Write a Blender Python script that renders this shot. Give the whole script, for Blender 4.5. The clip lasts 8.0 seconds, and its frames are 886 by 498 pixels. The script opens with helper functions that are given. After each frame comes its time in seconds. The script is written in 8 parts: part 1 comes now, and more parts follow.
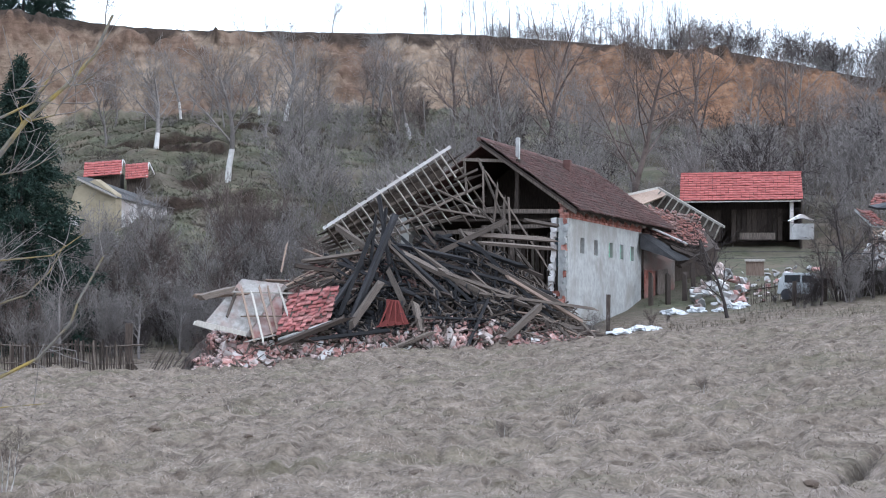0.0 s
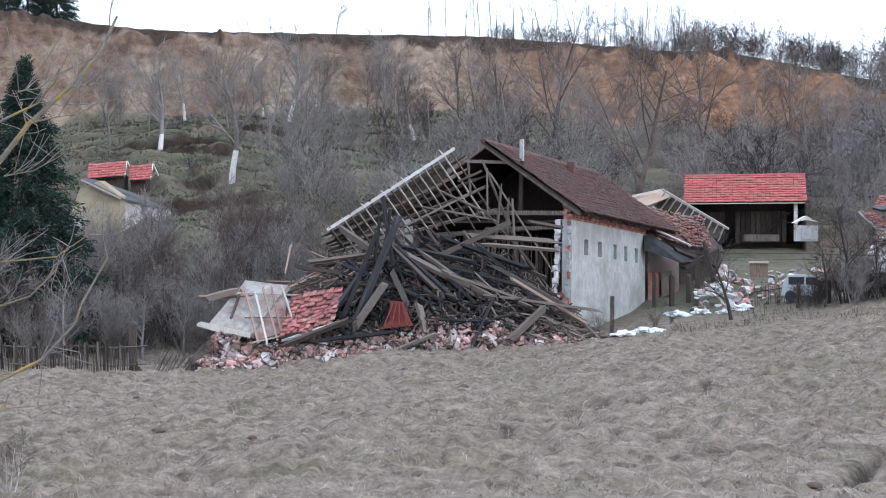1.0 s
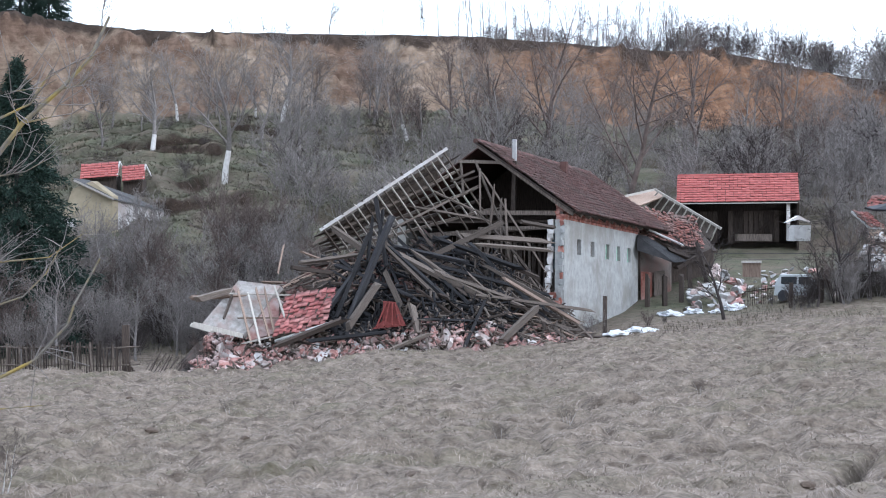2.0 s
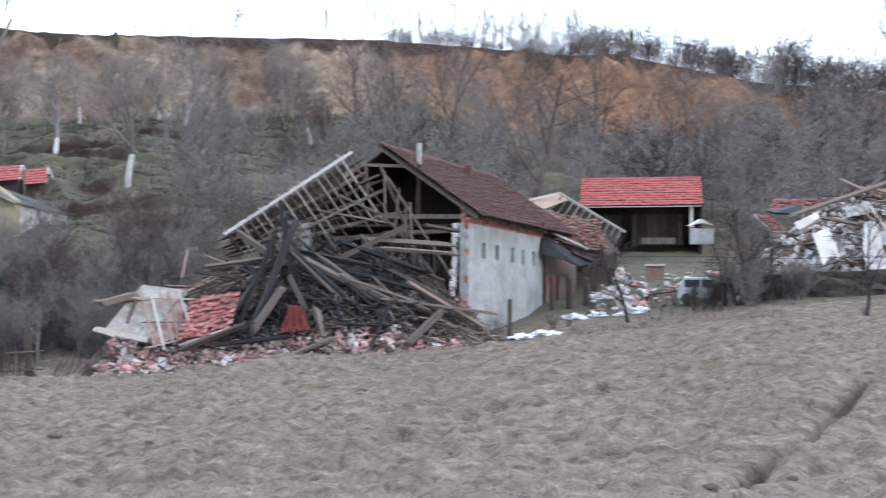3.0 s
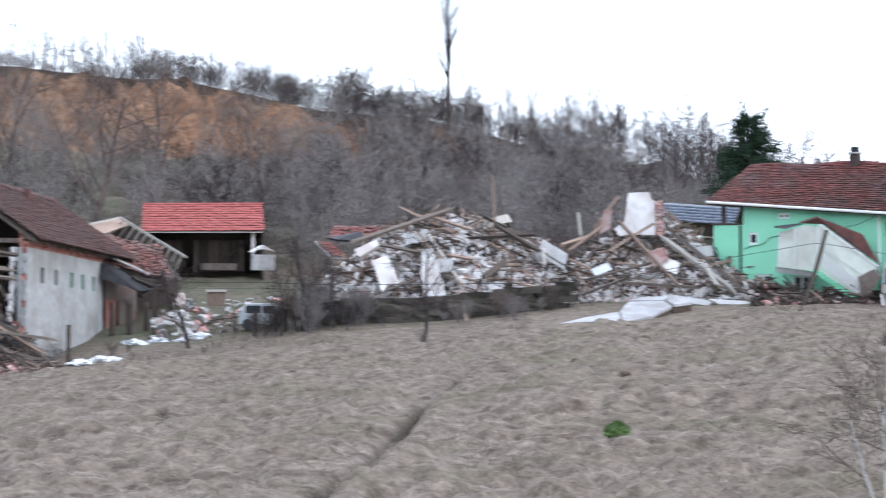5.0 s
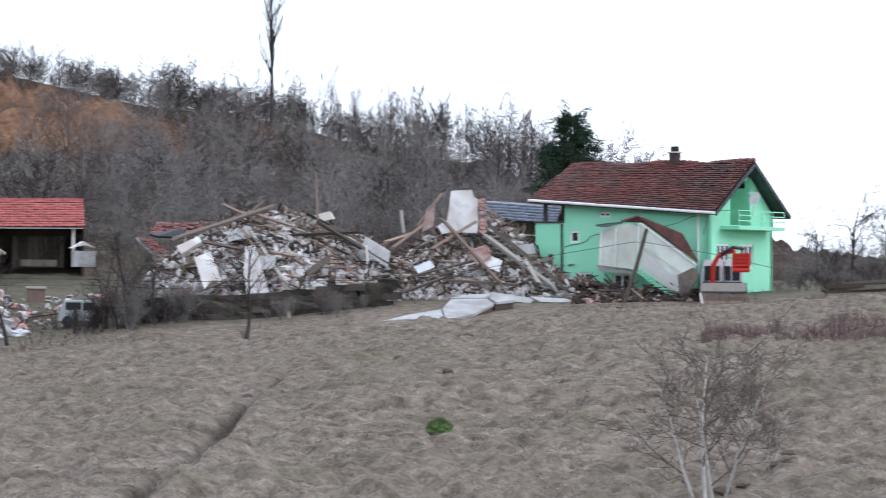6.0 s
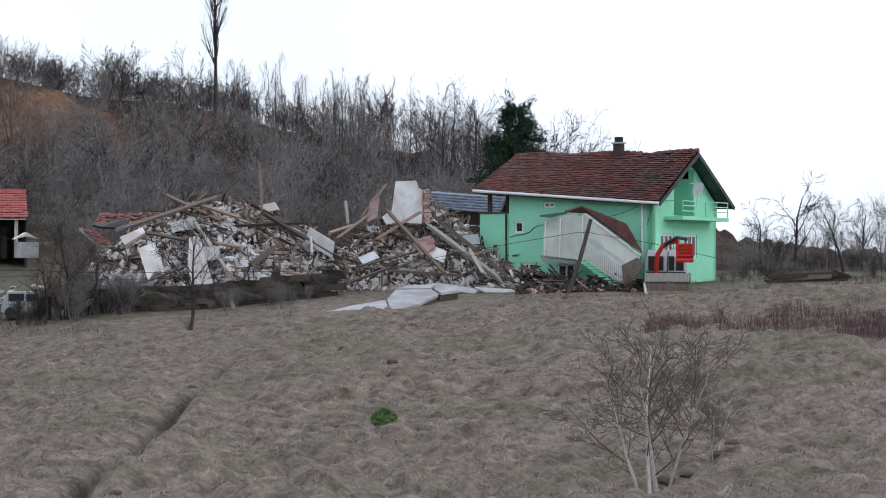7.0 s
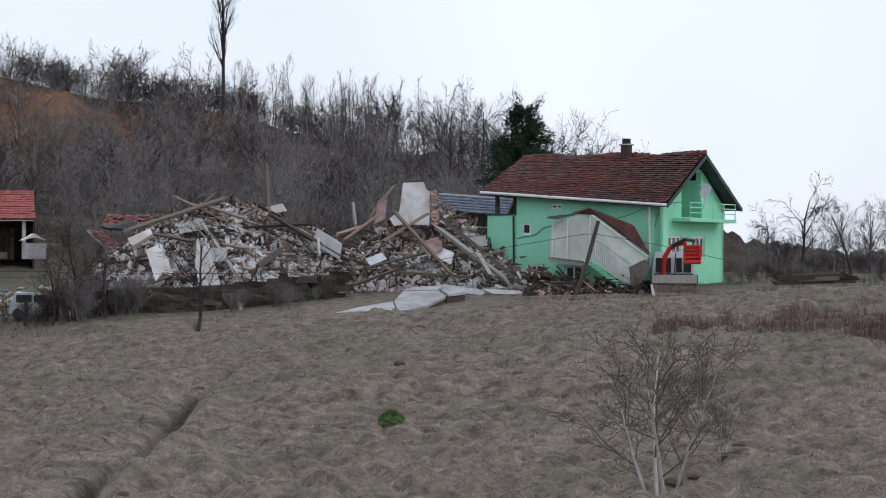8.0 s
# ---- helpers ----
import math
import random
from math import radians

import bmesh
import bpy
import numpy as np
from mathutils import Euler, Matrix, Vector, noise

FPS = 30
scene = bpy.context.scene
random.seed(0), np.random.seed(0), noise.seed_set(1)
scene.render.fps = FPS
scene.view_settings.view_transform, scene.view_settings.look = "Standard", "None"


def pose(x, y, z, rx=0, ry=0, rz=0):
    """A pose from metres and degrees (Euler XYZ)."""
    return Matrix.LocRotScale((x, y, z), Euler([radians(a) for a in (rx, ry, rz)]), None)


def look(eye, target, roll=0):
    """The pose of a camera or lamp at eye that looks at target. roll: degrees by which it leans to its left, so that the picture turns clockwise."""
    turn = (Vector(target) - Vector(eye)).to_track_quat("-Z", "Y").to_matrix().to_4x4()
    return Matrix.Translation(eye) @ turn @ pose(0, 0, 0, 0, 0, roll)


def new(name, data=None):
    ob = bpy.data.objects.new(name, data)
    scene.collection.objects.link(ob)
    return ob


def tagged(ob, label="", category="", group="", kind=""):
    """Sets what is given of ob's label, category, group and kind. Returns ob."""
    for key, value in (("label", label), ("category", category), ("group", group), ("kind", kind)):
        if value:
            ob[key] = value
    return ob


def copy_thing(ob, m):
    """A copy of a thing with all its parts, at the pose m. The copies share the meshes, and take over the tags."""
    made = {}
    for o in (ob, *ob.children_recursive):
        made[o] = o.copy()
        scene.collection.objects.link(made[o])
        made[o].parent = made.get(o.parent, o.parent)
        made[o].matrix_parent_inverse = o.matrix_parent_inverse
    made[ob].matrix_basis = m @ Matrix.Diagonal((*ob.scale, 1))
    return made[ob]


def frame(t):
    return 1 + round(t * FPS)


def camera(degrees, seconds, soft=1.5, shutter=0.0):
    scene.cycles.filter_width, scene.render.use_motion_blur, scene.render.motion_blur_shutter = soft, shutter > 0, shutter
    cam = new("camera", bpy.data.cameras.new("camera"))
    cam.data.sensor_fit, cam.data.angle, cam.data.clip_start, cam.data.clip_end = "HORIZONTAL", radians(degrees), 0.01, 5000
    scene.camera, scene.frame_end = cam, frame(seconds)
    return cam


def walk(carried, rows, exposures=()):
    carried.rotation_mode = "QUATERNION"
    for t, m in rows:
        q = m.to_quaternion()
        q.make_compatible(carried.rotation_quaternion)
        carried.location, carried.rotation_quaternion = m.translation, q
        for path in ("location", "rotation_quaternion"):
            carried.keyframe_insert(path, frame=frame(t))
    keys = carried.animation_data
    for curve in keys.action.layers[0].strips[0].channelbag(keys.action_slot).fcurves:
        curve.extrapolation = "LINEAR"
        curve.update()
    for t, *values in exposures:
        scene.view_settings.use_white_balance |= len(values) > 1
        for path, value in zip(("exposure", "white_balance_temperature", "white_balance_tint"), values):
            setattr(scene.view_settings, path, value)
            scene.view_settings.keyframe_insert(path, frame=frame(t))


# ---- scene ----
EYE = 4.2
cam = camera(22.0, 8.0, soft=1.0, shutter=0.55)
# seconds, turn to the right, tilt up, lean (degrees): a tripod head that only turns
ROWS = [
    (0.0, 0.0, -0.2, 0.21), (0.5, -0.147, -0.081, 0.12), (1.0, -0.098, -0.16, 0.16), (1.3, -0.06, -0.16, 0.19),
    (2.3, 0.338, -0.157, 0.28), (2.5, 0.71, -0.145, 0.30), (3.0, 2.475, -0.079, 0.30), (3.5, 4.991, -0.062, 0.11),
    (4.0, 7.478, 0.066, 0.03), (4.5, 10.311, 0.349, -0.2), (5.0, 13.468, 0.55, -0.1), (5.2, 14.464, 0.491, -0.08),
    (6.3, 18.79, 0.434, -0.33), (6.5, 19.13, 0.324, -0.3), (7.0, 19.311, 0.266, -0.19), (7.5, 19.353, 0.373, -0.2),
    (8.0, 19.124, 0.304, -0.24),
]
EXPOSURES = [(0.0, 0.27, 5620, 11), (4.0, 0.33, 5620, 11), (5.0, 0.34, 5720, 12), (6.3, -0.18, 5880, 12), (6.9, -0.47, 5950, 11.5), (8.0, -0.76, 6000, 12)]
walk(cam, [(t, pose(0, 0, EYE, 90 + tilt, 0, -turn) @ pose(0, 0, 0, 0, 0, -lean)) for t, turn, tilt, lean in ROWS], EXPOSURES)

# ---- daylight: a bright overcast sky at the end of a winter day ----
world = bpy.data.worlds.new("overcast_sky")
scene.world = world
world.use_nodes = True
wn, wl = world.node_tree.nodes, world.node_tree.links
wn.clear()
w_out = wn.new("ShaderNodeOutputWorld")
w_bg = wn.new("ShaderNodeBackground")
w_sky = wn.new("ShaderNodeTexSky")
w_sky.sky_type = "NISHITA"
w_sky.sun_disc = False
w_sky.sun_elevation, w_sky.sun_rotation = radians(26), radians(116)
w_sky.air_density, w_sky.dust_density = 1.0, 2.0
w_coord = wn.new("ShaderNodeTexCoord")
w_noise = wn.new("ShaderNodeTexNoise")
w_noise.inputs["Scale"].default_value = 2.2
w_noise.inputs["Detail"].default_value = 3
w_ramp = wn.new("ShaderNodeValToRGB")
w_ramp.color_ramp.elements[0].position, w_ramp.color_ramp.elements[1].position = 0.36, 0.62
w_ramp.color_ramp.elements[0].color = (0.72, 0.72, 0.72, 1)
w_ramp.color_ramp.elements[1].color = (0.97, 0.97, 0.97, 1)
w_mix = wn.new("ShaderNodeMix")
w_mix.data_type = "RGBA"
w_scale = wn.new("ShaderNodeVectorMath")
w_scale.operation = "SCALE"
w_scale.inputs["Scale"].default_value = 0.2
w_mix.inputs["B"].default_value = (1.72, 1.78, 1.84, 1)
wl.new(w_coord.outputs["Generated"], w_noise.inputs["Vector"])
wl.new(w_noise.outputs["Fac"], w_ramp.inputs["Fac"])
wl.new(w_ramp.outputs["Color"], w_mix.inputs["Factor"])
wl.new(w_sky.outputs["Color"], w_scale.inputs[0])
wl.new(w_scale.outputs["Vector"], w_mix.inputs["A"])
wl.new(w_mix.outputs["Result"], w_bg.inputs["Color"])
w_bg.inputs["Strength"].default_value = 1.0
wl.new(w_bg.outputs["Background"], w_out.inputs["Surface"])

sun = new("sun", bpy.data.lights.new("sun", "SUN"))
sun.data.energy, sun.data.angle, sun.data.color = 0.6, radians(14), (1.0, 0.95, 0.9)
sun.matrix_world = look((130, 30, 62), (10, 90, 3))


# ---- materials ----
def mat(name, c1, c2, scale=4.0, rough=0.9, bump=0.3, c3=None, scale3=0.5, amount3=0.5, stretch=None, per_piece=0.0, metal=0.0,
        bump_size=None, spec=0.3, detail=6.0, bump_dist=0.02):
    """Two tones mixed by fine noise, a third tone in large patches, relief, and a shift of brightness from piece to piece."""
    m = bpy.data.materials.new(name)
    m.use_nodes = True
    nodes, links = m.node_tree.nodes, m.node_tree.links
    b = nodes["Principled BSDF"]
    b.inputs["Roughness"].default_value, b.inputs["Metallic"].default_value = rough, metal
    b.inputs["Specular IOR Level"].default_value = spec
    co = nodes.new("ShaderNodeTexCoord")
    vec = co.outputs["Object"]
    if stretch:
        mp = nodes.new("ShaderNodeMapping")
        mp.inputs["Scale"].default_value = stretch
        links.new(vec, mp.inputs["Vector"])
        vec = mp.outputs["Vector"]
    n1 = nodes.new("ShaderNodeTexNoise")
    n1.inputs["Scale"].default_value, n1.inputs["Detail"].default_value = scale, detail
    n1.inputs["Roughness"].default_value = 0.65
    links.new(vec, n1.inputs["Vector"])
    r1 = nodes.new("ShaderNodeValToRGB")
    r1.color_ramp.elements[0].position, r1.color_ramp.elements[1].position = 0.32, 0.68
    r1.color_ramp.elements[0].color, r1.color_ramp.elements[1].color = (*c1, 1), (*c2, 1)
    links.new(n1.outputs["Fac"], r1.inputs["Fac"])
    col = r1.outputs["Color"]
    if c3:
        n3 = nodes.new("ShaderNodeTexNoise")
        n3.inputs["Scale"].default_value, n3.inputs["Detail"].default_value = scale3, 5
        links.new(co.outputs["Object"], n3.inputs["Vector"])
        r3 = nodes.new("ShaderNodeValToRGB")
        r3.color_ramp.elements[0].position, r3.color_ramp.elements[1].position = 0.45, 0.65
        r3.color_ramp.elements[1].color = (amount3, amount3, amount3, 1)
        links.new(n3.outputs["Fac"], r3.inputs["Fac"])
        mx = nodes.new("ShaderNodeMix")
        mx.data_type = "RGBA"
        mx.inputs["B"].default_value = (*c3, 1)
        links.new(r3.outputs["Color"], mx.inputs["Factor"])
        links.new(col, mx.inputs["A"])
        col = mx.outputs["Result"]
    if per_piece:
        oi = nodes.new("ShaderNodeObjectInfo")
        gi = nodes.new("ShaderNodeNewGeometry")
        ad = nodes.new("ShaderNodeMath")
        ad.operation = "ADD"
        links.new(oi.outputs["Random"], ad.inputs[0])
        links.new(gi.outputs["Random Per Island"], ad.inputs[1])
        fr = nodes.new("ShaderNodeMath")
        fr.operation = "FRACT"
        links.new(ad.outputs[0], fr.inputs[0])
        mr = nodes.new("ShaderNodeMapRange")
        mr.inputs["To Min"].default_value, mr.inputs["To Max"].default_value = 1 - per_piece, 1 + per_piece
        links.new(fr.outputs[0], mr.inputs["Value"])
        sc = nodes.new("ShaderNodeVectorMath")
        sc.operation = "SCALE"
        links.new(col, sc.inputs[0])
        links.new(mr.outputs["Result"], sc.inputs["Scale"])
        col = sc.outputs["Vector"]
    links.new(col, b.inputs["Base Color"])
    if bump:
        nb = nodes.new("ShaderNodeTexNoise")
        nb.inputs["Scale"].default_value, nb.inputs["Detail"].default_value = bump_size or scale * 2.5, 4
        links.new(vec, nb.inputs["Vector"])
        bp = nodes.new("ShaderNodeBump")
        bp.inputs["Strength"].default_value, bp.inputs["Distance"].default_value = bump, bump_dist
        links.new(nb.outputs["Fac"], bp.inputs["Height"])
        links.new(bp.outputs["Normal"], b.inputs["Normal"])
    return m


M_PLASTER = mat("lime_plaster", (0.29, 0.295, 0.29), (0.455, 0.46, 0.45), 2.6, 0.95, 0.35, (0.25, 0.24, 0.215), 0.55, 0.75)
M_BRICK = mat("red_brick", (0.23, 0.082, 0.062), (0.35, 0.14, 0.105), 6, 0.95, 0.3, (0.5, 0.42, 0.38), 1.5, 0.35, per_piece=0.3)
M_PALEBRICK = mat("dusty_brick", (0.27, 0.20, 0.18), (0.5, 0.43, 0.40), 3, 0.95, 0.4, (0.6, 0.57, 0.55), 1.1, 0.7, per_piece=0.4)
M_RUBBLE = mat("broken_brick", (0.28, 0.125, 0.105), (0.46, 0.29, 0.265), 3, 0.95, 0.4, (0.55, 0.5, 0.475), 1.3, 0.75, per_piece=0.45)
M_TILE_OLD = mat("old_roof_tile", (0.088, 0.045, 0.039), (0.155, 0.082, 0.072), 3.0, 0.9, 0.3, (0.09, 0.075, 0.065), 0.5, 0.5, per_piece=0.22)
M_TILE_RED = mat("red_roof_tile", (0.33, 0.082, 0.075), (0.44, 0.135, 0.122), 3.0, 0.8, 0.2, per_piece=0.15)
M_TILE_DUSTY = mat("dusty_red_tile", (0.17, 0.055, 0.047), (0.29, 0.115, 0.10), 3.0, 0.9, 0.3, (0.22, 0.17, 0.15), 0.8, 0.6, per_piece=0.3)
M_TILE_MIX = mat("weathered_roof_tile", (0.125, 0.048, 0.042), (0.21, 0.078, 0.066), 2.2, 0.88, 0.3, (0.11, 0.08, 0.075), 0.5, 0.7, per_piece=0.35)
M_WOOD = mat("grey_timber", (0.058, 0.047, 0.040), (0.20, 0.166, 0.142), 3, 0.95, 0.3, stretch=(8, 8, 0.8), per_piece=0.4)
M_WOOD_PALE = mat("pale_timber", (0.36, 0.33, 0.29), (0.52, 0.49, 0.45), 3, 0.9, 0.3, stretch=(8, 8, 0.8), per_piece=0.25)
M_WOOD_TAN = mat("fresh_timber", (0.16, 0.112, 0.086), (0.37, 0.28, 0.225), 3, 0.9, 0.3, stretch=(8, 8, 0.8), per_piece=0.4)
M_CHAR = mat("charred_timber", (0.006, 0.006, 0.007), (0.024, 0.023, 0.026), 6, 0.75, 0.5, (0.07, 0.068, 0.07), 2.0, 0.35, stretch=(4, 4, 1), per_piece=0.4)
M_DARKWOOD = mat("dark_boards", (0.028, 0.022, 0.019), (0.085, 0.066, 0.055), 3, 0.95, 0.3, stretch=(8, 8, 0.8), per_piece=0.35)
M_GREEN = mat("mint_green_paint", (0.30, 0.72, 0.49), (0.34, 0.78, 0.54), 1.4, 0.85, 0.12, (0.27, 0.62, 0.43), 0.35, 0.6)
M_WHITE = mat("white_plaster", (0.50, 0.485, 0.475), (0.74, 0.73, 0.725), 1.8, 0.95, 0.3, (0.36, 0.30, 0.27), 0.9, 0.75, per_piece=0.2)
M_CONCRETE = mat("concrete", (0.32, 0.32, 0.315), (0.46, 0.455, 0.45), 2.5, 0.95, 0.35, (0.25, 0.23, 0.21), 0.6, 0.5, per_piece=0.2)
M_SNOW = mat("old_snow", (0.6, 0.63, 0.67), (0.76, 0.78, 0.81), 2.6, 0.7, 0.5, (0.42, 0.41, 0.4), 1.6, 0.6)
M_METAL = mat("galvanised_metal", (0.42, 0.44, 0.46), (0.58, 0.6, 0.62), 2.0, 0.45, 0.1, metal=0.7)
M_DARKMETAL = mat("dark_sheet_metal", (0.03, 0.032, 0.038), (0.06, 0.062, 0.07), 2.0, 0.5, 0.1, metal=0.3)
M_GLASS = bpy.data.materials.new("window_glass")
M_GLASS.use_nodes = True
M_GLASS.node_tree.nodes["Principled BSDF"].inputs["Base Color"].default_value = (0.03, 0.035, 0.04, 1)
M_GLASS.node_tree.nodes["Principled BSDF"].inputs["Roughness"].default_value = 0.08
M_PVC = mat("white_plastic_frame", (0.72, 0.72, 0.72), (0.8, 0.8, 0.8), 3, 0.5, 0.0)
M_RED = mat("red_paint", (0.50, 0.030, 0.022), (0.60, 0.045, 0.03), 3, 0.45, 0.05, (0.3, 0.03, 0.02), 3, 0.3)
M_BARK = mat("grey_bark", (0.135, 0.12, 0.113), (0.265, 0.243, 0.23), 8, 0.95, 0.3, per_piece=0.15)
M_BARK_DARK = mat("dark_bark", (0.036, 0.029, 0.028), (0.073, 0.060, 0.058), 8, 0.95, 0.3, per_piece=0.2)
M_TWIG_WARM = mat("brown_twigs", (0.085, 0.065, 0.057), (0.165, 0.13, 0.115), 3, 0.95, 0.0, per_piece=0.2)
M_TWIG_RED = mat("reddish_twigs", (0.08, 0.042, 0.048), (0.14, 0.08, 0.085), 3, 0.95, 0.0, per_piece=0.2)
M_LICHEN = mat("lichen_bark", (0.10, 0.09, 0.075), (0.2, 0.185, 0.165), 6, 0.95, 0.3, (0.33, 0.24, 0.05), 5.0, 0.8)
M_LIME = mat("lime_washed_bark", (0.5, 0.48, 0.46), (0.68, 0.66, 0.64), 5, 0.95, 0.3)
M_NEEDLE = mat("fir_needles", (0.012, 0.024, 0.019), (0.03, 0.055, 0.04), 3, 0.9, 0.0, per_piece=0.4)
M_PINE = mat("pine_needles", (0.012, 0.028, 0.015), (0.032, 0.062, 0.034), 3, 0.9, 0.0, per_piece=0.4)


# ---- building blocks ----
def link_mesh(name, bm, material, parent=None, label=""):
    me = bpy.data.meshes.new(name)
    bm.to_mesh(me)
    bm.free()
    for m in material if isinstance(material, (list, tuple)) else [material]:
        me.materials.append(m)
    ob = new(name, me)
    if parent:
        ob.parent = parent
    if label:
        tagged(ob, label)
    return ob


def part(name, bm, material, parent, label=""):
    return link_mesh(name, bm, material, parent, label)


def thing(name, m, label, category, group="", kind=""):
    ob = new(name)
    ob.matrix_world = m
    return tagged(ob, label, category, group, kind)


def arrays(name, verts, faces, material, parent=None, smooth=False):
    """One mesh from numpy corners and triangles or quads."""
    me = bpy.data.meshes.new(name)
    verts, faces = np.asarray(verts, dtype=np.float32), np.asarray(faces, dtype=np.int32)
    k = faces.shape[1]
    me.vertices.add(len(verts))
    me.vertices.foreach_set("co", verts.ravel())
    me.loops.add(faces.size)
    me.loops.foreach_set("vertex_index", faces.ravel())
    me.polygons.add(len(faces))
    me.polygons.foreach_set("loop_start", np.arange(0, faces.size, k, dtype=np.int32))
    me.polygons.foreach_set("loop_total", np.full(len(faces), k, dtype=np.int32))
    if smooth:
        me.polygons.foreach_set("use_smooth", np.ones(len(faces), dtype=bool))
    me.update(calc_edges=True)
    me.materials.append(material)
    ob = new(name, me)
    if parent:
        ob.parent = parent
    return ob


def box(bm, x0, x1, y0, y1, z0, z1, m=None, bevel=0.0):
    made = bmesh.ops.create_cube(bm, size=1.0)["verts"]
    t = Matrix.Translation(((x0 + x1) / 2, (y0 + y1) / 2, (z0 + z1) / 2)) @ Matrix.Diagonal((x1 - x0, y1 - y0, z1 - z0, 1))
    bmesh.ops.transform(bm, matrix=(m @ t) if m else t, verts=made)
    if bevel:
        edges = list({e for v in made for e in v.link_edges})
        bmesh.ops.bevel(bm, geom=edges, offset=bevel, segments=1, affect="EDGES")
    return made


def boxed(x0, x1, y0, y1, z0, z1, bevel=0.01):
    bm = bmesh.new()
    box(bm, x0, x1, y0, y1, z0, z1, None, bevel)
    return bm


def prism(points, vec):
    """A plate: the outline (3D points in one plane) pushed along vec."""
    bm = bmesh.new()
    a = [bm.verts.new(p) for p in points]
    b = [bm.verts.new(Vector(p) + Vector(vec)) for p in points]
    bm.faces.new(a[::-1])
    bm.faces.new(b)
    n = len(a)
    for i in range(n):
        bm.faces.new((a[i], a[(i + 1) % n], b[(i + 1) % n], b[i]))
    bmesh.ops.recalc_face_normals(bm, faces=bm.faces)
    return bm


def stick(bm, a, b, w, h=None, roll=0.0):
    """A squared timber from a to b."""
    a, b = Vector(a), Vector(b)
    d = b - a
    m = Matrix.Translation((a + b) / 2) @ d.to_track_quat("Z", "Y").to_matrix().to_4x4() @ Matrix.Rotation(roll, 4, "Z")
    return box(bm, -w / 2, w / 2, -(h or w) / 2, (h or w) / 2, -d.length / 2, d.length / 2, m)


def sticked(a, b, w, h=None, roll=0.0):
    bm = bmesh.new()
    stick(bm, a, b, w, h, roll)
    return bm


def tube(bm, pts, r0, r1, sides=6):
    """A tapered round pole through the points."""
    pts = [Vector(p) for p in pts]
    rings = []
    for i, p in enumerate(pts):
        d = (pts[min(i + 1, len(pts) - 1)] - pts[max(i - 1, 0)]).normalized()
        q = d.to_track_quat("Z", "Y")
        r = r0 + (r1 - r0) * i / (len(pts) - 1)
        rings.append([bm.verts.new(p + q @ Vector((r * math.cos(2 * math.pi * k / sides), r * math.sin(2 * math.pi * k / sides), 0))) for k in range(sides)])
    for a, b in zip(rings, rings[1:]):
        for k in range(sides):
            bm.faces.new((a[k], a[(k + 1) % sides], b[(k + 1) % sides], b[k]))
    bm.faces.new(rings[0][::-1])
    bm.faces.new(rings[-1])


def tubed(pts, r0, r1, sides=6):
    bm = bmesh.new()
    tube(bm, pts, r0, r1, sides)
    return bm


# ---- ground: field, yards, hillside and the landslide scarp, as one sheet round the tripod ----
BEARINGS = np.array([-12, -6, 0, 6, 12, 18, 24, 30.0])
RANGES = np.array([0, 14, 36, 100, 115, 135, 160, 189, 197, 265, 420, 1500.0])
LEVELS = np.array([
    [2.5] * 8,
    [1.6] * 8,
    [-0.4, -0.2, 0.0, 0.1, 0.2, 0.35, 0.5, 0.6],
    [-1.5, -1.45, -0.7, 0.05, 0.8, 1.65, 2.3, 2.95],
    [-0.9, -0.8, -0.3, 0.8, 1.95, 2.85, 3.0, 3.3],
    [2.2, 3.6, 3.0, 3.7, 3.6, 3.4, 3.4, 3.6],
    [7.5, 10.6, 9.0, 8.0, 7.4, 6.0, 4.5, 3.7],
    [13.5, 15.2, 15.2, 13.6, 12.8, 11.5, 6.5, 3.8],
    [24.0, 22.5, 22.2, 20.6, 17.6, 13.6, 7.0, 3.9],
    [25.0, 23.5, 23.2, 21.6, 18.6, 14.5, 7.5, 3.8],
    [20.0] * 5 + [12, 6, 2.0],
    [0.0] * 8,
])


def wave(x, y, s, k=0.0):
    """Smooth value noise on arrays, about -1 to 1."""
    x, y = np.asarray(x, dtype=float) / s + 37.1 * k, np.asarray(y, dtype=float) / s - 11.7 * k
    xi, yi = np.floor(x), np.floor(y)
    fx, fy = x - xi, y - yi
    fx, fy = fx * fx * (3 - 2 * fx), fy * fy * (3 - 2 * fy)

    def h(a, b):
        v = np.sin(a * 127.1 + b * 311.7 + k * 74.7) * 43758.5453
        return (v - np.floor(v)) * 2 - 1
    return (h(xi, yi) * (1 - fx) + h(xi + 1, yi) * fx) * (1 - fy) + (h(xi, yi + 1) * (1 - fx) + h(xi + 1, yi + 1) * fx) * fy


def wound(x, y, d):
    amp = np.clip((d - 165) / 20, 0, 1) * np.clip((240 - d) / 30, 0, 1)
    return d + amp * (1.2 * wave(x, y * 0 + 3, 9, 1) + 0.8 * wave(x, y * 0.1, 3.3, 2) + 0.6 * wave(x, y * 0.25, 1.2, 3) + 0.45 * wave(x, y * 0.5, 0.5, 15))


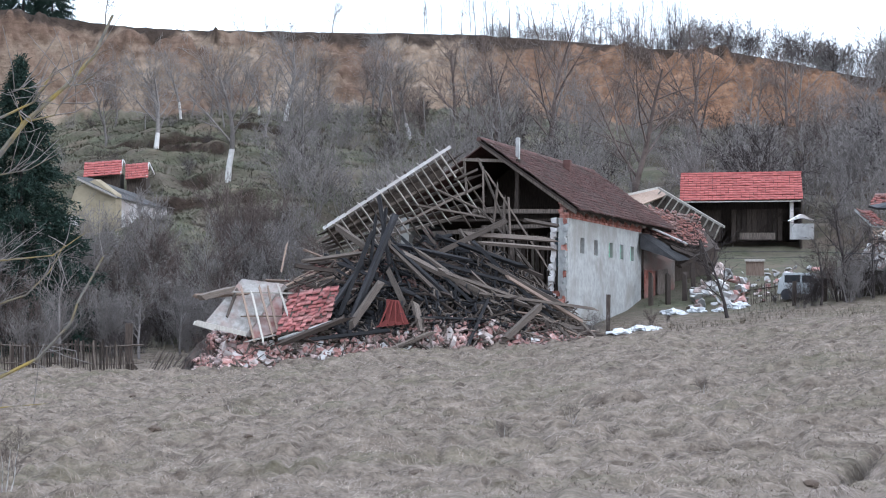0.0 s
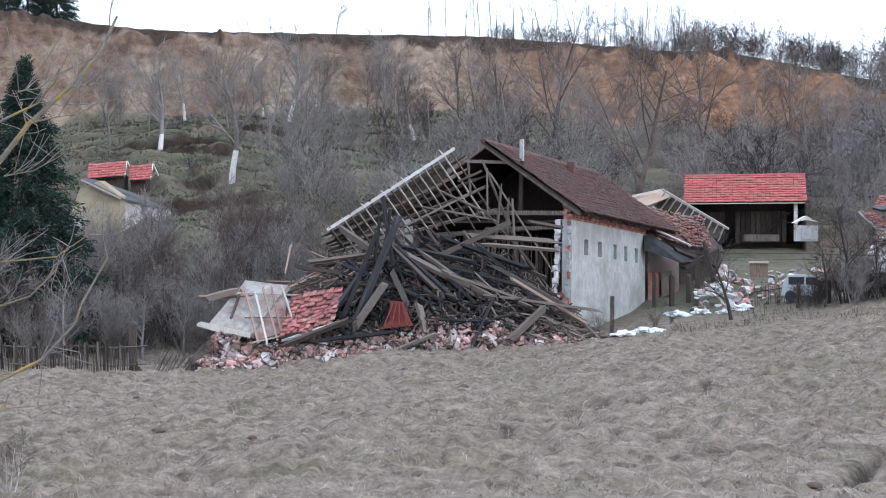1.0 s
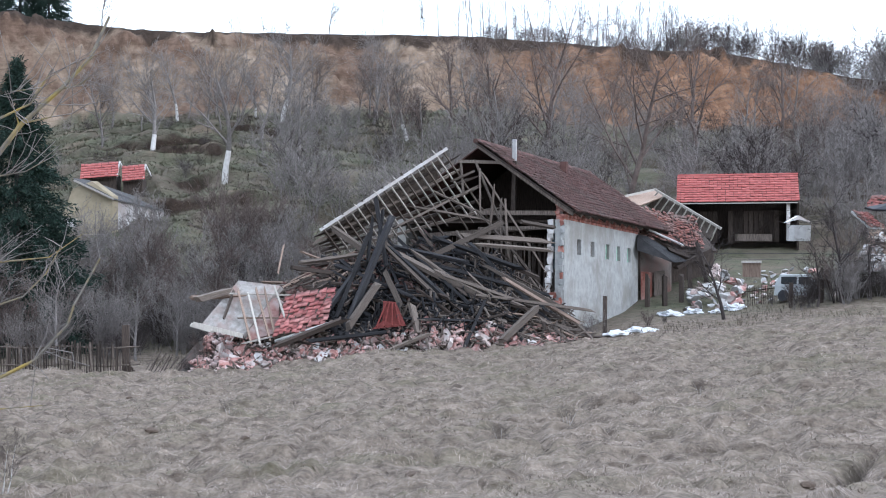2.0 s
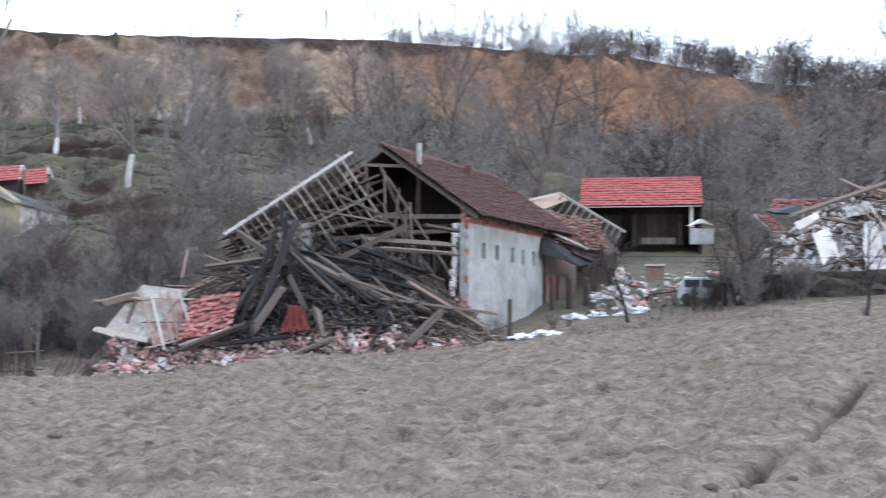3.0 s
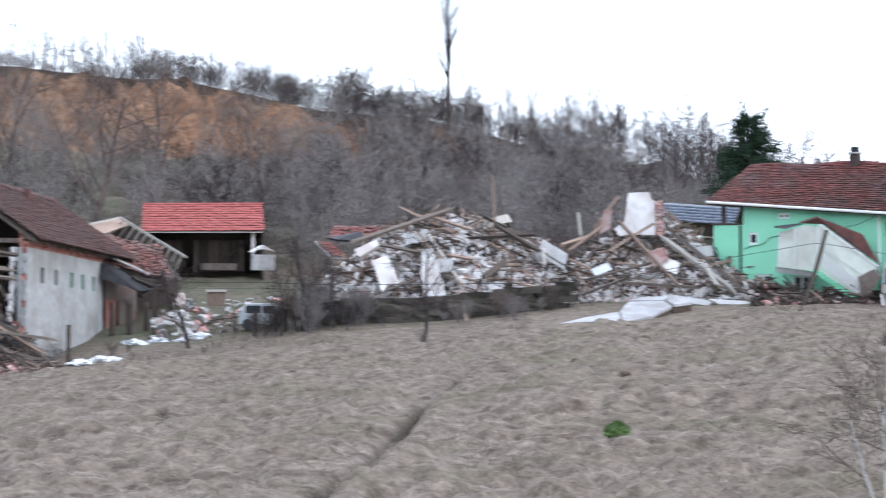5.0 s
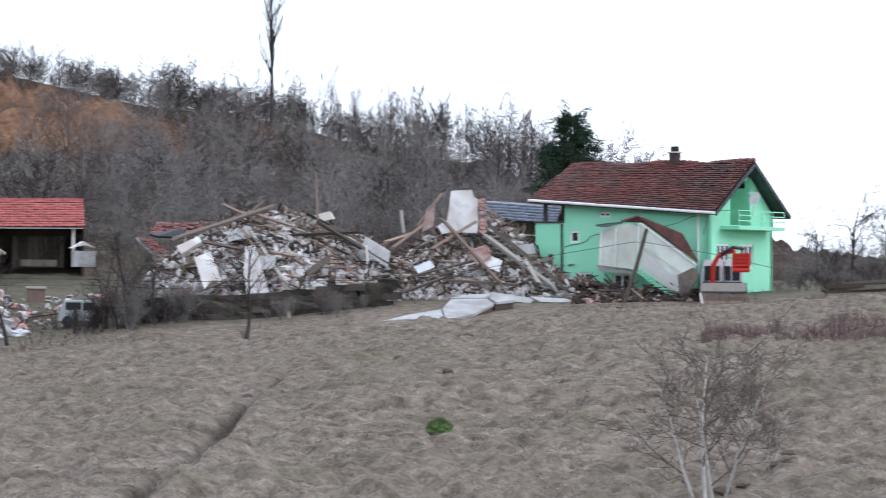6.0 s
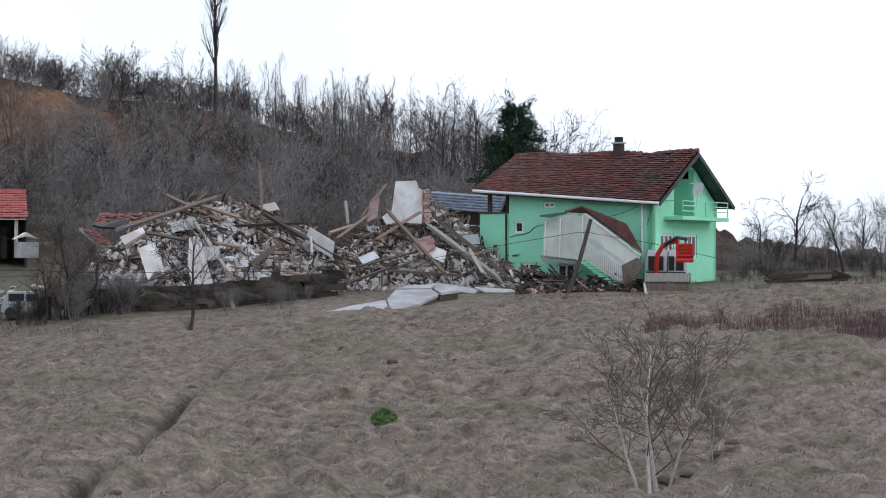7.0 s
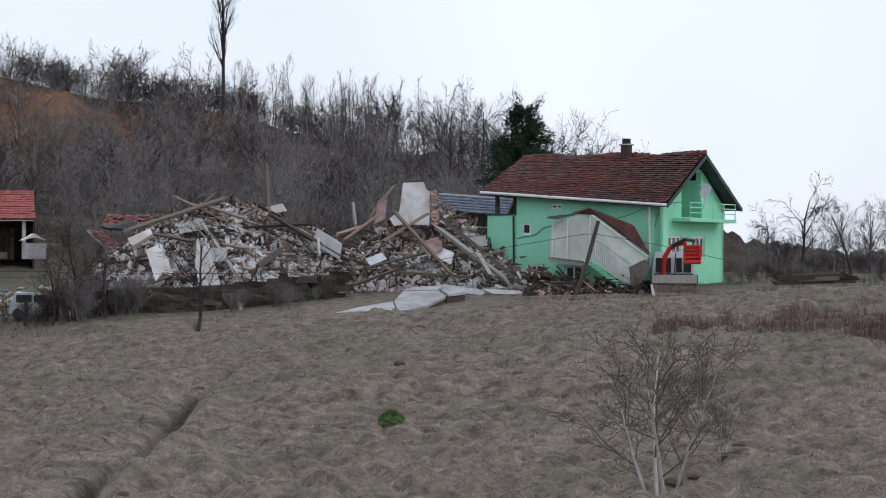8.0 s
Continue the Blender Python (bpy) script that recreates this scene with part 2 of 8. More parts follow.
def height(x, y, fine=True):
    x, y = np.asarray(x, dtype=float), np.asarray(y, dtype=float)
    d = np.hypot(x, y)
    az = np.degrees(np.arctan2(x, y))
    a = np.clip((az + 12) / 6, 0, 6.9999)
    i = a.astype(int)
    fa = a - i
    fa = fa * fa * (3 - 2 * fa)
    # the scarp's foot and rim wind in and out
    d2 = wound(x, y, d)
    r = np.clip(np.searchsorted(RANGES, d2, side="right") - 1, 0, len(RANGES) - 2)
    fr = np.clip((d2 - RANGES[r]) / (RANGES[r + 1] - RANGES[r]), 0, 1)
    z = (LEVELS[r, i] * (1 - fa) + LEVELS[r, i + 1] * fa) * (1 - fr) + (LEVELS[r + 1, i] * (1 - fa) + LEVELS[r + 1, i + 1] * fa) * fr
    if fine:
        off = (x - 17.5) * -0.948 - (y - 69.8) * -0.317 + 0.35 * wave(y, y * 0, 5, 12)
        along = (x - 17.5) * -0.317 + (y - 69.8) * -0.948
        ditch = np.clip(along / 3, 0, 1) * np.clip((46 - along) / 6, 0, 1)
        field = np.clip((d - 20) / 10, 0, 1) * np.clip((105 - d) / 9, 0, 1)
        z = z + field * (0.10 * wave(x, y, 4.5, 4) + 0.12 * wave(x, y, 1.7, 5) + tussocks(x, y) * (1 - 0.7 * ditch * np.exp(-(off / 0.9) ** 2)))
        hill = np.clip((d - 125) / 20, 0, 1)
        z = z + hill * (1 - 0.75 * np.clip((d - 186) / 6, 0, 1) * np.clip((208 - d) / 6, 0, 1)) * (0.4 * wave(x, y, 9, 8) + 0.16 * wave(x, y, 3.5, 9) + 0.16 * wave(x, y, 1.3, 10) + 0.1 * wave(x, y, 0.6, 57))
        # slumped steps on the slope below the scarp
        z = z + hill * np.clip((185 - d) / 10, 0, 1) * (0.22 * np.tanh(9 * wave(x, y * 2.4, 6, 11)) + 0.15 * np.tanh(9 * wave(x, y * 2.4, 3, 19)))
        z = z + cracks(x, y, d, az)[0]
        # a dry drainage furrow across the field
        z = z + ditch * (0.2 * np.exp(-((off + 0.6) / 0.35) ** 2) - 0.45 * np.exp(-(off / 0.18) ** 2))
        # low terrace edge on the right-hand part of the field
        z = z + field * 0.16 * np.tanh((d - 56 - 2.5 * wave(x, y, 6, 16)) / 0.35) * np.clip((az - 12.5) / 2, 0, 1)
    return z


def tussocks(x, y):
    """Rounded cushions of flopped grass with narrow hollows between them."""
    return 0.26 * np.abs(wave(x, y * 0.85, 0.7, 6)) + 0.15 * np.abs(wave(x, y, 0.36, 7)) + 0.18 * np.abs(wave(x * 0.6, y, 1.6, 51))


# cracks where the slope has slumped: distance, bearing from and to, drop
CRACKS = [(170, -8.8, -5.3, 0.9), (161, -7.4, -5.0, 0.8), (154, -7.0, -5.4, 1.0), (147, -7.6, -4.3, 0.8), (176, -5.6, -2.6, 0.8), (165, -5.2, -3.6, 0.6), (141, -6.6, -4.6, 0.5)]


def cracks(x, y, d, az):
    """How far the ground drops below each crack, and where the torn earth shows."""
    dz, torn = 0.0 * d, 0.0 * d
    for c, a0, a1, drop in CRACKS:
        line = c + 2.2 * wave(x, 0 * y, 4.0, c) + 0.9 * wave(x, 0 * y, 1.3, c + 1)
        span = np.clip((az - a0) / 0.5, 0, 1) * np.clip((a1 - az) / 0.5, 0, 1)
        below = line - d
        dz = dz - drop * span * np.where(below > 0, np.exp(-np.clip(below, 0, None) / 3.5), np.exp(np.clip(below, None, 0) / 0.18))
        torn = np.maximum(torn, span * np.clip(1.5 - np.abs(below + 0.1 + 0.3 * wave(x, y, 0.8, 55)) / 0.55, 0, 1))
    return dz, torn


def ground_z(x, y):
    return float(height(np.array([x]), np.array([y]), False)[0])


def on_ground(az, d, sink=0.0):
    x, y = d * math.sin(radians(az)), d * math.cos(radians(az))
    return Vector((x, y, float(height(np.array([x]), np.array([y]))[0]) - sink))


def build_ground():
    az = np.concatenate([np.arange(-180, -14, 6), np.arange(-14, 33, 0.075), np.arange(33, 180, 6), [180.0]])
    d = np.concatenate([[0.02, 4, 8, 12, 16, 20, 25, 30], np.arange(33, 60, 0.18), np.arange(60, 108, 0.3), np.arange(108, 138, 0.9), np.arange(138, 178, 0.4),
                        np.arange(178, 206, 0.28), np.arange(206, 262, 4), [275, 300, 340, 420, 600, 900, 1500, 3000]])
    A, D = np.meshgrid(np.radians(az), d)
    X, Y = D * np.sin(A), D * np.cos(A)
    X, Y = X - 0.4 * np.exp(-D / 3), Y - 0.3 * np.exp(-D / 3)
    Z = height(X, Y)
    # rugged face of the scarp
    slump = np.clip(2.6 * np.exp(-(wave(X, Y * 2.4, 6, 11) / 0.2) ** 2) + 2.2 * np.exp(-(wave(X, Y * 2.4, 3, 19) / 0.2) ** 2) - 1.1 + 0.9 * wave(X, Y, 1.5, 41), 0, 1)
    slump = slump * np.clip((D - 138) / 5, 0, 1) * np.clip((188 - D) / 3, 0, 1)
    slump = np.maximum(0.3 * slump, cracks(X, Y, D, np.degrees(A))[1])
    steep = np.clip((D - 185) / 4, 0, 1) * np.clip((196.8 - D) / 1.5, 0, 1)
    Z = Z + steep * (0.5 * wave(X, D, 2.2, 13) + 0.5 * np.abs(wave(X, D, 0.9, 14)) + 0.3 * wave(X, D, 0.45, 42) + 0.5 * np.tanh(4 * wave(X * 0.35, D, 1.1, 56)))
    off = (X - 17.5) * -0.948 - (Y - 69.8) * -0.317 + 0.35 * wave(Y, Y * 0, 5, 12)
    along = (X - 17.5) * -0.317 + (Y - 69.8) * -0.948
    furrow = 0.9 * np.exp(-(off / 0.17) ** 2) * np.clip(along / 3, 0, 1) * np.clip((46 - along) / 6, 0, 1)
    W2 = wound(X, Y, D)
    fade = np.clip((16.5 - np.degrees(A)) / 4, 0, 1)
    scarp = np.clip((W2 - 187.6 - 1.2 * wave(X, Y, 3, 17)) / 0.8, 0, 1) * np.clip((197.4 - W2) / 0.5, 0, 1) * fade
    topsoil = np.clip((W2 - 195.9 + 0.9 * wave(X, D, 2.5, 18) + 0.5 * wave(X, D, 0.7, 43)) / 0.4, 0, 1) * np.clip((197.7 - W2) / 0.3, 0, 1)
    n, k = Z.shape
    idx = np.arange(n * k).reshape(n, k)
    faces = np.stack([idx[:-1, :-1], idx[:-1, 1:], idx[1:, 1:], idx[1:, :-1]], -1).reshape(-1, 4)
    g = arrays("ground", np.stack([X, Y, Z], -1).reshape(-1, 3), faces, M_GROUND, smooth=True)
    for key, values in (("furrow", furrow), ("scarp", scarp), ("topsoil", topsoil), ("slump", slump)):
        layer = g.data.attributes.new(key, "FLOAT", "POINT")
        layer.data.foreach_set("value", values.astype(np.float32).ravel())
    return tagged(g, "matted dry meadow rising to a hillside with a bare landslide scarp", "ground", kind="structure")


def ground_material():
    m = bpy.data.materials.new("meadow_and_scarp")
    m.use_nodes = True
    nodes, links = m.node_tree.nodes, m.node_tree.links
    b = nodes["Principled BSDF"]
    b.inputs["Roughness"].default_value, b.inputs["Specular IOR Level"].default_value = 0.95, 0.15
    geo = nodes.new("ShaderNodeNewGeometry")

    def noise_ramp(scale, p0, p1, c0, c1, stretch=None, detail=6, rough=0.65):
        n = nodes.new("ShaderNodeTexNoise")
        n.inputs["Scale"].default_value, n.inputs["Detail"].default_value, n.inputs["Roughness"].default_value = scale, detail, rough
        v = geo.outputs["Position"]
        if stretch:
            mp = nodes.new("ShaderNodeMapping")
            mp.inputs["Scale"].default_value = stretch
            links.new(v, mp.inputs["Vector"])
            v = mp.outputs["Vector"]
        links.new(v, n.inputs["Vector"])
        r = nodes.new("ShaderNodeValToRGB")
        r.color_ramp.elements[0].position, r.color_ramp.elements[1].position = p0, p1
        r.color_ramp.elements[0].color, r.color_ramp.elements[1].color = (*c0, 1), (*c1, 1)
        links.new(n.outputs["Fac"], r.inputs["Fac"])
        return r.outputs["Color"]

    def mix(f, a, c):
        mx = nodes.new("ShaderNodeMix")
        mx.data_type = "RGBA"
        for sock, v in (("Factor", f), ("A", a), ("B", c)):
            if isinstance(v, tuple):
                mx.inputs[sock].default_value = v
            elif isinstance(v, float):
                mx.inputs[sock].default_value = v
            else:
                links.new(v, mx.inputs[sock])
        return mx.outputs["Result"]

    def ranged(sock, a0, a1):
        mr = nodes.new("ShaderNodeMapRange")
        mr.inputs["From Min"].default_value, mr.inputs["From Max"].default_value = a0, a1
        links.new(sock, mr.inputs["Value"])
        return mr.outputs["Result"]

    W, K = (1, 1, 1), (0, 0, 0)
    straw = noise_ramp(2.2, 0.3, 0.7, (0.085, 0.067, 0.054), (0.33, 0.28, 0.235), (1, 1, 1))
    fibre = noise_ramp(14, 0.3, 0.7, (0.6, 0.58, 0.55), (1.05, 1.03, 1.0), (1, 0.45, 1))
    mul = nodes.new("ShaderNodeMix")
    mul.data_type, mul.blend_type = "RGBA", "MULTIPLY"
    mul.inputs["Factor"].default_value = 1.0
    links.new(straw, mul.inputs["A"])
    links.new(fibre, mul.inputs["B"])
    meadow = mix(noise_ramp(0.22, 0.5, 0.72, K, (0.55, 0.55, 0.55)), mul.outputs["Result"], (0.10, 0.10, 0.052, 1))
    meadow = mix(noise_ramp(2.4, 0.6, 0.74, K, (0.6, 0.6, 0.6)), meadow, (0.085, 0.068, 0.05, 1))
    dist = nodes.new("ShaderNodeVectorMath")
    dist.operation = "LENGTH"
    links.new(geo.outputs["Position"], dist.inputs[0])
    # slope below the scarp: short winter turf with bare earth
    turf = mix(noise_ramp(0.35, 0.42, 0.62, K, W), noise_ramp(1.5, 0.3, 0.7, (0.06, 0.066, 0.042), (0.145, 0.14, 0.095)), (0.15, 0.128, 0.10, 1))
    turf = mix(noise_ramp(0.16, 0.55, 0.68, K, W), turf, (0.17, 0.135, 0.10, 1))
    sep0 = nodes.new("ShaderNodeSeparateXYZ")
    links.new(geo.outputs["Position"], sep0.inputs["Vector"])
    litter = noise_ramp(1.8, 0.3, 0.7, (0.03, 0.022, 0.018), (0.085, 0.062, 0.05))
    turf = mix(ranged(dist.outputs["Value"], 132.0, 142.0), turf, mix(ranged(sep0.outputs["X"], 12.0, 34.0), turf, litter))
    land = mix(ranged(dist.outputs["Value"], 108.0, 116.0), meadow, turf)
    # the scarp: pale sand, ochre and brown loam in patches and beds
    sep = nodes.new("ShaderNodeSeparateXYZ")
    links.new(geo.outputs["Position"], sep.inputs["Vector"])
    loam = mix(noise_ramp(0.11, 0.42, 0.6, K, W), noise_ramp(0.7, 0.3, 0.7, (0.13, 0.088, 0.066), (0.23, 0.16, 0.12)), noise_ramp(0.9, 0.3, 0.7, (0.27, 0.21, 0.16), (0.39, 0.32, 0.25)))
    ochre = noise_ramp(0.6, 0.3, 0.7, (0.20, 0.115, 0.075), (0.33, 0.20, 0.125), (1, 1, 3))
    loam = mix(ranged(sep.outputs["X"], -5.0, 22.0), loam, ochre)
    loam = mix(noise_ramp(0.5, 0.58, 0.7, K, (0.7, 0.7, 0.7), (1, 1, 2.5)), loam, (0.10, 0.066, 0.045, 1))
    def layer(name):
        at = nodes.new("ShaderNodeAttribute")
        at.attribute_name = name
        return at.outputs["Fac"]

    land = mix(layer("furrow"), land, (0.05, 0.038, 0.03, 1))
    land = mix(layer("slump"), land, noise_ramp(1.4, 0.3, 0.7, (0.014, 0.010, 0.008), (0.055, 0.038, 0.028)))
    gully = noise_ramp(0.9, 0.42, 0.64, (1, 1, 1), (0.36, 0.30, 0.26), (1.0, 1.0, 0.8), 9, 0.75)
    gm = nodes.new("ShaderNodeMix")
    gm.data_type, gm.blend_type = "RGBA", "MULTIPLY"
    gm.inputs["Factor"].default_value = 0.7
    links.new(loam, gm.inputs["A"])
    links.new(gully, gm.inputs["B"])
    beds = nodes.new("ShaderNodeMix")
    beds.data_type, beds.blend_type = "RGBA", "MULTIPLY"
    beds.inputs["Factor"].default_value = 0.5
    links.new(gm.outputs["Result"], beds.inputs["A"])
    links.new(noise_ramp(1.1, 0.36, 0.64, (0.5, 0.45, 0.4), (1.12, 1.1, 1.06), (0.45, 0.45, 2.6), 8, 0.75), beds.inputs["B"])
    col = mix(layer("scarp"), land, beds.outputs["Result"])
    col = mix(layer("topsoil"), col, noise_ramp(1.2, 0.3, 0.7, (0.022, 0.016, 0.012), (0.07, 0.05, 0.038)))
    links.new(col, b.inputs["Base Color"])
    nb = nodes.new("ShaderNodeTexNoise")
    nb.inputs["Scale"].default_value, nb.inputs["Detail"].default_value = 6.0, 6
    links.new(geo.outputs["Position"], nb.inputs["Vector"])
    bp = nodes.new("ShaderNodeBump")
    bp.inputs["Strength"].default_value, bp.inputs["Distance"].default_value = 0.7, 0.12
    links.new(nb.outputs["Fac"], bp.inputs["Height"])
    links.new(bp.outputs["Normal"], b.inputs["Normal"])
    return m


M_GROUND = ground_material()
ground = build_ground()



# ---- tiled roofs, walls with openings ----
def tile_field(name, corner, along, down, nu, nv, material, parent, thick=0.03, lap=1.25, missing=0.0, jitter=0.012, seed=1, lift=0.02, twist=(0, 0, 0)):
    """Rows of single roof tiles from the ridge corner; along and down are the vectors of the whole field."""
    rng = np.random.default_rng(seed)
    corner, along, down = (np.array(v, dtype=float) for v in (corner, along, down))
    n = np.cross(along, down)
    n /= np.linalg.norm(n)
    if n[2] < 0:
        n = -n
    U, V = np.meshgrid(np.arange(nu), np.arange(nv))
    U, V = U.ravel().astype(float), V.ravel().astype(float)
    keep = rng.random(len(U)) > missing
    U, V = U[keep], V[keep]
    k = len(U)
    a, d = along / nu, down / nv
    base = corner + U[:, None] * a + V[:, None] * d + n * lift + (U / nu * V / nv)[:, None] * np.array(twist)
    base = base + rng.normal(0, jitter, (k, 3))
    au, al = a / np.linalg.norm(a), d / np.linalg.norm(d)
    w, l = np.linalg.norm(a) * 0.96, np.linalg.norm(d) * lap
    hi, lo = n * 0.004, n * 0.045
    skew = rng.normal(0, 0.015, (k, 1))
    q = [base, base + au * w, base + au * w + al * (l + skew) + lo, base + al * (l + skew) + lo]
    q = [q[0] + hi, q[1] + hi, q[2], q[3]]
    top = np.stack([p + n * thick for p in q], 1)
    mid = top[:, [2, 3]] - n * (thick + 0.012)
    verts = np.concatenate([top, mid], 1).reshape(-1, 3)
    o = np.arange(k)[:, None] * 6
    faces = np.concatenate([o + [0, 1, 2, 3], o + [3, 2, 4, 5], o + [1, 0, 5, 4]])
    ob = arrays(name, verts, faces, material, parent)
    return tagged(ob, kind="stuff")


def holed_wall(length, z0, z1, thick, holes, axis="x"):
    """A wall from 0 to length with openings (a0, a1, z0, z1) cut right through it."""
    bm = bmesh.new()
    xs = sorted({0, length, *[h[0] for h in holes], *[h[1] for h in holes]})
    for x0, x1 in zip(xs, xs[1:]):
        cuts = sorted([(h[2], h[3]) for h in holes if h[0] <= x0 + 1e-6 and h[1] >= x1 - 1e-6])
        lo = z0
        for c0, c1 in cuts + [(z1, z1)]:
            if c0 > lo:
                if axis == "x":
                    box(bm, x0, x1, 0, thick, lo, c0)
                else:
                    box(bm, 0, thick, x0, x1, lo, c0)
            lo = c1
    bmesh.ops.remove_doubles(bm, verts=bm.verts, dist=1e-5)
    return bm


def frame_of(origin, turn, tilt_y=0.0, tilt_x=0.0):
    return Matrix.Translation(origin) @ Matrix.Rotation(radians(turn), 4, "Z") @ Matrix.Rotation(radians(tilt_y), 4, "Y") @ Matrix.Rotation(radians(tilt_x), 4, "X")


# ---- broken pieces, shared meshes ----
def mesh_of(name, bm, material):
    me = bpy.data.meshes.new(name)
    bm.to_mesh(me)
    bm.free()
    me.materials.append(material)
    return me


def rough_block(sx, sy, sz, seed, rag=0.12):
    rng = random.Random(seed)
    bm = bmesh.new()
    box(bm, -sx / 2, sx / 2, -sy / 2, sy / 2, -sz / 2, sz / 2)
    for v in bm.verts:
        v.co += Vector((rng.uniform(-rag, rag) * sx, rng.uniform(-rag, rag) * sy, rng.uniform(-rag, rag) * sz))
    return bm


def shard(seed, size=1.0, thick=0.1):
    """A broken plate of wall or slab with a ragged outline."""
    rng = random.Random(seed)
    n = rng.randint(5, 7)
    pts = []
    for i in range(n):
        a = 2 * math.pi * i / n + rng.uniform(-0.3, 0.3)
        r = size * rng.uniform(0.55, 1.0) / 2
        pts.append((r * math.cos(a) * 1.35, r * math.sin(a), rng.uniform(-0.02, 0.02)))
    return prism(pts, (0, 0, thick))


def plank_bm(l, w, h, seed):
    """A squared timber along z, a little bent, with splintered ends."""
    rng = random.Random(seed)
    bm = bmesh.new()
    rings = []
    bx, by = rng.uniform(-0.02, 0.02) * l, rng.uniform(-0.02, 0.02) * l
    for i in range(5):
        t = i / 4
        ox, oy = bx * math.sin(math.pi * t), by * math.sin(math.pi * t)
        ring = []
        for sx, sy in ((-1, -1), (1, -1), (1, 1), (-1, 1)):
            z = (t - 0.5) * l + (rng.uniform(-0.12, 0.12) if i in (0, 4) else 0)
            ring.append(bm.verts.new((ox + sx * w / 2 * rng.uniform(0.9, 1.05), oy + sy * h / 2 * rng.uniform(0.9, 1.05), z)))
        rings.append(ring)
    for a, b in zip(rings, rings[1:]):
        for k in range(4):
            bm.faces.new((a[k], a[(k + 1) % 4], b[(k + 1) % 4], b[k]))
    bm.faces.new(rings[0][::-1])
    bm.faces.new(rings[-1])
    return bm


PLANKS = {}
for kind_name, kind_mat in (("grey", M_WOOD), ("char", M_CHAR), ("pale", M_WOOD_PALE), ("tan", M_WOOD_TAN), ("dark", M_DARKWOOD)):
    PLANKS[kind_name] = [mesh_of("plank", plank_bm(1.0, 1.0, 1.0, 10 * k + 3), kind_mat) for k in range(3)]
BRICKS = [mesh_of("brick", rough_block(0.25, 0.13, 0.12, k, 0.14), M_RUBBLE) for k in range(6)]
SHARDS = [mesh_of("wall_fragment", shard(k, 1.0, 0.13), M_WHITE) for k in range(6)]
GREYSHARDS = [mesh_of("concrete_fragment", shard(k + 20, 1.0, 0.12), M_CONCRETE) for k in range(5)]
PINKSHARDS = [mesh_of("masonry_fragment", rough_block(1.0, 0.6, 0.3, k + 40, 0.16), M_RUBBLE if k % 2 else M_PALEBRICK) for k in range(5)]
ALL_PARTS = {"n": 0}


def piece(name, me, parent, m, label=""):
    ob = new(name, me)
    ob.parent = parent
    ob.matrix_basis = m
    if label:
        tagged(ob, label)
    return ob


def beam(parent, a, b, w, h, kind_key, name="beam", label="", roll=None):
    """A timber of the given section between two points, in the parent's space."""
    a, b = Vector(a), Vector(b)
    d = b - a
    ALL_PARTS["n"] += 1
    k = ALL_PARTS["n"]
    r = (k * 0.7) % 3.1 if roll is None else roll
    m = Matrix.Translation((a + b) / 2) @ d.to_track_quat("Z", "Y").to_matrix().to_4x4() @ Matrix.Rotation(r, 4, "Z") @ Matrix.Diagonal((w, h, d.length, 1))
    return piece(name, PLANKS[kind_key][k % 3], parent, m, label)


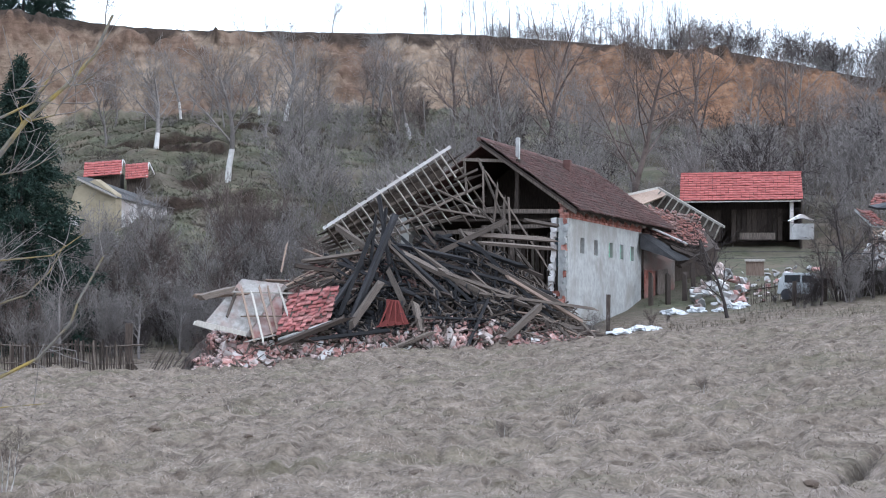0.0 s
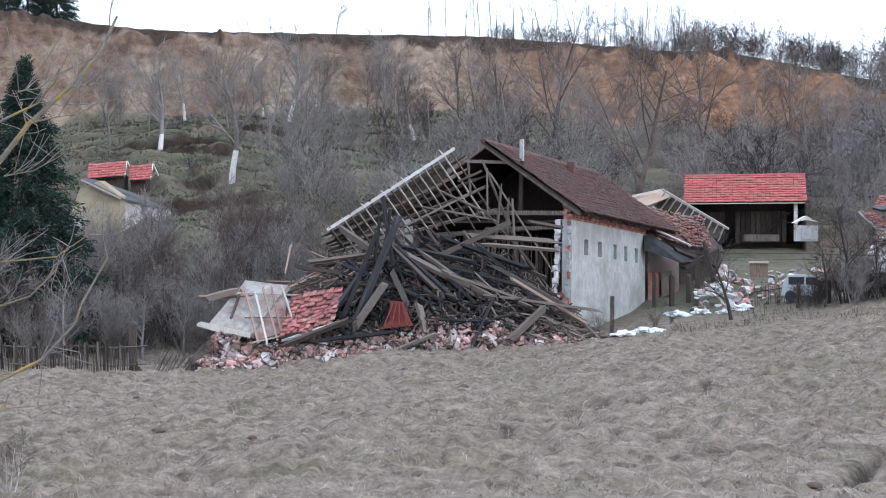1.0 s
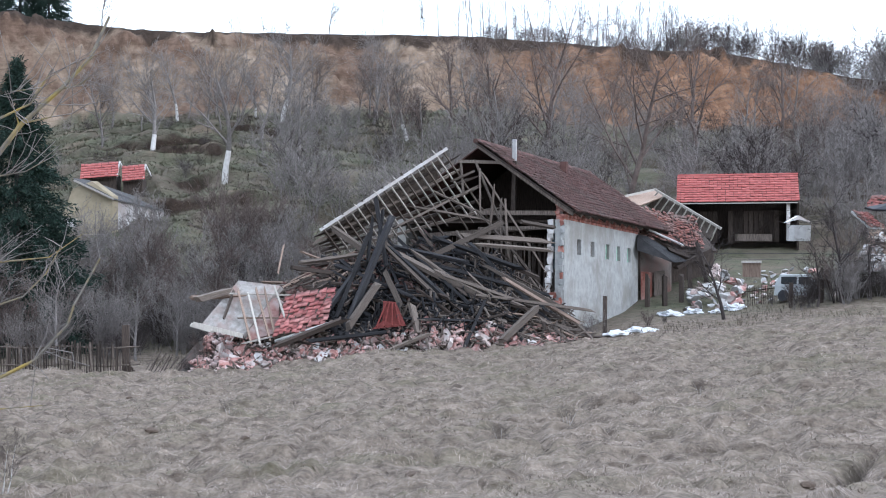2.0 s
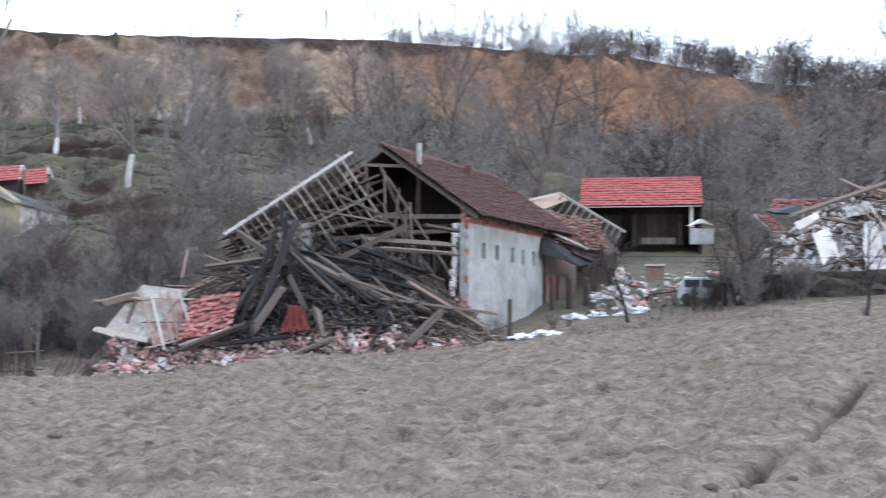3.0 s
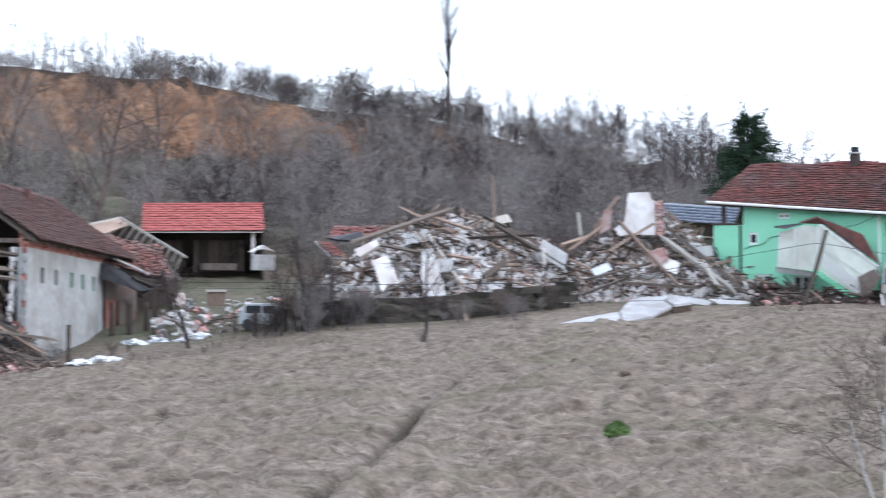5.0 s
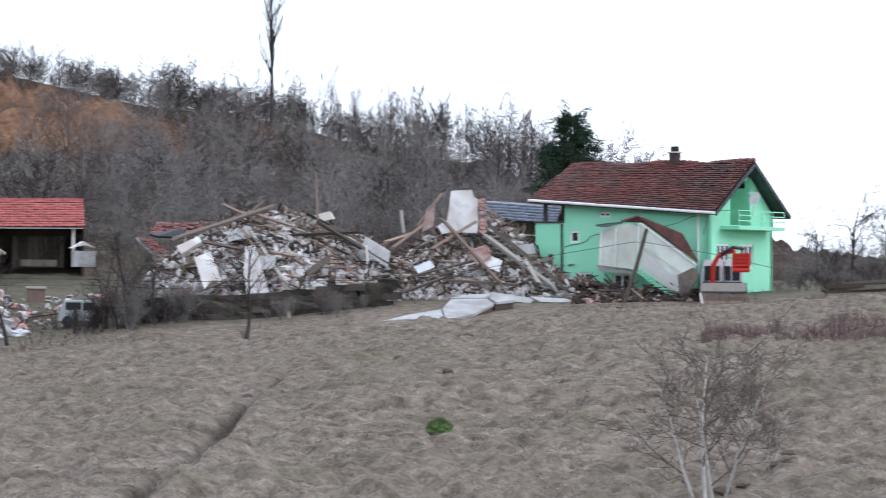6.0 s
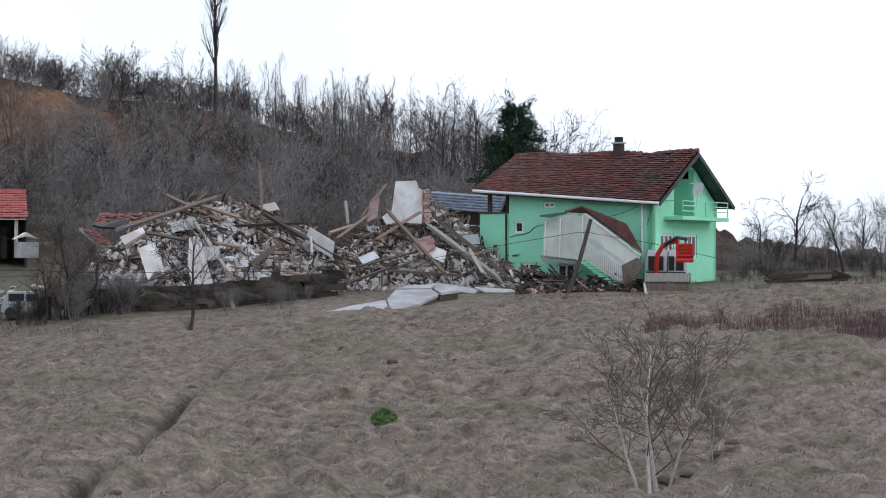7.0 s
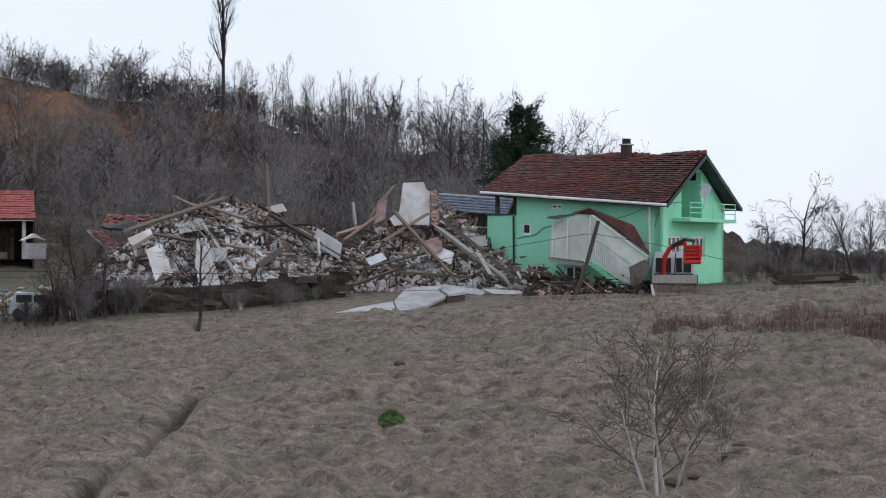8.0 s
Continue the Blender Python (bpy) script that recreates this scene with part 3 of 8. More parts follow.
class Mound:
    """A heap given by the height of its back line over the plan; x runs along the heap, its front faces the meadow."""

    def __init__(self, origin, turn, xs, tops, depth, back, seed):
        self.m = Matrix.Translation(origin) @ Matrix.Rotation(radians(turn), 4, "Z")
        self.inv = self.m.inverted()
        self.xs, self.tops, self.depth, self.back, self.rng = xs, tops, depth, back, random.Random(seed)
        self.z0 = Vector(origin).z

    def floor(self, x, y):
        w = self.m @ Vector((x, y, 0))
        return ground_z(w.x, w.y) - self.z0

    def z(self, x, y):
        top = float(np.interp(x, self.xs, self.tops))
        f = self.floor(x, y)
        if y <= self.depth:
            t = max(0.0, min(1.0, y / self.depth))
            s = t ** 0.8
        else:
            s = max(0.0, 1 - (y - self.depth) / self.back)
        n = float(wave(x, y, 1.1, 20)) * 0.25 + float(wave(x, y, 0.45, 21)) * 0.12
        return f + max(0.0, (top - f)) * s + n * min(1.0, 2 * s)

    def z_many(self, x, y):
        m = self.m
        f = height(m[0][0] * x + m[0][1] * y + m[0][3], m[1][0] * x + m[1][1] * y + m[1][3], False) - self.z0
        s = np.where(y <= self.depth, np.clip(y / self.depth, 0, 1) ** 0.8, np.clip(1 - (y - self.depth) / self.back, 0, 1))
        n = wave(x, y, 1.1, 20) * 0.25 + wave(x, y, 0.45, 21) * 0.12
        return f + np.maximum(0.0, np.interp(x, self.xs, self.tops) - f) * s + n * np.minimum(1.0, 2 * s)

    def core(self, parent, material, name, label):
        x0, x1 = self.xs[0], self.xs[-1]
        nx, ny = int((x1 - x0) / 0.25), int((self.depth + self.back) / 0.25)
        X, Y = np.linspace(x0, x1, nx), np.linspace(-0.4, self.depth + self.back + 0.4, ny)
        gx, gy = (g.ravel() for g in np.meshgrid(X, Y))
        verts = np.stack([gx, gy, self.z_many(gx, gy) - 0.15], 1)
        idx = np.arange(nx * ny).reshape(ny, nx)
        faces = np.stack([idx[:-1, :-1], idx[:-1, 1:], idx[1:, 1:], idx[1:, :-1]], -1).reshape(-1, 4)
        ob = arrays(name, verts, faces, material, parent)
        return tagged(ob, label)

    def spot(self, x, y, lift=0.0):
        return Vector((x, y, self.z(x, y) + lift))

    def tangent(self, x, y):
        e = 0.3
        n = Vector((self.z(x - e, y) - self.z(x + e, y), self.z(x, y - e) - self.z(x, y + e), 2 * e)).normalized()
        return n

    def scatter(self, parent, meshes, count, size, region, name, lift=0.05, tilt=0.6, flat=1.0):
        x0, x1, y0, y1 = region
        for i in range(count):
            x, y = self.rng.uniform(x0, x1), self.rng.uniform(y0, y1)
            n = (self.tangent(x, y) + Vector((self.rng.gauss(0, tilt), self.rng.gauss(0, tilt), self.rng.gauss(0, tilt * 0.5)))).normalized()
            s = self.rng.uniform(*size)
            m = (Matrix.Translation(self.spot(x, y, lift)) @ n.to_track_quat("Z", "Y").to_matrix().to_4x4() @ Matrix.Rotation(self.rng.uniform(0, 6.3), 4, "Z")
                 @ Matrix.Diagonal((s, s * self.rng.uniform(0.6, 1.0), s * flat, 1)))
            piece(name, meshes[i % len(meshes)], parent, m)

    def sticks(self, parent, count, length, width, region, kinds, name="beam", lean=0.35, heading=None, lift=0.1):
        x0, x1, y0, y1 = region
        for i in range(count):
            x, y = self.rng.uniform(x0, x1), self.rng.uniform(y0, y1)
            n = self.tangent(x, y)
            a = self.rng.uniform(0, 6.3) if heading is None else radians(self.rng.gauss(*heading))
            # heading: angle in the picture plane of the slope, 0 along x, 90 up the slope
            e1 = Vector((1, 0, 0)) - n * n.x
            e1.normalize()
            e2 = n.cross(e1)
            d = e1 * math.cos(a) + e2 * math.sin(a) + n * self.rng.gauss(0, lean)
            d.normalize()
            l = self.rng.uniform(*length)
            w = self.rng.uniform(*width)
            c = self.spot(x, y, lift + self.rng.uniform(0, 0.25))
            beam(parent, c - d * l / 2, c + d * l / 2, w, w * self.rng.uniform(0.4, 1.0), self.rng.choice(kinds), name)

    def litter(self, parent, count, region, material, size, name="small_debris", lift=0.03, long=1.0):
        """Small broken bits, past counting, as one mesh."""
        rg = np.random.default_rng(self.rng.randint(0, 9999))
        x0, x1, y0, y1 = region
        cube = np.array([[-1, -1, -1], [1, -1, -1], [1, 1, -1], [-1, 1, -1], [-1, -1, 1], [1, -1, 1], [1, 1, 1], [-1, 1, 1]]) * 0.5
        quads = np.array([[0, 3, 2, 1], [4, 5, 6, 7], [0, 1, 5, 4], [1, 2, 6, 5], [2, 3, 7, 6], [3, 0, 4, 7]])
        V, Fc = [], []
        px, py = rg.uniform(x0, x1, count), rg.uniform(y0, y1, count)
        spots = np.stack([px, py, self.z_many(px, py) + lift], 1)
        for i in range(count):
            s = rg.uniform(*size)
            dims = np.array([s * rg.uniform(0.8, 1.6) * long, s * rg.uniform(0.5, 1.0), s * rg.uniform(0.25, 0.7)])
            r = np.array(Euler((rg.normal(0, 0.7), rg.normal(0, 0.7), rg.uniform(0, 6.3))).to_matrix())
            pts = (cube * dims + rg.normal(0, 0.08, (8, 3)) * s) @ r.T
            V.append(pts + spots[i])
            Fc.append(quads + 8 * i)
        return tagged(arrays(name, np.concatenate(V), np.concatenate(Fc), material, parent), kind="stuff")


# ======== the collapsed barn ========
barn_m = frame_of((5.64, 103.85, 0.0), 71.6, 2.6)
barn = thing("barn", barn_m, "half-collapsed old barn with grey plaster wall and brown tiled roof", "barn")
bi = barn_m.inverted()


def in_barn(p):
    return bi @ Vector(p)


WIN = [(u - 0.36, u + 0.36, 3.72, 4.45) for u in (2.6, 5.1, 8.0, 10.2, 12.4)]
wall_bm = holed_wall(14.4, -1.6, 5.25, 0.45, WIN)
barn_wall = part("side_wall", wall_bm, M_PLASTER, barn, "stained grey lime-plastered wall with five small openings")
for k, h in enumerate(WIN):
    fr = bmesh.new()
    box(fr, h[0], h[1], 0.16, 0.22, h[2], h[2] + 0.06)
    box(fr, h[0], h[1], 0.16, 0.22, h[3] - 0.06, h[3])
    box(fr, h[0], h[0] + 0.07, 0.16, 0.22, h[2] + 0.06, h[3] - 0.06)
    box(fr, h[1] - 0.07, h[1], 0.16, 0.22, h[2] + 0.06, h[3] - 0.06)
    wf = part("window_frame", fr, M_WOOD if k < 2 else M_GREEN, barn_wall, "weathered timber frame" if k < 2 else "green painted frame")
    part("pane", boxed(h[0] + 0.07, h[1] - 0.07, 0.2, 0.215, h[2] + 0.06, h[3] - 0.06, 0), M_DARKWOOD if k < 2 else M_GLASS, barn_wall)
rng = random.Random(4)
# corbelled brick courses under the eave
for row in range(5):
    z = 5.25 + row * 0.13
    out = 0.02 + 0.03 * row
    x = 0.0
    bm = bmesh.new()
    while x < 14.3:
        w = 0.25
        if not (row == 2 and int(x / 0.26) % 3 == 0):
            box(bm, x, min(14.4, x + w), -out + rng.uniform(-0.015, 0.015), 0.4, z, z + 0.115)
        x += 0.265
    part("brick_course", bm, M_BRICK, barn, "exposed red brick course" if row == 0 else "")
# broken front corner: pier of pale stones and a doorway
for k in range(15):
    z = 1.0 + k * 0.29
    bm = rough_block(0.3, 0.2 + rng.uniform(-0.06, 0.1), 0.31, 60 + k, 0.2)
    bmesh.ops.translate(bm, vec=(0.1 + rng.uniform(-0.06, 0.06), 0.9 + rng.uniform(-0.05, 0.05) - 0.02 * k, z), verts=bm.verts)
    part("stone", bm, M_WHITE, barn, "limewashed stone of the broken pier" if k == 0 else "")
part("door_leaf", boxed(0.4, 0.46, 0.1, 0.75, 3.0, 5.0), mat("faded_blue_paint", (0.07, 0.10, 0.12), (0.13, 0.16, 0.18), 4, 0.8, 0.2), barn, "faded blue plank door")
for k in range(14):
    bm = rough_block(0.16, 0.14 + 0.1 * (k % 3 == 0), 0.26, 90 + k, 0.25)
    bmesh.ops.translate(bm, vec=(-0.04 + rng.uniform(-0.05, 0.05), 0.12 + rng.uniform(-0.06, 0.06), 1.2 + k * 0.3), verts=bm.verts)
    part("brick", bm, M_BRICK if k % 4 == 1 else M_PLASTER, barn)
for k in range(9):
    bm = rough_block(0.3, 0.5, 0.26, 120 + k, 0.2)
    bmesh.ops.translate(bm, vec=(-0.1 + rng.uniform(-0.1, 0.1), 0.5 + rng.uniform(-0.3, 0.3), 0.2 + k * 0.2), verts=bm.verts)
    part("stone", bm, M_WHITE if k % 2 else M_BRICK, barn)
for k in range(6):
    bm = rough_block(0.26, 0.2, 0.14, 140 + k, 0.2)
    bmesh.ops.translate(bm, vec=(0.1, 0.15 + 0.1 * (k % 3), 5.3 + k * 0.13), verts=bm.verts)
    part("brick", bm, M_BRICK, barn)
# timber frame of the gable and the plank partition behind
part("tie_beam", sticked((0.2, 0.1, 5.55), (0.2, 4.6, 5.6), 0.24, 0.2), M_WOOD, barn, "heavy grey tie beam")
part("tie_beam", sticked((0.9, 0.3, 5.0), (0.9, 6.8, 4.6), 0.18, 0.2), M_WOOD, barn)
part("tie_beam", sticked((0.3, 0.9, 4.9), (0.3, 4.2, 4.85), 0.16, 0.16), M_WOOD, barn)
for k in range(26):
    y = 0.7 + k * 0.235
    top = 4.75 + rng.uniform(-0.25, 0.1)
    part("board", sticked((1.6 + rng.uniform(-0.03, 0.03), y, 1.0), (1.6, y + rng.uniform(-0.05, 0.05), top), 0.2, 0.035), M_WOOD if k % 4 else M_DARKWOOD, barn)
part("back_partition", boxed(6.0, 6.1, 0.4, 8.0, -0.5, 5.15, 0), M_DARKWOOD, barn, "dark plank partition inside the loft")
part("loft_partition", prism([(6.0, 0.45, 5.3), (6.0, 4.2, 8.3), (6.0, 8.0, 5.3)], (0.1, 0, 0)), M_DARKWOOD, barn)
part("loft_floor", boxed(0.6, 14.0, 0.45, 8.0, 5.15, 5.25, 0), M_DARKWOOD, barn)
part("post", sticked((0.5, 2.6, 5.6), (0.5, 2.55, 8.0), 0.18), M_DARKWOOD, barn)
part("collar_beam", sticked((0.15, 3.0, 7.9), (0.15, 5.2, 8.0), 0.14), M_WOOD, barn)
# standing slope of the roof
RZ, EZ = 8.86, 5.62
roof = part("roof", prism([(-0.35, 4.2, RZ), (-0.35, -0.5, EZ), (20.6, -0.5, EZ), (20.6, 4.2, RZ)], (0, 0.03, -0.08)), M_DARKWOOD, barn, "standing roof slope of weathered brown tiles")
tile_field("tile", (-0.38, 4.2, RZ), (21.0, 0, 0), (0, -4.75, EZ - RZ - 0.03), 88, 18, M_TILE_OLD, roof, missing=0.004, jitter=0.014, seed=2, lift=0.03, thick=0.065)
for k in range(14):
    x = -0.2 + k * 1.5
    part("rafter", sticked((x, 4.15, RZ - 0.18), (x, -0.45, EZ - 0.16), 0.12, 0.14), M_WOOD, roof)
for k in range(62):
    bm = bmesh.new()
    tube(bm, [(-0.35 + k * 0.335, 4.2, RZ + 0.02), (0.02 + k * 0.335, 4.2, RZ + 0.035)], 0.12, 0.135, 8)
    part("ridge_tile", bm, M_TILE_OLD, roof)
part("rear_slope", prism([(0.9, 4.25, RZ), (0.9, 8.9, EZ), (20.6, 8.9, EZ), (20.6, 4.25, RZ)], (0, 0.03, -0.08)), M_TILE_OLD, barn, "rear roof slope of brown tiles")
part("flue", boxed(2.0, 2.18, 2.95, 3.13, 7.7, 9.15), M_CONCRETE, barn, "grey metal flue")
part("chimney", boxed(11.6, 11.95, 3.1, 3.45, 7.5, 8.85), M_TILE_OLD, barn, "small red brick chimney")
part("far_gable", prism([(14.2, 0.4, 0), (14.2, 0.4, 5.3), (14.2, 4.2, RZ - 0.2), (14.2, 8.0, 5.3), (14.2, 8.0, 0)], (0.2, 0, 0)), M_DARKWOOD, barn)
part("rear_wall", boxed(0.9, 14.4, 8.0, 8.4, -1.5, 5.4, 0), M_PLASTER, barn)

# the slipped half of the roof: a lattice of rafters and battens
lattice = thing("fallen_roof_frame", Matrix.Identity(4), "slipped barn roof frame of pale rafters and battens without tiles", "roof frame")
LT, LB = Vector((0.35, 102.5, 8.44)), Vector((-5.27, 100.86, 4.79))
LV = Vector((2.31, 105.77, 5.63)) - LT
LV2 = Vector((-4.72, 103.39, 3.83)) - LB
part("verge_beam", sticked(LB - (LT - LB) * 0.005, LT, 0.10, 0.13), M_WHITE, lattice, "pale verge board")
NB = 19
for k in range(NB):
    f = (k + 0.4) / NB
    a = LB.lerp(LT, f)
    v = LV2.lerp(LV, f) * rng.uniform(0.9, 1.2)
    beam(lattice, a + Vector((0, 0.05, -0.03)), a + v, 0.085, 0.06, "pale" if k % 3 else "grey", "batten", roll=0.2)
for k in range(6):
    g = (k + 1) / 6.2
    a, b = LB + LV2 * g, LT + LV * g
    beam(lattice, a + Vector((0, 0.1, 0)), b + Vector((0, 0.1, 0)), 0.1, 0.13, "grey" if k % 2 else "dark", "rafter", roll=0.2)
sheet = prism([LB + LV2 * 0.12 + Vector((0, .2, 0)), LB.lerp(LT, 0.95) + LV * 0.06 + Vector((0, .2, 0)), LB.lerp(LT, 0.8) + LV * 0.32 + Vector((0, .25, 0)), LB + LV2 * 0.75 + Vector((0, .25, 0))], (0, 0.05, 0.02))
part("boarding", sheet, M_WOOD, lattice, "weathered grey roof boarding")
for k, (a, b) in enumerate([((2.06, 103.18, 7.18), (4.77, 102.39, 2.89)), ((1.78, 103.38, 7.52), (3.83, 102.53, 2.46)), ((2.46, 102.97, 6.66), (2.14, 102.98, 3.65)), ((1.58, 103.59, 6.68), (-2.14, 102.98, 4.84)),
                            ((0.99, 103.6, 7.71), (1.09, 103.39, 6.3)), ((1.83, 103.18, 7.44), (1.85, 103.18, 5.39)), ((2.77, 102.96, 6.1), (2.78, 102.96, 3.8)), ((0.58, 103.6, 7.0), (1.6, 103.19, 7.44)),
                            ((2.97, 102.86, 6.02), (3.08, 102.75, 3.6)), ((1.74, 102.99, 5.6), (3.96, 102.42, 3.09)), ((-0.61, 103.6, 6.69), (1.69, 103.19, 5.6)), ((-1.64, 103.59, 5.92), (1.95, 102.98, 5.26))]):
    beam(lattice, a, b, 0.1, 0.08, "grey", "rafter")

# the heap of timbers, tiles and bricks in front of the barn
HEAP_X = [-11.4, -10.0, -8.7, -6.7, -4.6, -2.1, 0.4, 2.9, 4.4, 5.6, 6.8]
HEAP_Z = [-0.9, 0.6, 1.6, 2.3, 3.3, 3.9, 3.8, 3.3, 1.9, 0.9, 0.2]
M_DEBRIS = mat("dirt_and_ash", (0.028, 0.023, 0.02), (0.085, 0.07, 0.06), 3, 0.98, 0.8, (0.16, 0.1, 0.085), 1.2, 0.5, bump_dist=0.1)
bh = Mound((0, 96.3, 0), 0, HEAP_X, HEAP_Z, 5.6, 5.0, 3)
heap = thing("barn_debris_heap", Matrix.Translation((0, 96.3, 0)), "heap of charred and grey timbers, broken bricks and tiles", "debris heap")
bh.core(heap, M_DEBRIS, "rubble_core", "dark earth and ash")


def hp(p):
    p = Vector(p)
    return p - Vector((0, 96.3, 0))


BIG = [
    ((-4.63, 100.39, 4.81), (-2.86, 99.46, 3.59), 0.24, "grey"), ((-2.77, 99.96, 5.97), (-2.32, 99.47, 3.15), 0.2, "char"), ((-2.19, 99.58, 5.07), (-4.16, 97.31, 0.23), 0.26, "char"),
    ((-2.47, 99.77, 4.18), (-0.11, 98.6, 1.88), 0.26, "grey"), ((-0.32, 99.8, 3.63), (2.76, 100.96, 5.09), 0.22, "grey"), ((-1.95, 99.78, 4.03), (1.01, 99.59, 3.38), 0.16, "char"),
    ((-4.35, 99.1, 3.21), (-0.93, 98.2, 1.77), 0.17, "char"), ((-1.63, 99.49, 3.59), (1.9, 98.58, 1.75), 0.24, "grey"), ((1.51, 99.99, 3.99), (4.71, 98.09, 0.78), 0.17, "char"),
    ((-0.1, 99.0, 2.9), (2.14, 98.38, 1.75), 0.2, "grey"), ((0.39, 98.8, 2.7), (4.42, 98.1, 1.31), 0.15, "grey"), ((-2.73, 98.16, 2.36), (-3.87, 97.12, 0.7), 0.3, "grey"),
    ((-2.35, 98.57, 2.89), (-1.61, 97.79, 1.34), 0.24, "grey"), ((4.06, 97.72, 1.3), (2.57, 96.37, 0.01), 0.26, "grey"), ((1.88, 97.78, 1.6), (0.91, 96.2, -0.48), 0.13, "char"),
    ((-1.22, 97.59, 1.57), (-0.9, 96.9, 0.24), 0.26, "grey"), ((-3.18, 99.55, 4.38), (-4.47, 97.7, 0.99), 0.2, "char"), ((-3.53, 98.94, 3.16), (-4.72, 97.89, 1.47), 0.2, "char"),
    ((-2.07, 99.58, 3.88), (0.67, 98.2, 1.44), 0.19, "char"), ((-1.58, 99.89, 4.13), (1.6, 98.19, 1.25), 0.16, "char"), ((-1.09, 99.59, 3.76), (2.81, 98.16, 0.95), 0.18, "grey"),
    ((-2.94, 99.96, 5.25), (-3.17, 99.15, 3.15), 0.14, "char"), ((-2.5, 99.97, 5.5), (-2.76, 99.36, 3.52), 0.13, "char"), ((-0.1, 100.3, 4.37), (3.35, 99.54, 3.12), 0.17, "char"),
    ((2.12, 99.48, 3.13), (5.61, 98.04, 1.19), 0.17, "grey"), ((2.96, 98.96, 2.52), (5.96, 97.82, 0.71), 0.14, "tan"), ((1.85, 98.38, 1.92), (6.2, 97.8, 1.31), 0.12, "grey"),
    ((-6.8, 96.36, -0.1), (-3.95, 96.92, 1.02), 0.2, "dark"), ((-5.37, 96.35, 0.08), (-2.26, 96.57, 0.42), 0.16, "char"), ((-3.45, 96.04, -0.86), (-0.59, 96.6, 0.3), 0.16, "grey"),
    ((-2.28, 97.27, 1.0), (1.82, 97.18, 0.84), 0.1, "char"), ((-4.76, 98.89, 2.92), (-6.49, 99.19, 3.16), 0.16, "dark"), ((-6.02, 99.42, 3.36), (-3.55, 99.54, 3.69), 0.15, "grey"),
    ((-10.37, 97.45, 1.82), (-9.06, 98.18, 2.16), 0.3, "grey"), ((-10.54, 97.83, 1.88), (-8.4, 98.44, 1.96), 0.16, "tan"), ((-10.57, 97.03, 0.75), (-9.72, 96.91, 0.51), 0.18, "pale"),
    ((-7.01, 98.75, 2.93), (-6.78, 99.17, 4.15), 0.09, "tan"), ((0.15, 99.4, 3.14), (4.79, 98.68, 1.9), 0.15, "char"), ((1.64, 100.19, 4.12), (4.75, 100.39, 3.86), 0.15, "grey"),
    ((1.15, 100.79, 4.49), (4.91, 101.08, 4.23), 0.2, "grey"), ((2.13, 99.98, 3.62), (4.34, 99.51, 2.63), 0.16, "dark"), ((3.68, 101.43, 5.11), (5.07, 101.67, 4.86), 0.16, "grey"),
]
for a, b, w, kk in BIG:
    beam(heap, hp(a), hp(b), w, w * 0.85, kk, "beam", {"char": "charred black beam", "pale": "pale scorched beam", "grey": "weathered grey beam", "tan": "brown timber", "dark": "dark timber"}[kk])
bh.sticks(heap, 60, (1.2, 3.8), (0.07, 0.16), (-4.6, 0.5, 2.2, 5.6), ["char", "char", "char", "dark"], lean=0.25, heading=(-60, 30))
bh.sticks(heap, 80, (1.4, 4.2), (0.06, 0.17), (-1.0, 5.0, 1.5, 5.6), ["grey", "dark", "dark", "char", "char", "grey"], lean=0.15, heading=(-32, 14))
bh.sticks(heap, 60, (0.8, 2.6), (0.05, 0.13), (-8.2, 3.5, 0.6, 4.5), ["grey", "dark", "dark", "char"], lean=0.2)
bh.sticks(heap, 45, (0.8, 2.2), (0.04, 0.1), (3.0, 6.4, 0.2, 3.0), ["grey", "tan", "grey", "dark"], lean=0.12, heading=(-15, 25))
bh.sticks(heap, 45, (0.8, 2.6), (0.06, 0.14), (-7.5, -3.0, 3.6, 5.8), ["dark", "grey", "tan"], lean=0.15, heading=(10, 22))
bh.scatter(heap, BRICKS, 290, (0.7, 1.5), (-10.2, 3.6, -0.4, 1.1), "brick", 0.02)
bh.scatter(heap, BRICKS, 60, (0.8, 1.6), (3.0, 6.4, -0.2, 0.8), "brick", 0.02)
bh.scatter(heap, PINKSHARDS, 60, (0.35, 0.75), (-10.0, 3.2, -0.3, 1.3), "masonry_fragment", 0.02)
bh.scatter(heap, SHARDS, 26, (0.3, 0.8), (-10.0, 4.5, -0.3, 1.2), "wall_fragment", 0.02, 0.3)
TILES = [mesh_of("roof_tile", rough_block(0.22, 0.38, 0.03, k + 300, 0.08), (M_TILE_OLD, M_BRICK)[k % 3 == 0]) for k in range(4)]
bh.sticks(heap, 50, (0.8, 2.2), (0.06, 0.16), (-8.6, -3.6, 2.6, 5.4), ["dark", "grey", "dark", "tan"], lean=0.12, heading=(-8, 16))
bh.scatter(heap, PINKSHARDS, 34, (0.3, 0.8), (-9.8, -6.0, 1.6, 4.6), "masonry_fragment", 0.03)
bh.litter(heap, 500, (-10.4, -5.0, 0.8, 5.0), M_RUBBLE, (0.1, 0.26))
bh.litter(heap, 900, (-10.6, 5.5, -0.6, 1.5), M_RUBBLE, (0.08, 0.26))
bh.litter(heap, 500, (-8.0, 5.5, 1.0, 5.6), M_DARKWOOD, (0.08, 0.2), long=3.0)
bh.litter(heap, 900, (-8.5, 6.0, 0.0, 5.6), M_WOOD, (0.04, 0.1), lift=0.12, long=9.0)
bh.litter(heap, 700, (-4.8, 3.5, 0.8, 5.2), M_CHAR, (0.04, 0.12), lift=0.16, long=9.0)
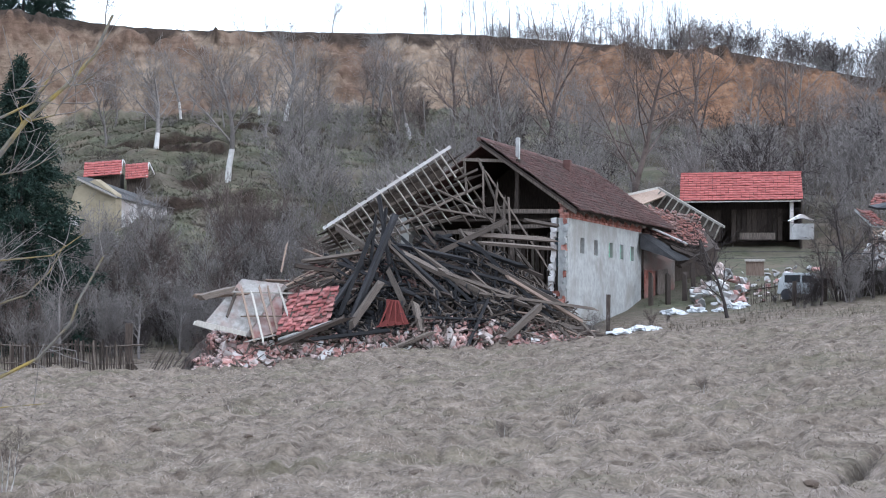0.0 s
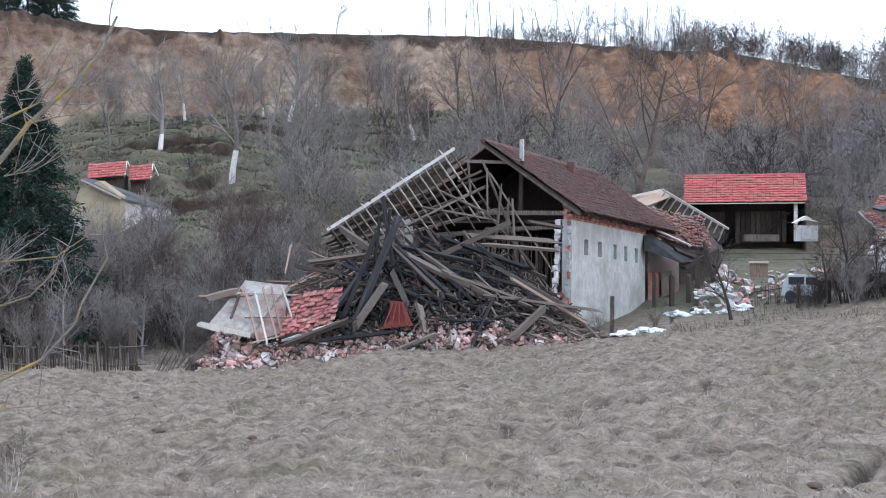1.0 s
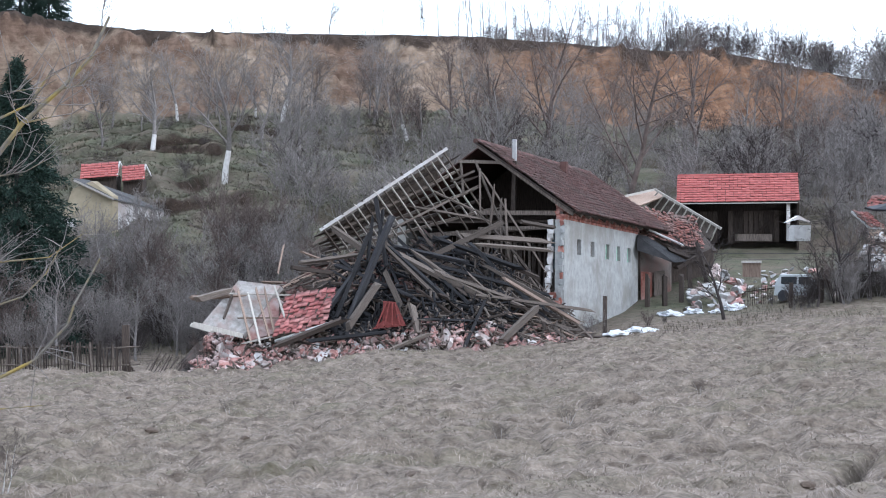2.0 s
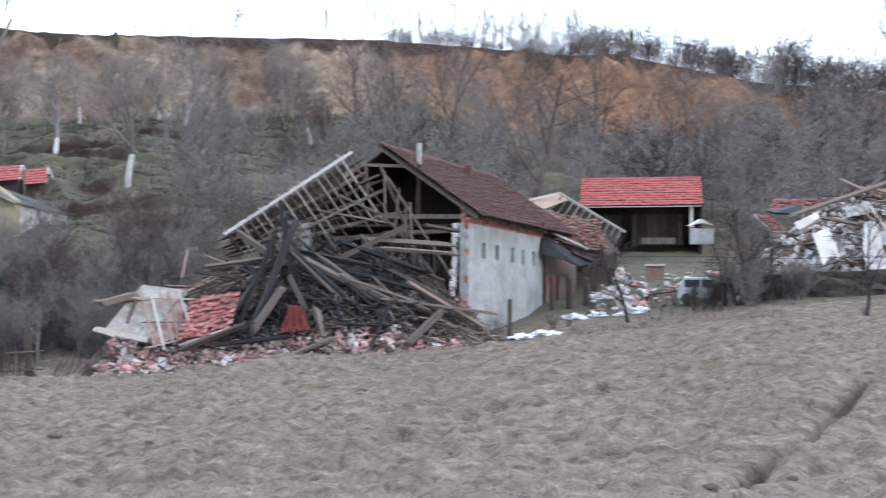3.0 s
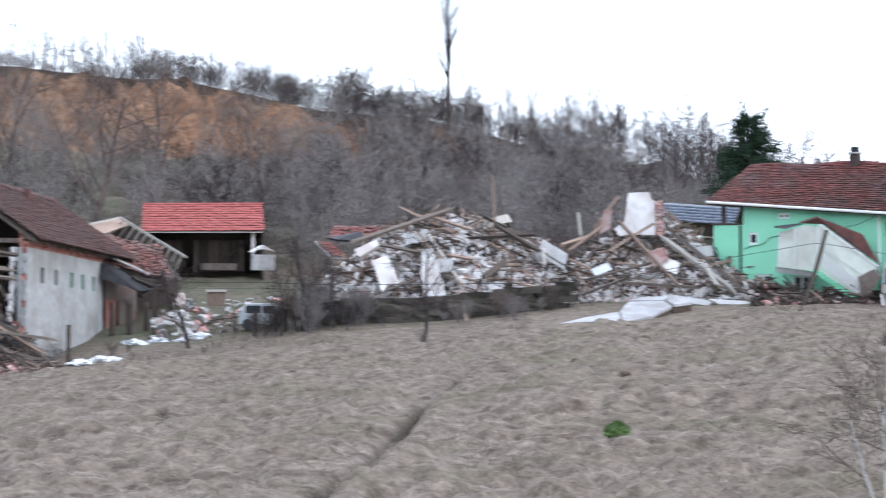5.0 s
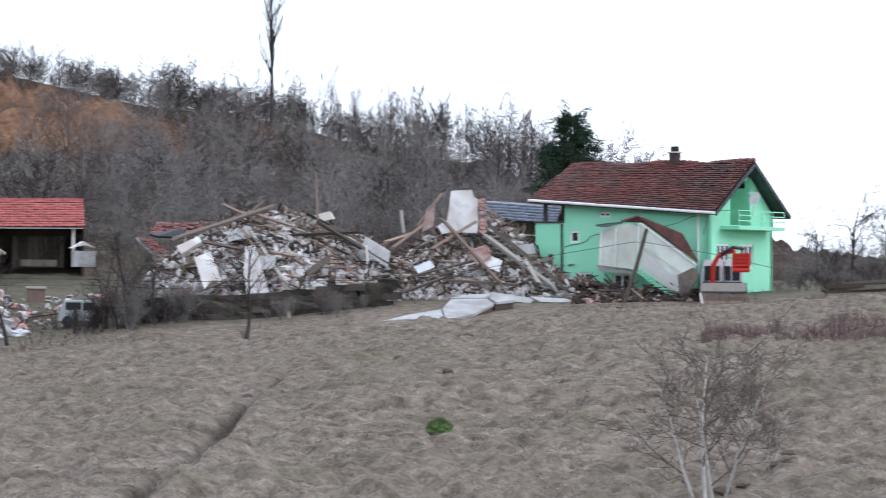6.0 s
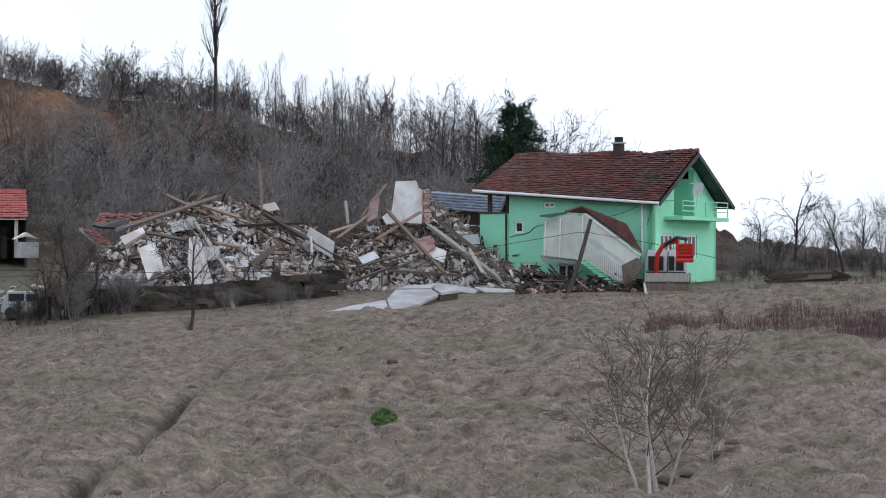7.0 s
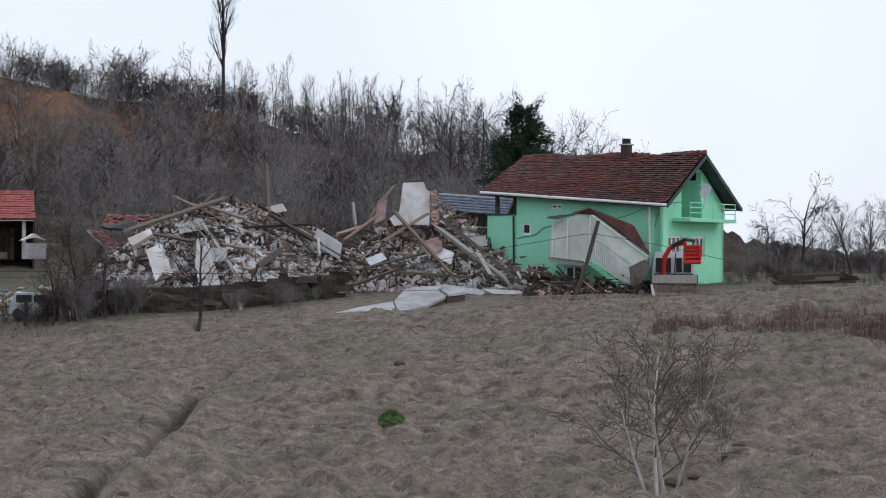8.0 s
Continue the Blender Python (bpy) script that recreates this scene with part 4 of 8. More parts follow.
bh.litter(heap, 500, (-4.8, -2.4, 0.8, 4.6), M_CHAR, (0.1, 0.3), lift=0.1, long=1.5)
bh.litter(heap, 700, (-8.4, -0.2, 2.6, 5.8), M_TILE_OLD, (0.16, 0.32), lift=0.1)
bh.litter(heap, 400, (-10.4, 5.5, -0.7, 1.6), M_WOOD, (0.04, 0.1), lift=0.08, long=8.0)
bh.scatter(heap, TILES, 120, (0.9, 1.2), (-4.6, -0.2, 3.6, 5.8), "roof_tile", 0.05, 0.35)
bh.scatter(heap, TILES, 60, (0.9, 1.2), (-8.4, -4.6, 2.4, 5.0), "roof_tile", 0.05, 0.35)

# a patch of the roof still tiled, lying at the foot of the heap
patch = thing("fallen_tile_patch", Matrix.Identity(4), "patch of fallen roof with bright red tiles still in rows", "roof patch")
c0, c1, c3 = Vector((-6.59, 98.38, 1.91)), Vector((-4.51, 98.7, 2.28)), Vector((-7.11, 96.64, 0.27))
part("boarding", prism([c0, c1, c1 + (c3 - c0), c3], (0, 0.06, -0.1)), M_WOOD, patch)
tile_field("tile", c0, c1 - c0 + Vector((0.1, 0, 0)), c3 - c0, 11, 11, mat("salmon_roof_tile", (0.28, 0.09, 0.085), (0.42, 0.165, 0.155), 3, 0.85, 0.2, (0.42, 0.28, 0.25), 1.5, 0.4, per_piece=0.3), patch, jitter=0.035, seed=5, lap=1.5, missing=0.02)
part("gutter", tubed([(-7.02, 96.75, 0.05), (-4.43, 96.9, 0.9)], 0.07, 0.06), M_CONCRETE, patch, "bent grey gutter")
# the leaning plastered wall and the batten frame beside it
gable = thing("fallen_gable_wall", Matrix.Identity(4), "leaning slab of grey plastered wall broken from the barn", "wall slab")
part("slab", prism([(-8.74, 98.91, 2.59), (-10.17, 97.07, 0.75), (-8.37, 96.84, 0.27), (-6.92, 98.96, 2.36)], (0.1, 0.25, -0.15)), mat("stained_plaster", (0.22, 0.205, 0.19), (0.42, 0.40, 0.38), 4, 0.95, 0.5, (0.26, 0.17, 0.145), 1.2, 0.8), gable)
part("board", sticked((-8.89, 98.4, 2.16), (-9.23, 97.36, 0.97), 0.06, 0.2), M_WOOD, gable)
part("edge_board", sticked((-10.51, 96.93, 0.78), (-8.37, 96.84, 0.27), 0.07, 0.2), M_WOOD_PALE, gable)
for k, (a, b) in enumerate([((-8.64, 97.82, 2.1), (-8.0, 96.47, -0.03)), ((-8.21, 97.86, 1.97), (-7.65, 96.5, 0.09)), ((-7.55, 98.11, 2.21), (-7.02, 96.75, 0.31)), ((-8.83, 97.8, 2.05), (-6.44, 98.29, 1.96)),
                            ((-8.54, 97.23, 1.02), (-6.88, 97.56, 1.01)), ((-7.13, 98.34, 2.32), (-6.63, 97.37, 1.01)), ((-7.88, 97.98, 2.16), (-7.2, 96.63, 0.08)), ((-8.34, 96.44, -0.03), (-6.83, 96.76, 0.31))]):
    beam(gable, a, b, 0.09, 0.06, "pale" if k % 2 else "tan", "batten", roll=0.1)
part("brick_infill", prism([(-8.39, 98.24, 1.72), (-6.95, 98.56, 1.83), (-6.92, 97.35, 0.41), (-8.08, 96.86, 0.07)], (0, 0.2, -0.1)), M_RUBBLE, gable)
M_REDDULL = mat("dull_red_tile", (0.10, 0.02, 0.017), (0.17, 0.036, 0.03), 4, 0.85, 0.2)
red_board = thing("red_roof_fragment", Matrix.Identity(4), "fragment of red ridge tiles wedged in the heap", "roof fragment")
part("face", prism([(-2.42, 97.37, 1.72), (-1.89, 97.38, 1.67), (-1.45, 96.79, 0.68), (-2.89, 96.66, 0.54), (-2.46, 96.97, 0.87)], (0, 0.12, 0)), mat("dark_red_tile", (0.10, 0.02, 0.017), (0.16, 0.035, 0.03), 4, 0.8, 0.2), red_board)
for k in range(4):
    part("ridge_tile", tubed([Vector((-2.28, 97.27, 1.67)) + Vector((0.12 * k, 0, -0.02 * k)), Vector((-2.69, 96.56, 0.64)) + Vector((0.33 * k, 0, 0.02 * k))], 0.035, 0.04, 6), M_REDDULL, red_board)

# ======== the second wing and its wreck ========
wing = thing("ruined_barn_wing", Matrix.Identity(4), "sagging rear wing of the barn with patchy tiles and broken walls", "barn wing")
part("deck", prism([(10.41, 125.57, 6.18), (14.39, 127.19, 5.37), (14.99, 123.09, 4.11), (12.83, 120.32, 4.06), (10.2, 119.57, 5.26)], (0, 0.05, -0.12)), M_DARKWOOD, wing).location = (0, 0, -0.4)
ca, cb = Vector((10.35, 125.57, 6.24)), Vector((14.43, 128.69, 5.52))
tile_field("tile", ca, cb - ca, Vector((13.0, 120.8, 4.0)) - ca - (cb - ca) * 0.72, 26, 15, mat("patchy_roof_tile", (0.14, 0.06, 0.05), (0.30, 0.13, 0.105), 3, 0.9, 0.3, (0.22, 0.18, 0.16), 0.5, 0.8, per_piece=0.4), wing, jitter=0.04, missing=0.05, seed=9)
part("gutter", tubed([(10.8, 119.01, 4.89), (12.87, 120.11, 4.0)], 0.06, 0.06), M_WHITE, wing, "white eave gutter")
part("lean_to_roof", prism([(10.14, 117.16, 4.54), (10.76, 118.51, 4.48), (12.9, 118.8, 3.18), (12.1, 117.38, 3.13), (10.09, 116.56, 3.78)], (0, 0.05, 0.03)), M_CHAR, wing, "dark sheet-metal lean-to roof")
part("wall", prism([(10.4, 118.14, 3.78), (10.39, 118.14, 0.26), (12.12, 119.89, 0.56), (12.13, 119.89, 3.11)], (0.1, 0.4, 0)), mat("peeling_wall", (0.16, 0.125, 0.105), (0.34, 0.31, 0.285), 1.8, 0.95, 0.4, (0.2, 0.095, 0.075), 0.9, 0.8), wing, "peeling plaster and brick wall")
part("brick_panel", prism([(10.39, 117.74, 2.67), (10.38, 117.74, 0.57), (10.96, 118.29, 0.67), (10.96, 118.29, 2.6)], (0.1, 0.3, 0)), M_BRICK, wing)
part("door", prism([(11.15, 118.38, 2.66), (11.14, 118.38, 0.66), (11.75, 119.22, 0.72), (11.76, 119.22, 2.71)], (0.02, 0.12, 0)), M_WOOD, wing, "grey plank door")
# dark board colour here stands in for the shade under the wing's roof
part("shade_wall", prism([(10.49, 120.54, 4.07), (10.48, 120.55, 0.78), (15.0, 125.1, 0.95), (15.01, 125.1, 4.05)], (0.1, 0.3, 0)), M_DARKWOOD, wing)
for a, b in [((10.58, 116.02, 2.46), (10.53, 115.52, 0.58)), ((11.44, 115.94, 2.34), (11.38, 115.44, 0.58)), ((12.39, 116.84, 2.44), (12.34, 116.35, 0.75)), ((11.92, 118.4, 3.77), (14.41, 120.14, 2.86)), ((12.35, 118.36, 2.89), (14.24, 120.16, 3.76)), ((13.48, 119.24, 4.06), (14.0, 118.17, 1.42)), ((13.04, 119.29, 3.47), (13.01, 118.29, 1.42))]:
    beam(wing, a, b, 0.22, 0.2, "dark", "post")
wreck = thing("rear_roof_wreck", Matrix.Identity(4), "overturned pale roof frame behind the barn wing", "roof frame")
part("sheeting", prism([(10.06, 131.62, 6.74), (12.61, 133.41, 7.23), (13.01, 132.36, 6.84), (11.21, 130.52, 6.19), (10.18, 130.6, 6.26)], (0, 0.1, -0.06)), M_WOOD_TAN, wreck, "pale roofing boards")
part("verge", sticked((12.52, 132.41, 7.24), (16.06, 130.01, 4.94), 0.14, 0.12), M_WOOD_PALE, wreck, "pale verge board")
part("ridge_board", sticked((10.06, 131.62, 6.7), (12.52, 132.41, 7.24), 0.12, 0.12), M_WOOD_PALE, wreck)
for k in range(11):
    f = (k + 0.5) / 11
    a = Vector((12.52, 132.41, 7.2)).lerp(Vector((15.99, 130.02, 4.94)), f)
    beam(wreck, a, a + Vector((-0.25 - 0.3 * (1 - f), 0.6, -0.75)), 0.08, 0.06, "pale", "batten")
part("lining", prism([(12.72, 132.79, 7.01), (15.91, 130.43, 4.95), (15.47, 130.49, 4.37), (13.33, 132.33, 5.3), (12.07, 132.95, 6.36)], (0, 0.1, 0.02)), M_WOOD, wreck)
rubble2 = thing("wing_rubble_heap", Matrix.Translation((0, 0, 0)), "heap of grey stones and plaster from the wing's wall", "rubble heap")
for k in range(70):
    az, dd = random.uniform(6.2, 7.6), random.uniform(113, 119)
    p = on_ground(az, dd)
    hgt = max(0, 1.9 - abs(az - 6.9) * 2.2) * (dd - 112) / 7
    s = random.uniform(0.3, 0.75)
    m = Matrix.Translation(p + Vector((0, 0, hgt * random.uniform(0.5, 1)))) @ Euler((random.uniform(-1, 1), random.uniform(-1, 1), random.uniform(0, 6))).to_matrix().to_4x4() @ Matrix.Diagonal((s, s, s, 1))
    piece("stone", (PINKSHARDS, GREYSHARDS, SHARDS)[k % 3][k % 5], rubble2, m)



# ======== the red-roofed open shed ========
def shed():
    t = thing("open_shed", Matrix.Identity(4), "dark timber shed with a bright red tiled roof on white posts", "shed")
    a, b, c, d = Vector((14.34, 137.25, 8.12)), Vector((21.44, 136.32, 8.17)), Vector((20.89, 132.87, 6.52)), Vector((13.91, 133.78, 6.5))
    rf = part("roof", prism([a, b, c, d], (0, 0.02, -0.08)), M_DARKWOOD, t, "bright red tiled roof slope")
    tile_field("tile", a, b - a, d - a, 30, 11, M_TILE_RED, rf, seed=11, jitter=0.008)
    for k in range(24):
        p, q = a.lerp(b, k / 24), a.lerp(b, (k + 1.05) / 24)
        part("ridge_tile", tubed([p + Vector((0, 0, 0.03)), q + Vector((0, 0, 0.05))], 0.1, 0.11, 6), M_TILE_RED, rf)
    part("rear_slope", prism([a, b, b + Vector((0.3, 3.4, -1.5)), a + Vector((0.3, 3.4, -1.5))], (0, 0, -0.08)), M_TILE_RED, t)
    part("fascia", sticked(Vector((13.9, 133.68, 6.43)), Vector((20.88, 132.77, 6.46)), 0.06, 0.14, 1.5708), M_WOOD_PALE, t, "pale eave board")
    part("post", sticked(Vector((20.42, 133.45, 6.44)), Vector((20.42, 133.45, 4.22)), 0.2), M_WHITE, t, "whitewashed brick post")
    part("rear_wall", prism([(14.58, 139.24, 7.15), (21.68, 138.31, 7.1), (21.67, 138.31, 3.33), (14.57, 139.24, 3.35)], (0, 0.2, 0)), M_DARKWOOD, t, "dark boarded rear wall")
    part("side_wall", prism([(14.06, 134.27, 6.51), (14.05, 134.27, 3.38), (14.91, 139.2, 3.52), (14.92, 139.2, 7.49)], (0.1, 0, 0)), M_DARKWOOD, t)
    part("side_wall", prism([(21.02, 133.86, 6.48), (21.01, 133.86, 3.69), (21.54, 138.33, 3.67), (21.55, 138.33, 7.44)], (0.1, 0, 0)), M_DARKWOOD, t)
    for k in range(16):
        f = (k + 0.5) / 16
        p, q = Vector((15.34, 135.64, 5.99)).lerp(Vector((20.12, 135.01, 6.03)), f), Vector((15.34, 135.64, 4.11)).lerp(Vector((20.12, 135.01, 4.16)), f)
        if k not in (4, 5):
            part("board", sticked(p, q, 0.27, 0.04), M_DARKWOOD, t)
    part("brace", sticked((18.6, 134.92, 4.63), (20.31, 134.68, 5.96), 0.12), M_DARKWOOD, t)
    part("hay_rack", prism([(17.46, 133.87, 4.63), (19.48, 133.59, 4.62), (19.48, 133.59, 4.22), (17.46, 133.87, 4.23)], (0, 0.8, 0)), M_WOOD, t)


shed()


def little_house():
    t = thing("dog_kennel", Matrix.Identity(4), "small grey kennel with a white pitched roof", "kennel")
    part("body", prism([(19.42, 126.52, 5.1), (20.58, 126.33, 5.09), (20.58, 126.33, 4.21), (19.42, 126.52, 4.22)], (0, 0.9, 0)), M_CONCRETE, t)
    part("roof", prism([(19.24, 126.34, 5.25), (19.91, 126.24, 5.63), (20.67, 126.12, 5.21), (19.91, 126.24, 5.41)], (0, 1.1, 0)), M_WHITE, t, "white roof")
    part("front_panel", prism([(19.68, 126.38, 5.0), (20.29, 126.28, 5.0), (20.29, 126.28, 4.34), (19.68, 126.38, 4.34)], (0, 0.03, 0)), M_CONCRETE, t)


little_house()

# low ruined roof behind the heaps
low = thing("low_tiled_roof", Matrix.Identity(4), "low collapsed red tiled roof behind the rubble", "roof")
la, lb, ld = Vector((23.9, 125.75, 6.7)), Vector((26.96, 125.13, 6.66)), Vector((23.23, 123.84, 6.04))
part("deck", prism([la, lb, lb + ld - la, ld], (0, 0, -0.1)), M_DARKWOOD, low)
tile_field("tile", la, lb - la, ld - la, 16, 5, M_TILE_DUSTY, low, seed=13, jitter=0.03, missing=0.1)
sunk = thing("sunken_roof_piece", Matrix.Identity(4), "salmon tiled roof piece slid off with grey verge", "roof piece")
sa, sb, sd = Vector((21.33, 118.09, 5.77)), Vector((22.31, 118.93, 5.67)), Vector((21.91, 116.46, 4.95))
part("deck", prism([sa, sb, sb + sd - sa, sd], (0, 0, -0.1)), M_CONCRETE, sunk)
tile_field("tile", sa, sb - sa, sd - sa, 7, 7, M_TILE_DUSTY, sunk, seed=14, jitter=0.03)
part("verge", prism([(22.22, 118.94, 5.97), (23.87, 118.62, 6.28), (24.17, 118.05, 5.8), (22.56, 118.37, 5.85)], (0, 0.1, -0.1)), M_DARKMETAL, sunk)


# ======== two houses that fell to rubble ========
M_DUST = mat("pink_grey_rubble", (0.19, 0.16, 0.145), (0.38, 0.335, 0.315), 3, 0.98, 0.8, (0.07, 0.052, 0.043), 0.9, 0.7, bump_dist=0.12)


def polar(az, d, z=0.0):
    return Vector((d * math.sin(radians(az)), d * math.cos(radians(az)), z))


def rubble_house(name, label, az, d, px, tops, depth, back, seed):
    o = polar(az, d)
    mound = Mound(o, -az, px, tops, depth, back, seed)
    t = thing(name, Matrix.Translation(o) @ Matrix.Rotation(radians(-az), 4, "Z"), label, "rubble heap", "collapsed houses")
    mound.core(t, M_DUST, "rubble_core", "pink-grey mortar dust and broken brick")
    return t, mound


h1, m1 = rubble_house("collapsed_house", "collapsed house: white wall slabs, bricks and brown timbers", 13.55, 113.0,
                      [-7.4, -5.6, -4.2, -2.6, -0.8, 1.2, 2.8, 4.4, 5.6, 6.8], [2.2, 4.0, 5.2, 6.2, 6.6, 6.7, 6.5, 5.6, 4.9, 3.2], 4.2, 4.5, 21)
m1.scatter(h1, SHARDS, 95, (0.4, 1.25), (-6.4, 2.0, 0.0, 4.0), "wall_fragment", 0.12, 0.4)
m1.scatter(h1, SHARDS, 45, (0.35, 0.9), (1.0, 6.0, 0.2, 4.2), "wall_fragment", 0.08, 0.5)
m1.scatter(h1, GREYSHARDS, 50, (0.4, 1.0), (-5.5, 6.0, 0.2, 4.2), "concrete_fragment", 0.06, 0.5)
m1.scatter(h1, PINKSHARDS, 110, (0.25, 0.7), (-6.0, 6.2, 0.0, 4.4), "masonry_fragment", 0.05)
m1.scatter(h1, BRICKS, 170, (0.8, 1.7), (-6.2, 6.3, -0.2, 4.2), "brick", 0.05)
m1.sticks(h1, 55, (0.8, 3.0), (0.06, 0.16), (-4.5, 6.0, 0.6, 4.6), ["tan", "grey", "tan", "dark"], lean=0.2, heading=(-30, 30))
m1.sticks(h1, 45, (0.8, 2.6), (0.05, 0.13), (-6.0, 6.0, 0.2, 4.0), ["grey", "pale", "tan", "dark"], lean=0.22)
m1.sticks(h1, 70, (0.6, 2.2), (0.05, 0.14), (-6.0, 6.2, 0.2, 4.4), ["dark", "grey", "tan", "dark"], lean=0.15, heading=(-25, 25))
m1.sticks(h1, 18, (1.4, 3.0), (0.06, 0.14), (-2.6, 2.5, 3.4, 4.8), ["tan", "tan", "grey"], lean=0.3, heading=(150, 22))
h2, m2 = rubble_house("collapsed_house", "collapsed house with one white wall corner still standing", 19.0, 113.4,
                      [-5.6, -3.8, -2.5, -1.2, 0.2, 1.4, 2.7, 4.2, 5.6, 6.8], [3.9, 4.9, 5.8, 6.6, 6.5, 5.9, 4.8, 3.8, 3.2, 2.6], 4.0, 4.0, 22)
m2.scatter(h2, SHARDS, 55, (0.4, 1.2), (-3.6, 4.5, 0.0, 4.0), "wall_fragment", 0.08, 0.5)
m2.scatter(h2, GREYSHARDS, 50, (0.4, 1.1), (-4.5, 5.5, 0.2, 4.0), "concrete_fragment", 0.06, 0.5)
m2.scatter(h2, PINKSHARDS, 80, (0.25, 0.8), (-4.5, 5.5, 0.0, 4.0), "masonry_fragment", 0.05)
m2.scatter(h2, BRICKS, 120, (0.8, 1.7), (-4.6, 6.0, -0.2, 4.2), "brick", 0.05)
m2.sticks(h2, 55, (1.0, 3.6), (0.05, 0.15), (-4.8, 1.0, 0.4, 3.8), ["tan", "grey", "tan", "dark"], lean=0.2, heading=(25, 28))
m2.sticks(h2, 60, (1.0, 3.6), (0.06, 0.18), (0.2, 6.0, 0.2, 3.8), ["tan", "grey", "dark", "pale"], lean=0.15, heading=(-38, 16))
m2.sticks(h2, 40, (0.6, 2.6), (0.04, 0.1), (-4.8, 6.2, 0.0, 2.5), ["grey", "tan", "dark"], lean=0.2, heading=(0, 25))


m1.sticks(h1, 34, (0.6, 2.4), (0.05, 0.12), (-4.0, 5.0, 3.0, 4.8), ["tan", "grey", "dark", "tan"], lean=0.5)
m2.sticks(h2, 30, (0.6, 2.4), (0.05, 0.12), (-3.5, 3.5, 2.6, 4.4), ["tan", "grey", "dark", "tan"], lean=0.5)
m1.sticks(h1, 60, (0.7, 2.2), (0.08, 0.2), (-6.0, 6.0, 0.2, 4.2), ["pale", "pale", "tan"], lean=0.15, heading=(-20, 30))
m2.sticks(h2, 60, (0.7, 2.6), (0.07, 0.18), (-4.6, 6.0, 0.2, 4.0), ["pale", "tan", "pale"], lean=0.15, heading=(-30, 30))
for mo, pa, xa, xb in ((m1, h1, -6.4, 6.4), (m2, h2, -4.8, 6.2)):
    mo.litter(pa, 1500, (xa, xb, -0.5, 4.4), M_WHITE, (0.06, 0.3), lift=0.1, long=2.0)
    mo.litter(pa, 1500, (xa, xb, -0.5, 4.6), M_PALEBRICK, (0.06, 0.28), lift=0.06, long=1.5)
    mo.litter(pa, 500, (xa, xb, -0.5, 4.6), M_RUBBLE, (0.06, 0.28), lift=0.08)
    mo.litter(pa, 600, (xa, xb, -0.3, 4.6), M_WOOD_TAN, (0.04, 0.09), lift=0.14, long=12.0)
    mo.litter(pa, 550, (xa, xb, -0.3, 4.6), M_DARKWOOD, (0.04, 0.11), lift=0.12, long=10.0)
    mo.litter(pa, 500, (xa, xb, -0.3, 4.6), M_WOOD, (0.04, 0.09), lift=0.16, long=14.0)


def loose(parent, items):
    inv = parent.matrix_world.inverted()
    for a, b, w, h, kk, nm in items:
        beam(parent, inv @ Vector(a), inv @ Vector(b), w, h, kk, nm)


for t_ in (h1, h2):
    bpy.context.view_layer.update()
loose(h1, [
    ((22.52, 112.77, 5.72), (27.26, 113.27, 7.26), 0.13, 0.2, "grey", "gutter"), ((25.25, 114.24, 7.4), (27.81, 112.62, 6.02), 0.16, 0.12, "tan", "beam"), ((26.39, 113.47, 7.02), (28.24, 112.0, 6.3), 0.14, 0.12, "tan", "beam"),
    ((28.95, 112.84, 6.52), (30.47, 112.96, 6.91), 0.45, 0.14, "pale", "beam"), ((29.66, 112.97, 9.01), (29.55, 111.96, 5.88), 0.13, 0.12, "tan", "pole"), ((25.65, 112.1, 5.99), (27.64, 109.57, 3.04), 0.14, 0.1, "tan", "beam"),
    ((26.08, 112.21, 6.08), (27.11, 110.22, 3.88), 0.2, 0.1, "pale", "beam"), ((26.98, 109.22, 3.19), (26.68, 106.2, 1.56), 0.14, 0.12, "tan", "beam"), ((28.46, 109.98, 3.94), (29.67, 110.28, 4.73), 0.3, 0.08, "grey", "beam"),
    ((29.61, 111.64, 6.45), (32.49, 109.27, 4.4), 0.22, 0.14, "grey", "beam"), ((30.24, 111.78, 6.31), (32.9, 109.67, 4.74), 0.18, 0.14, "tan", "beam"), ((26.84, 110.79, 5.0), (28.01, 110.5, 4.78), 0.16, 0.12, "tan", "beam"),
    ((31.49, 109.88, 5.3), (31.4, 109.38, 4.51), 0.12, 0.1, "pale", "post"), ((28.12, 111.51, 5.86), (31.54, 111.11, 6.03), 0.14, 0.1, "dark", "beam"), ((23.68, 112.02, 5.49), (25.43, 111.13, 5.13), 0.2, 0.12, "grey", "beam"),
    ((29.74, 108.81, 3.61), (32.3, 107.66, 3.06), 0.14, 0.1, "tan", "beam"), ((22.95, 110.13, 3.04), (25.21, 110.15, 3.87), 0.16, 0.12, "grey", "beam"), ((29.06, 112.92, 7.04), (30.99, 111.26, 5.88), 0.14, 0.12, "dark", "beam"),
])
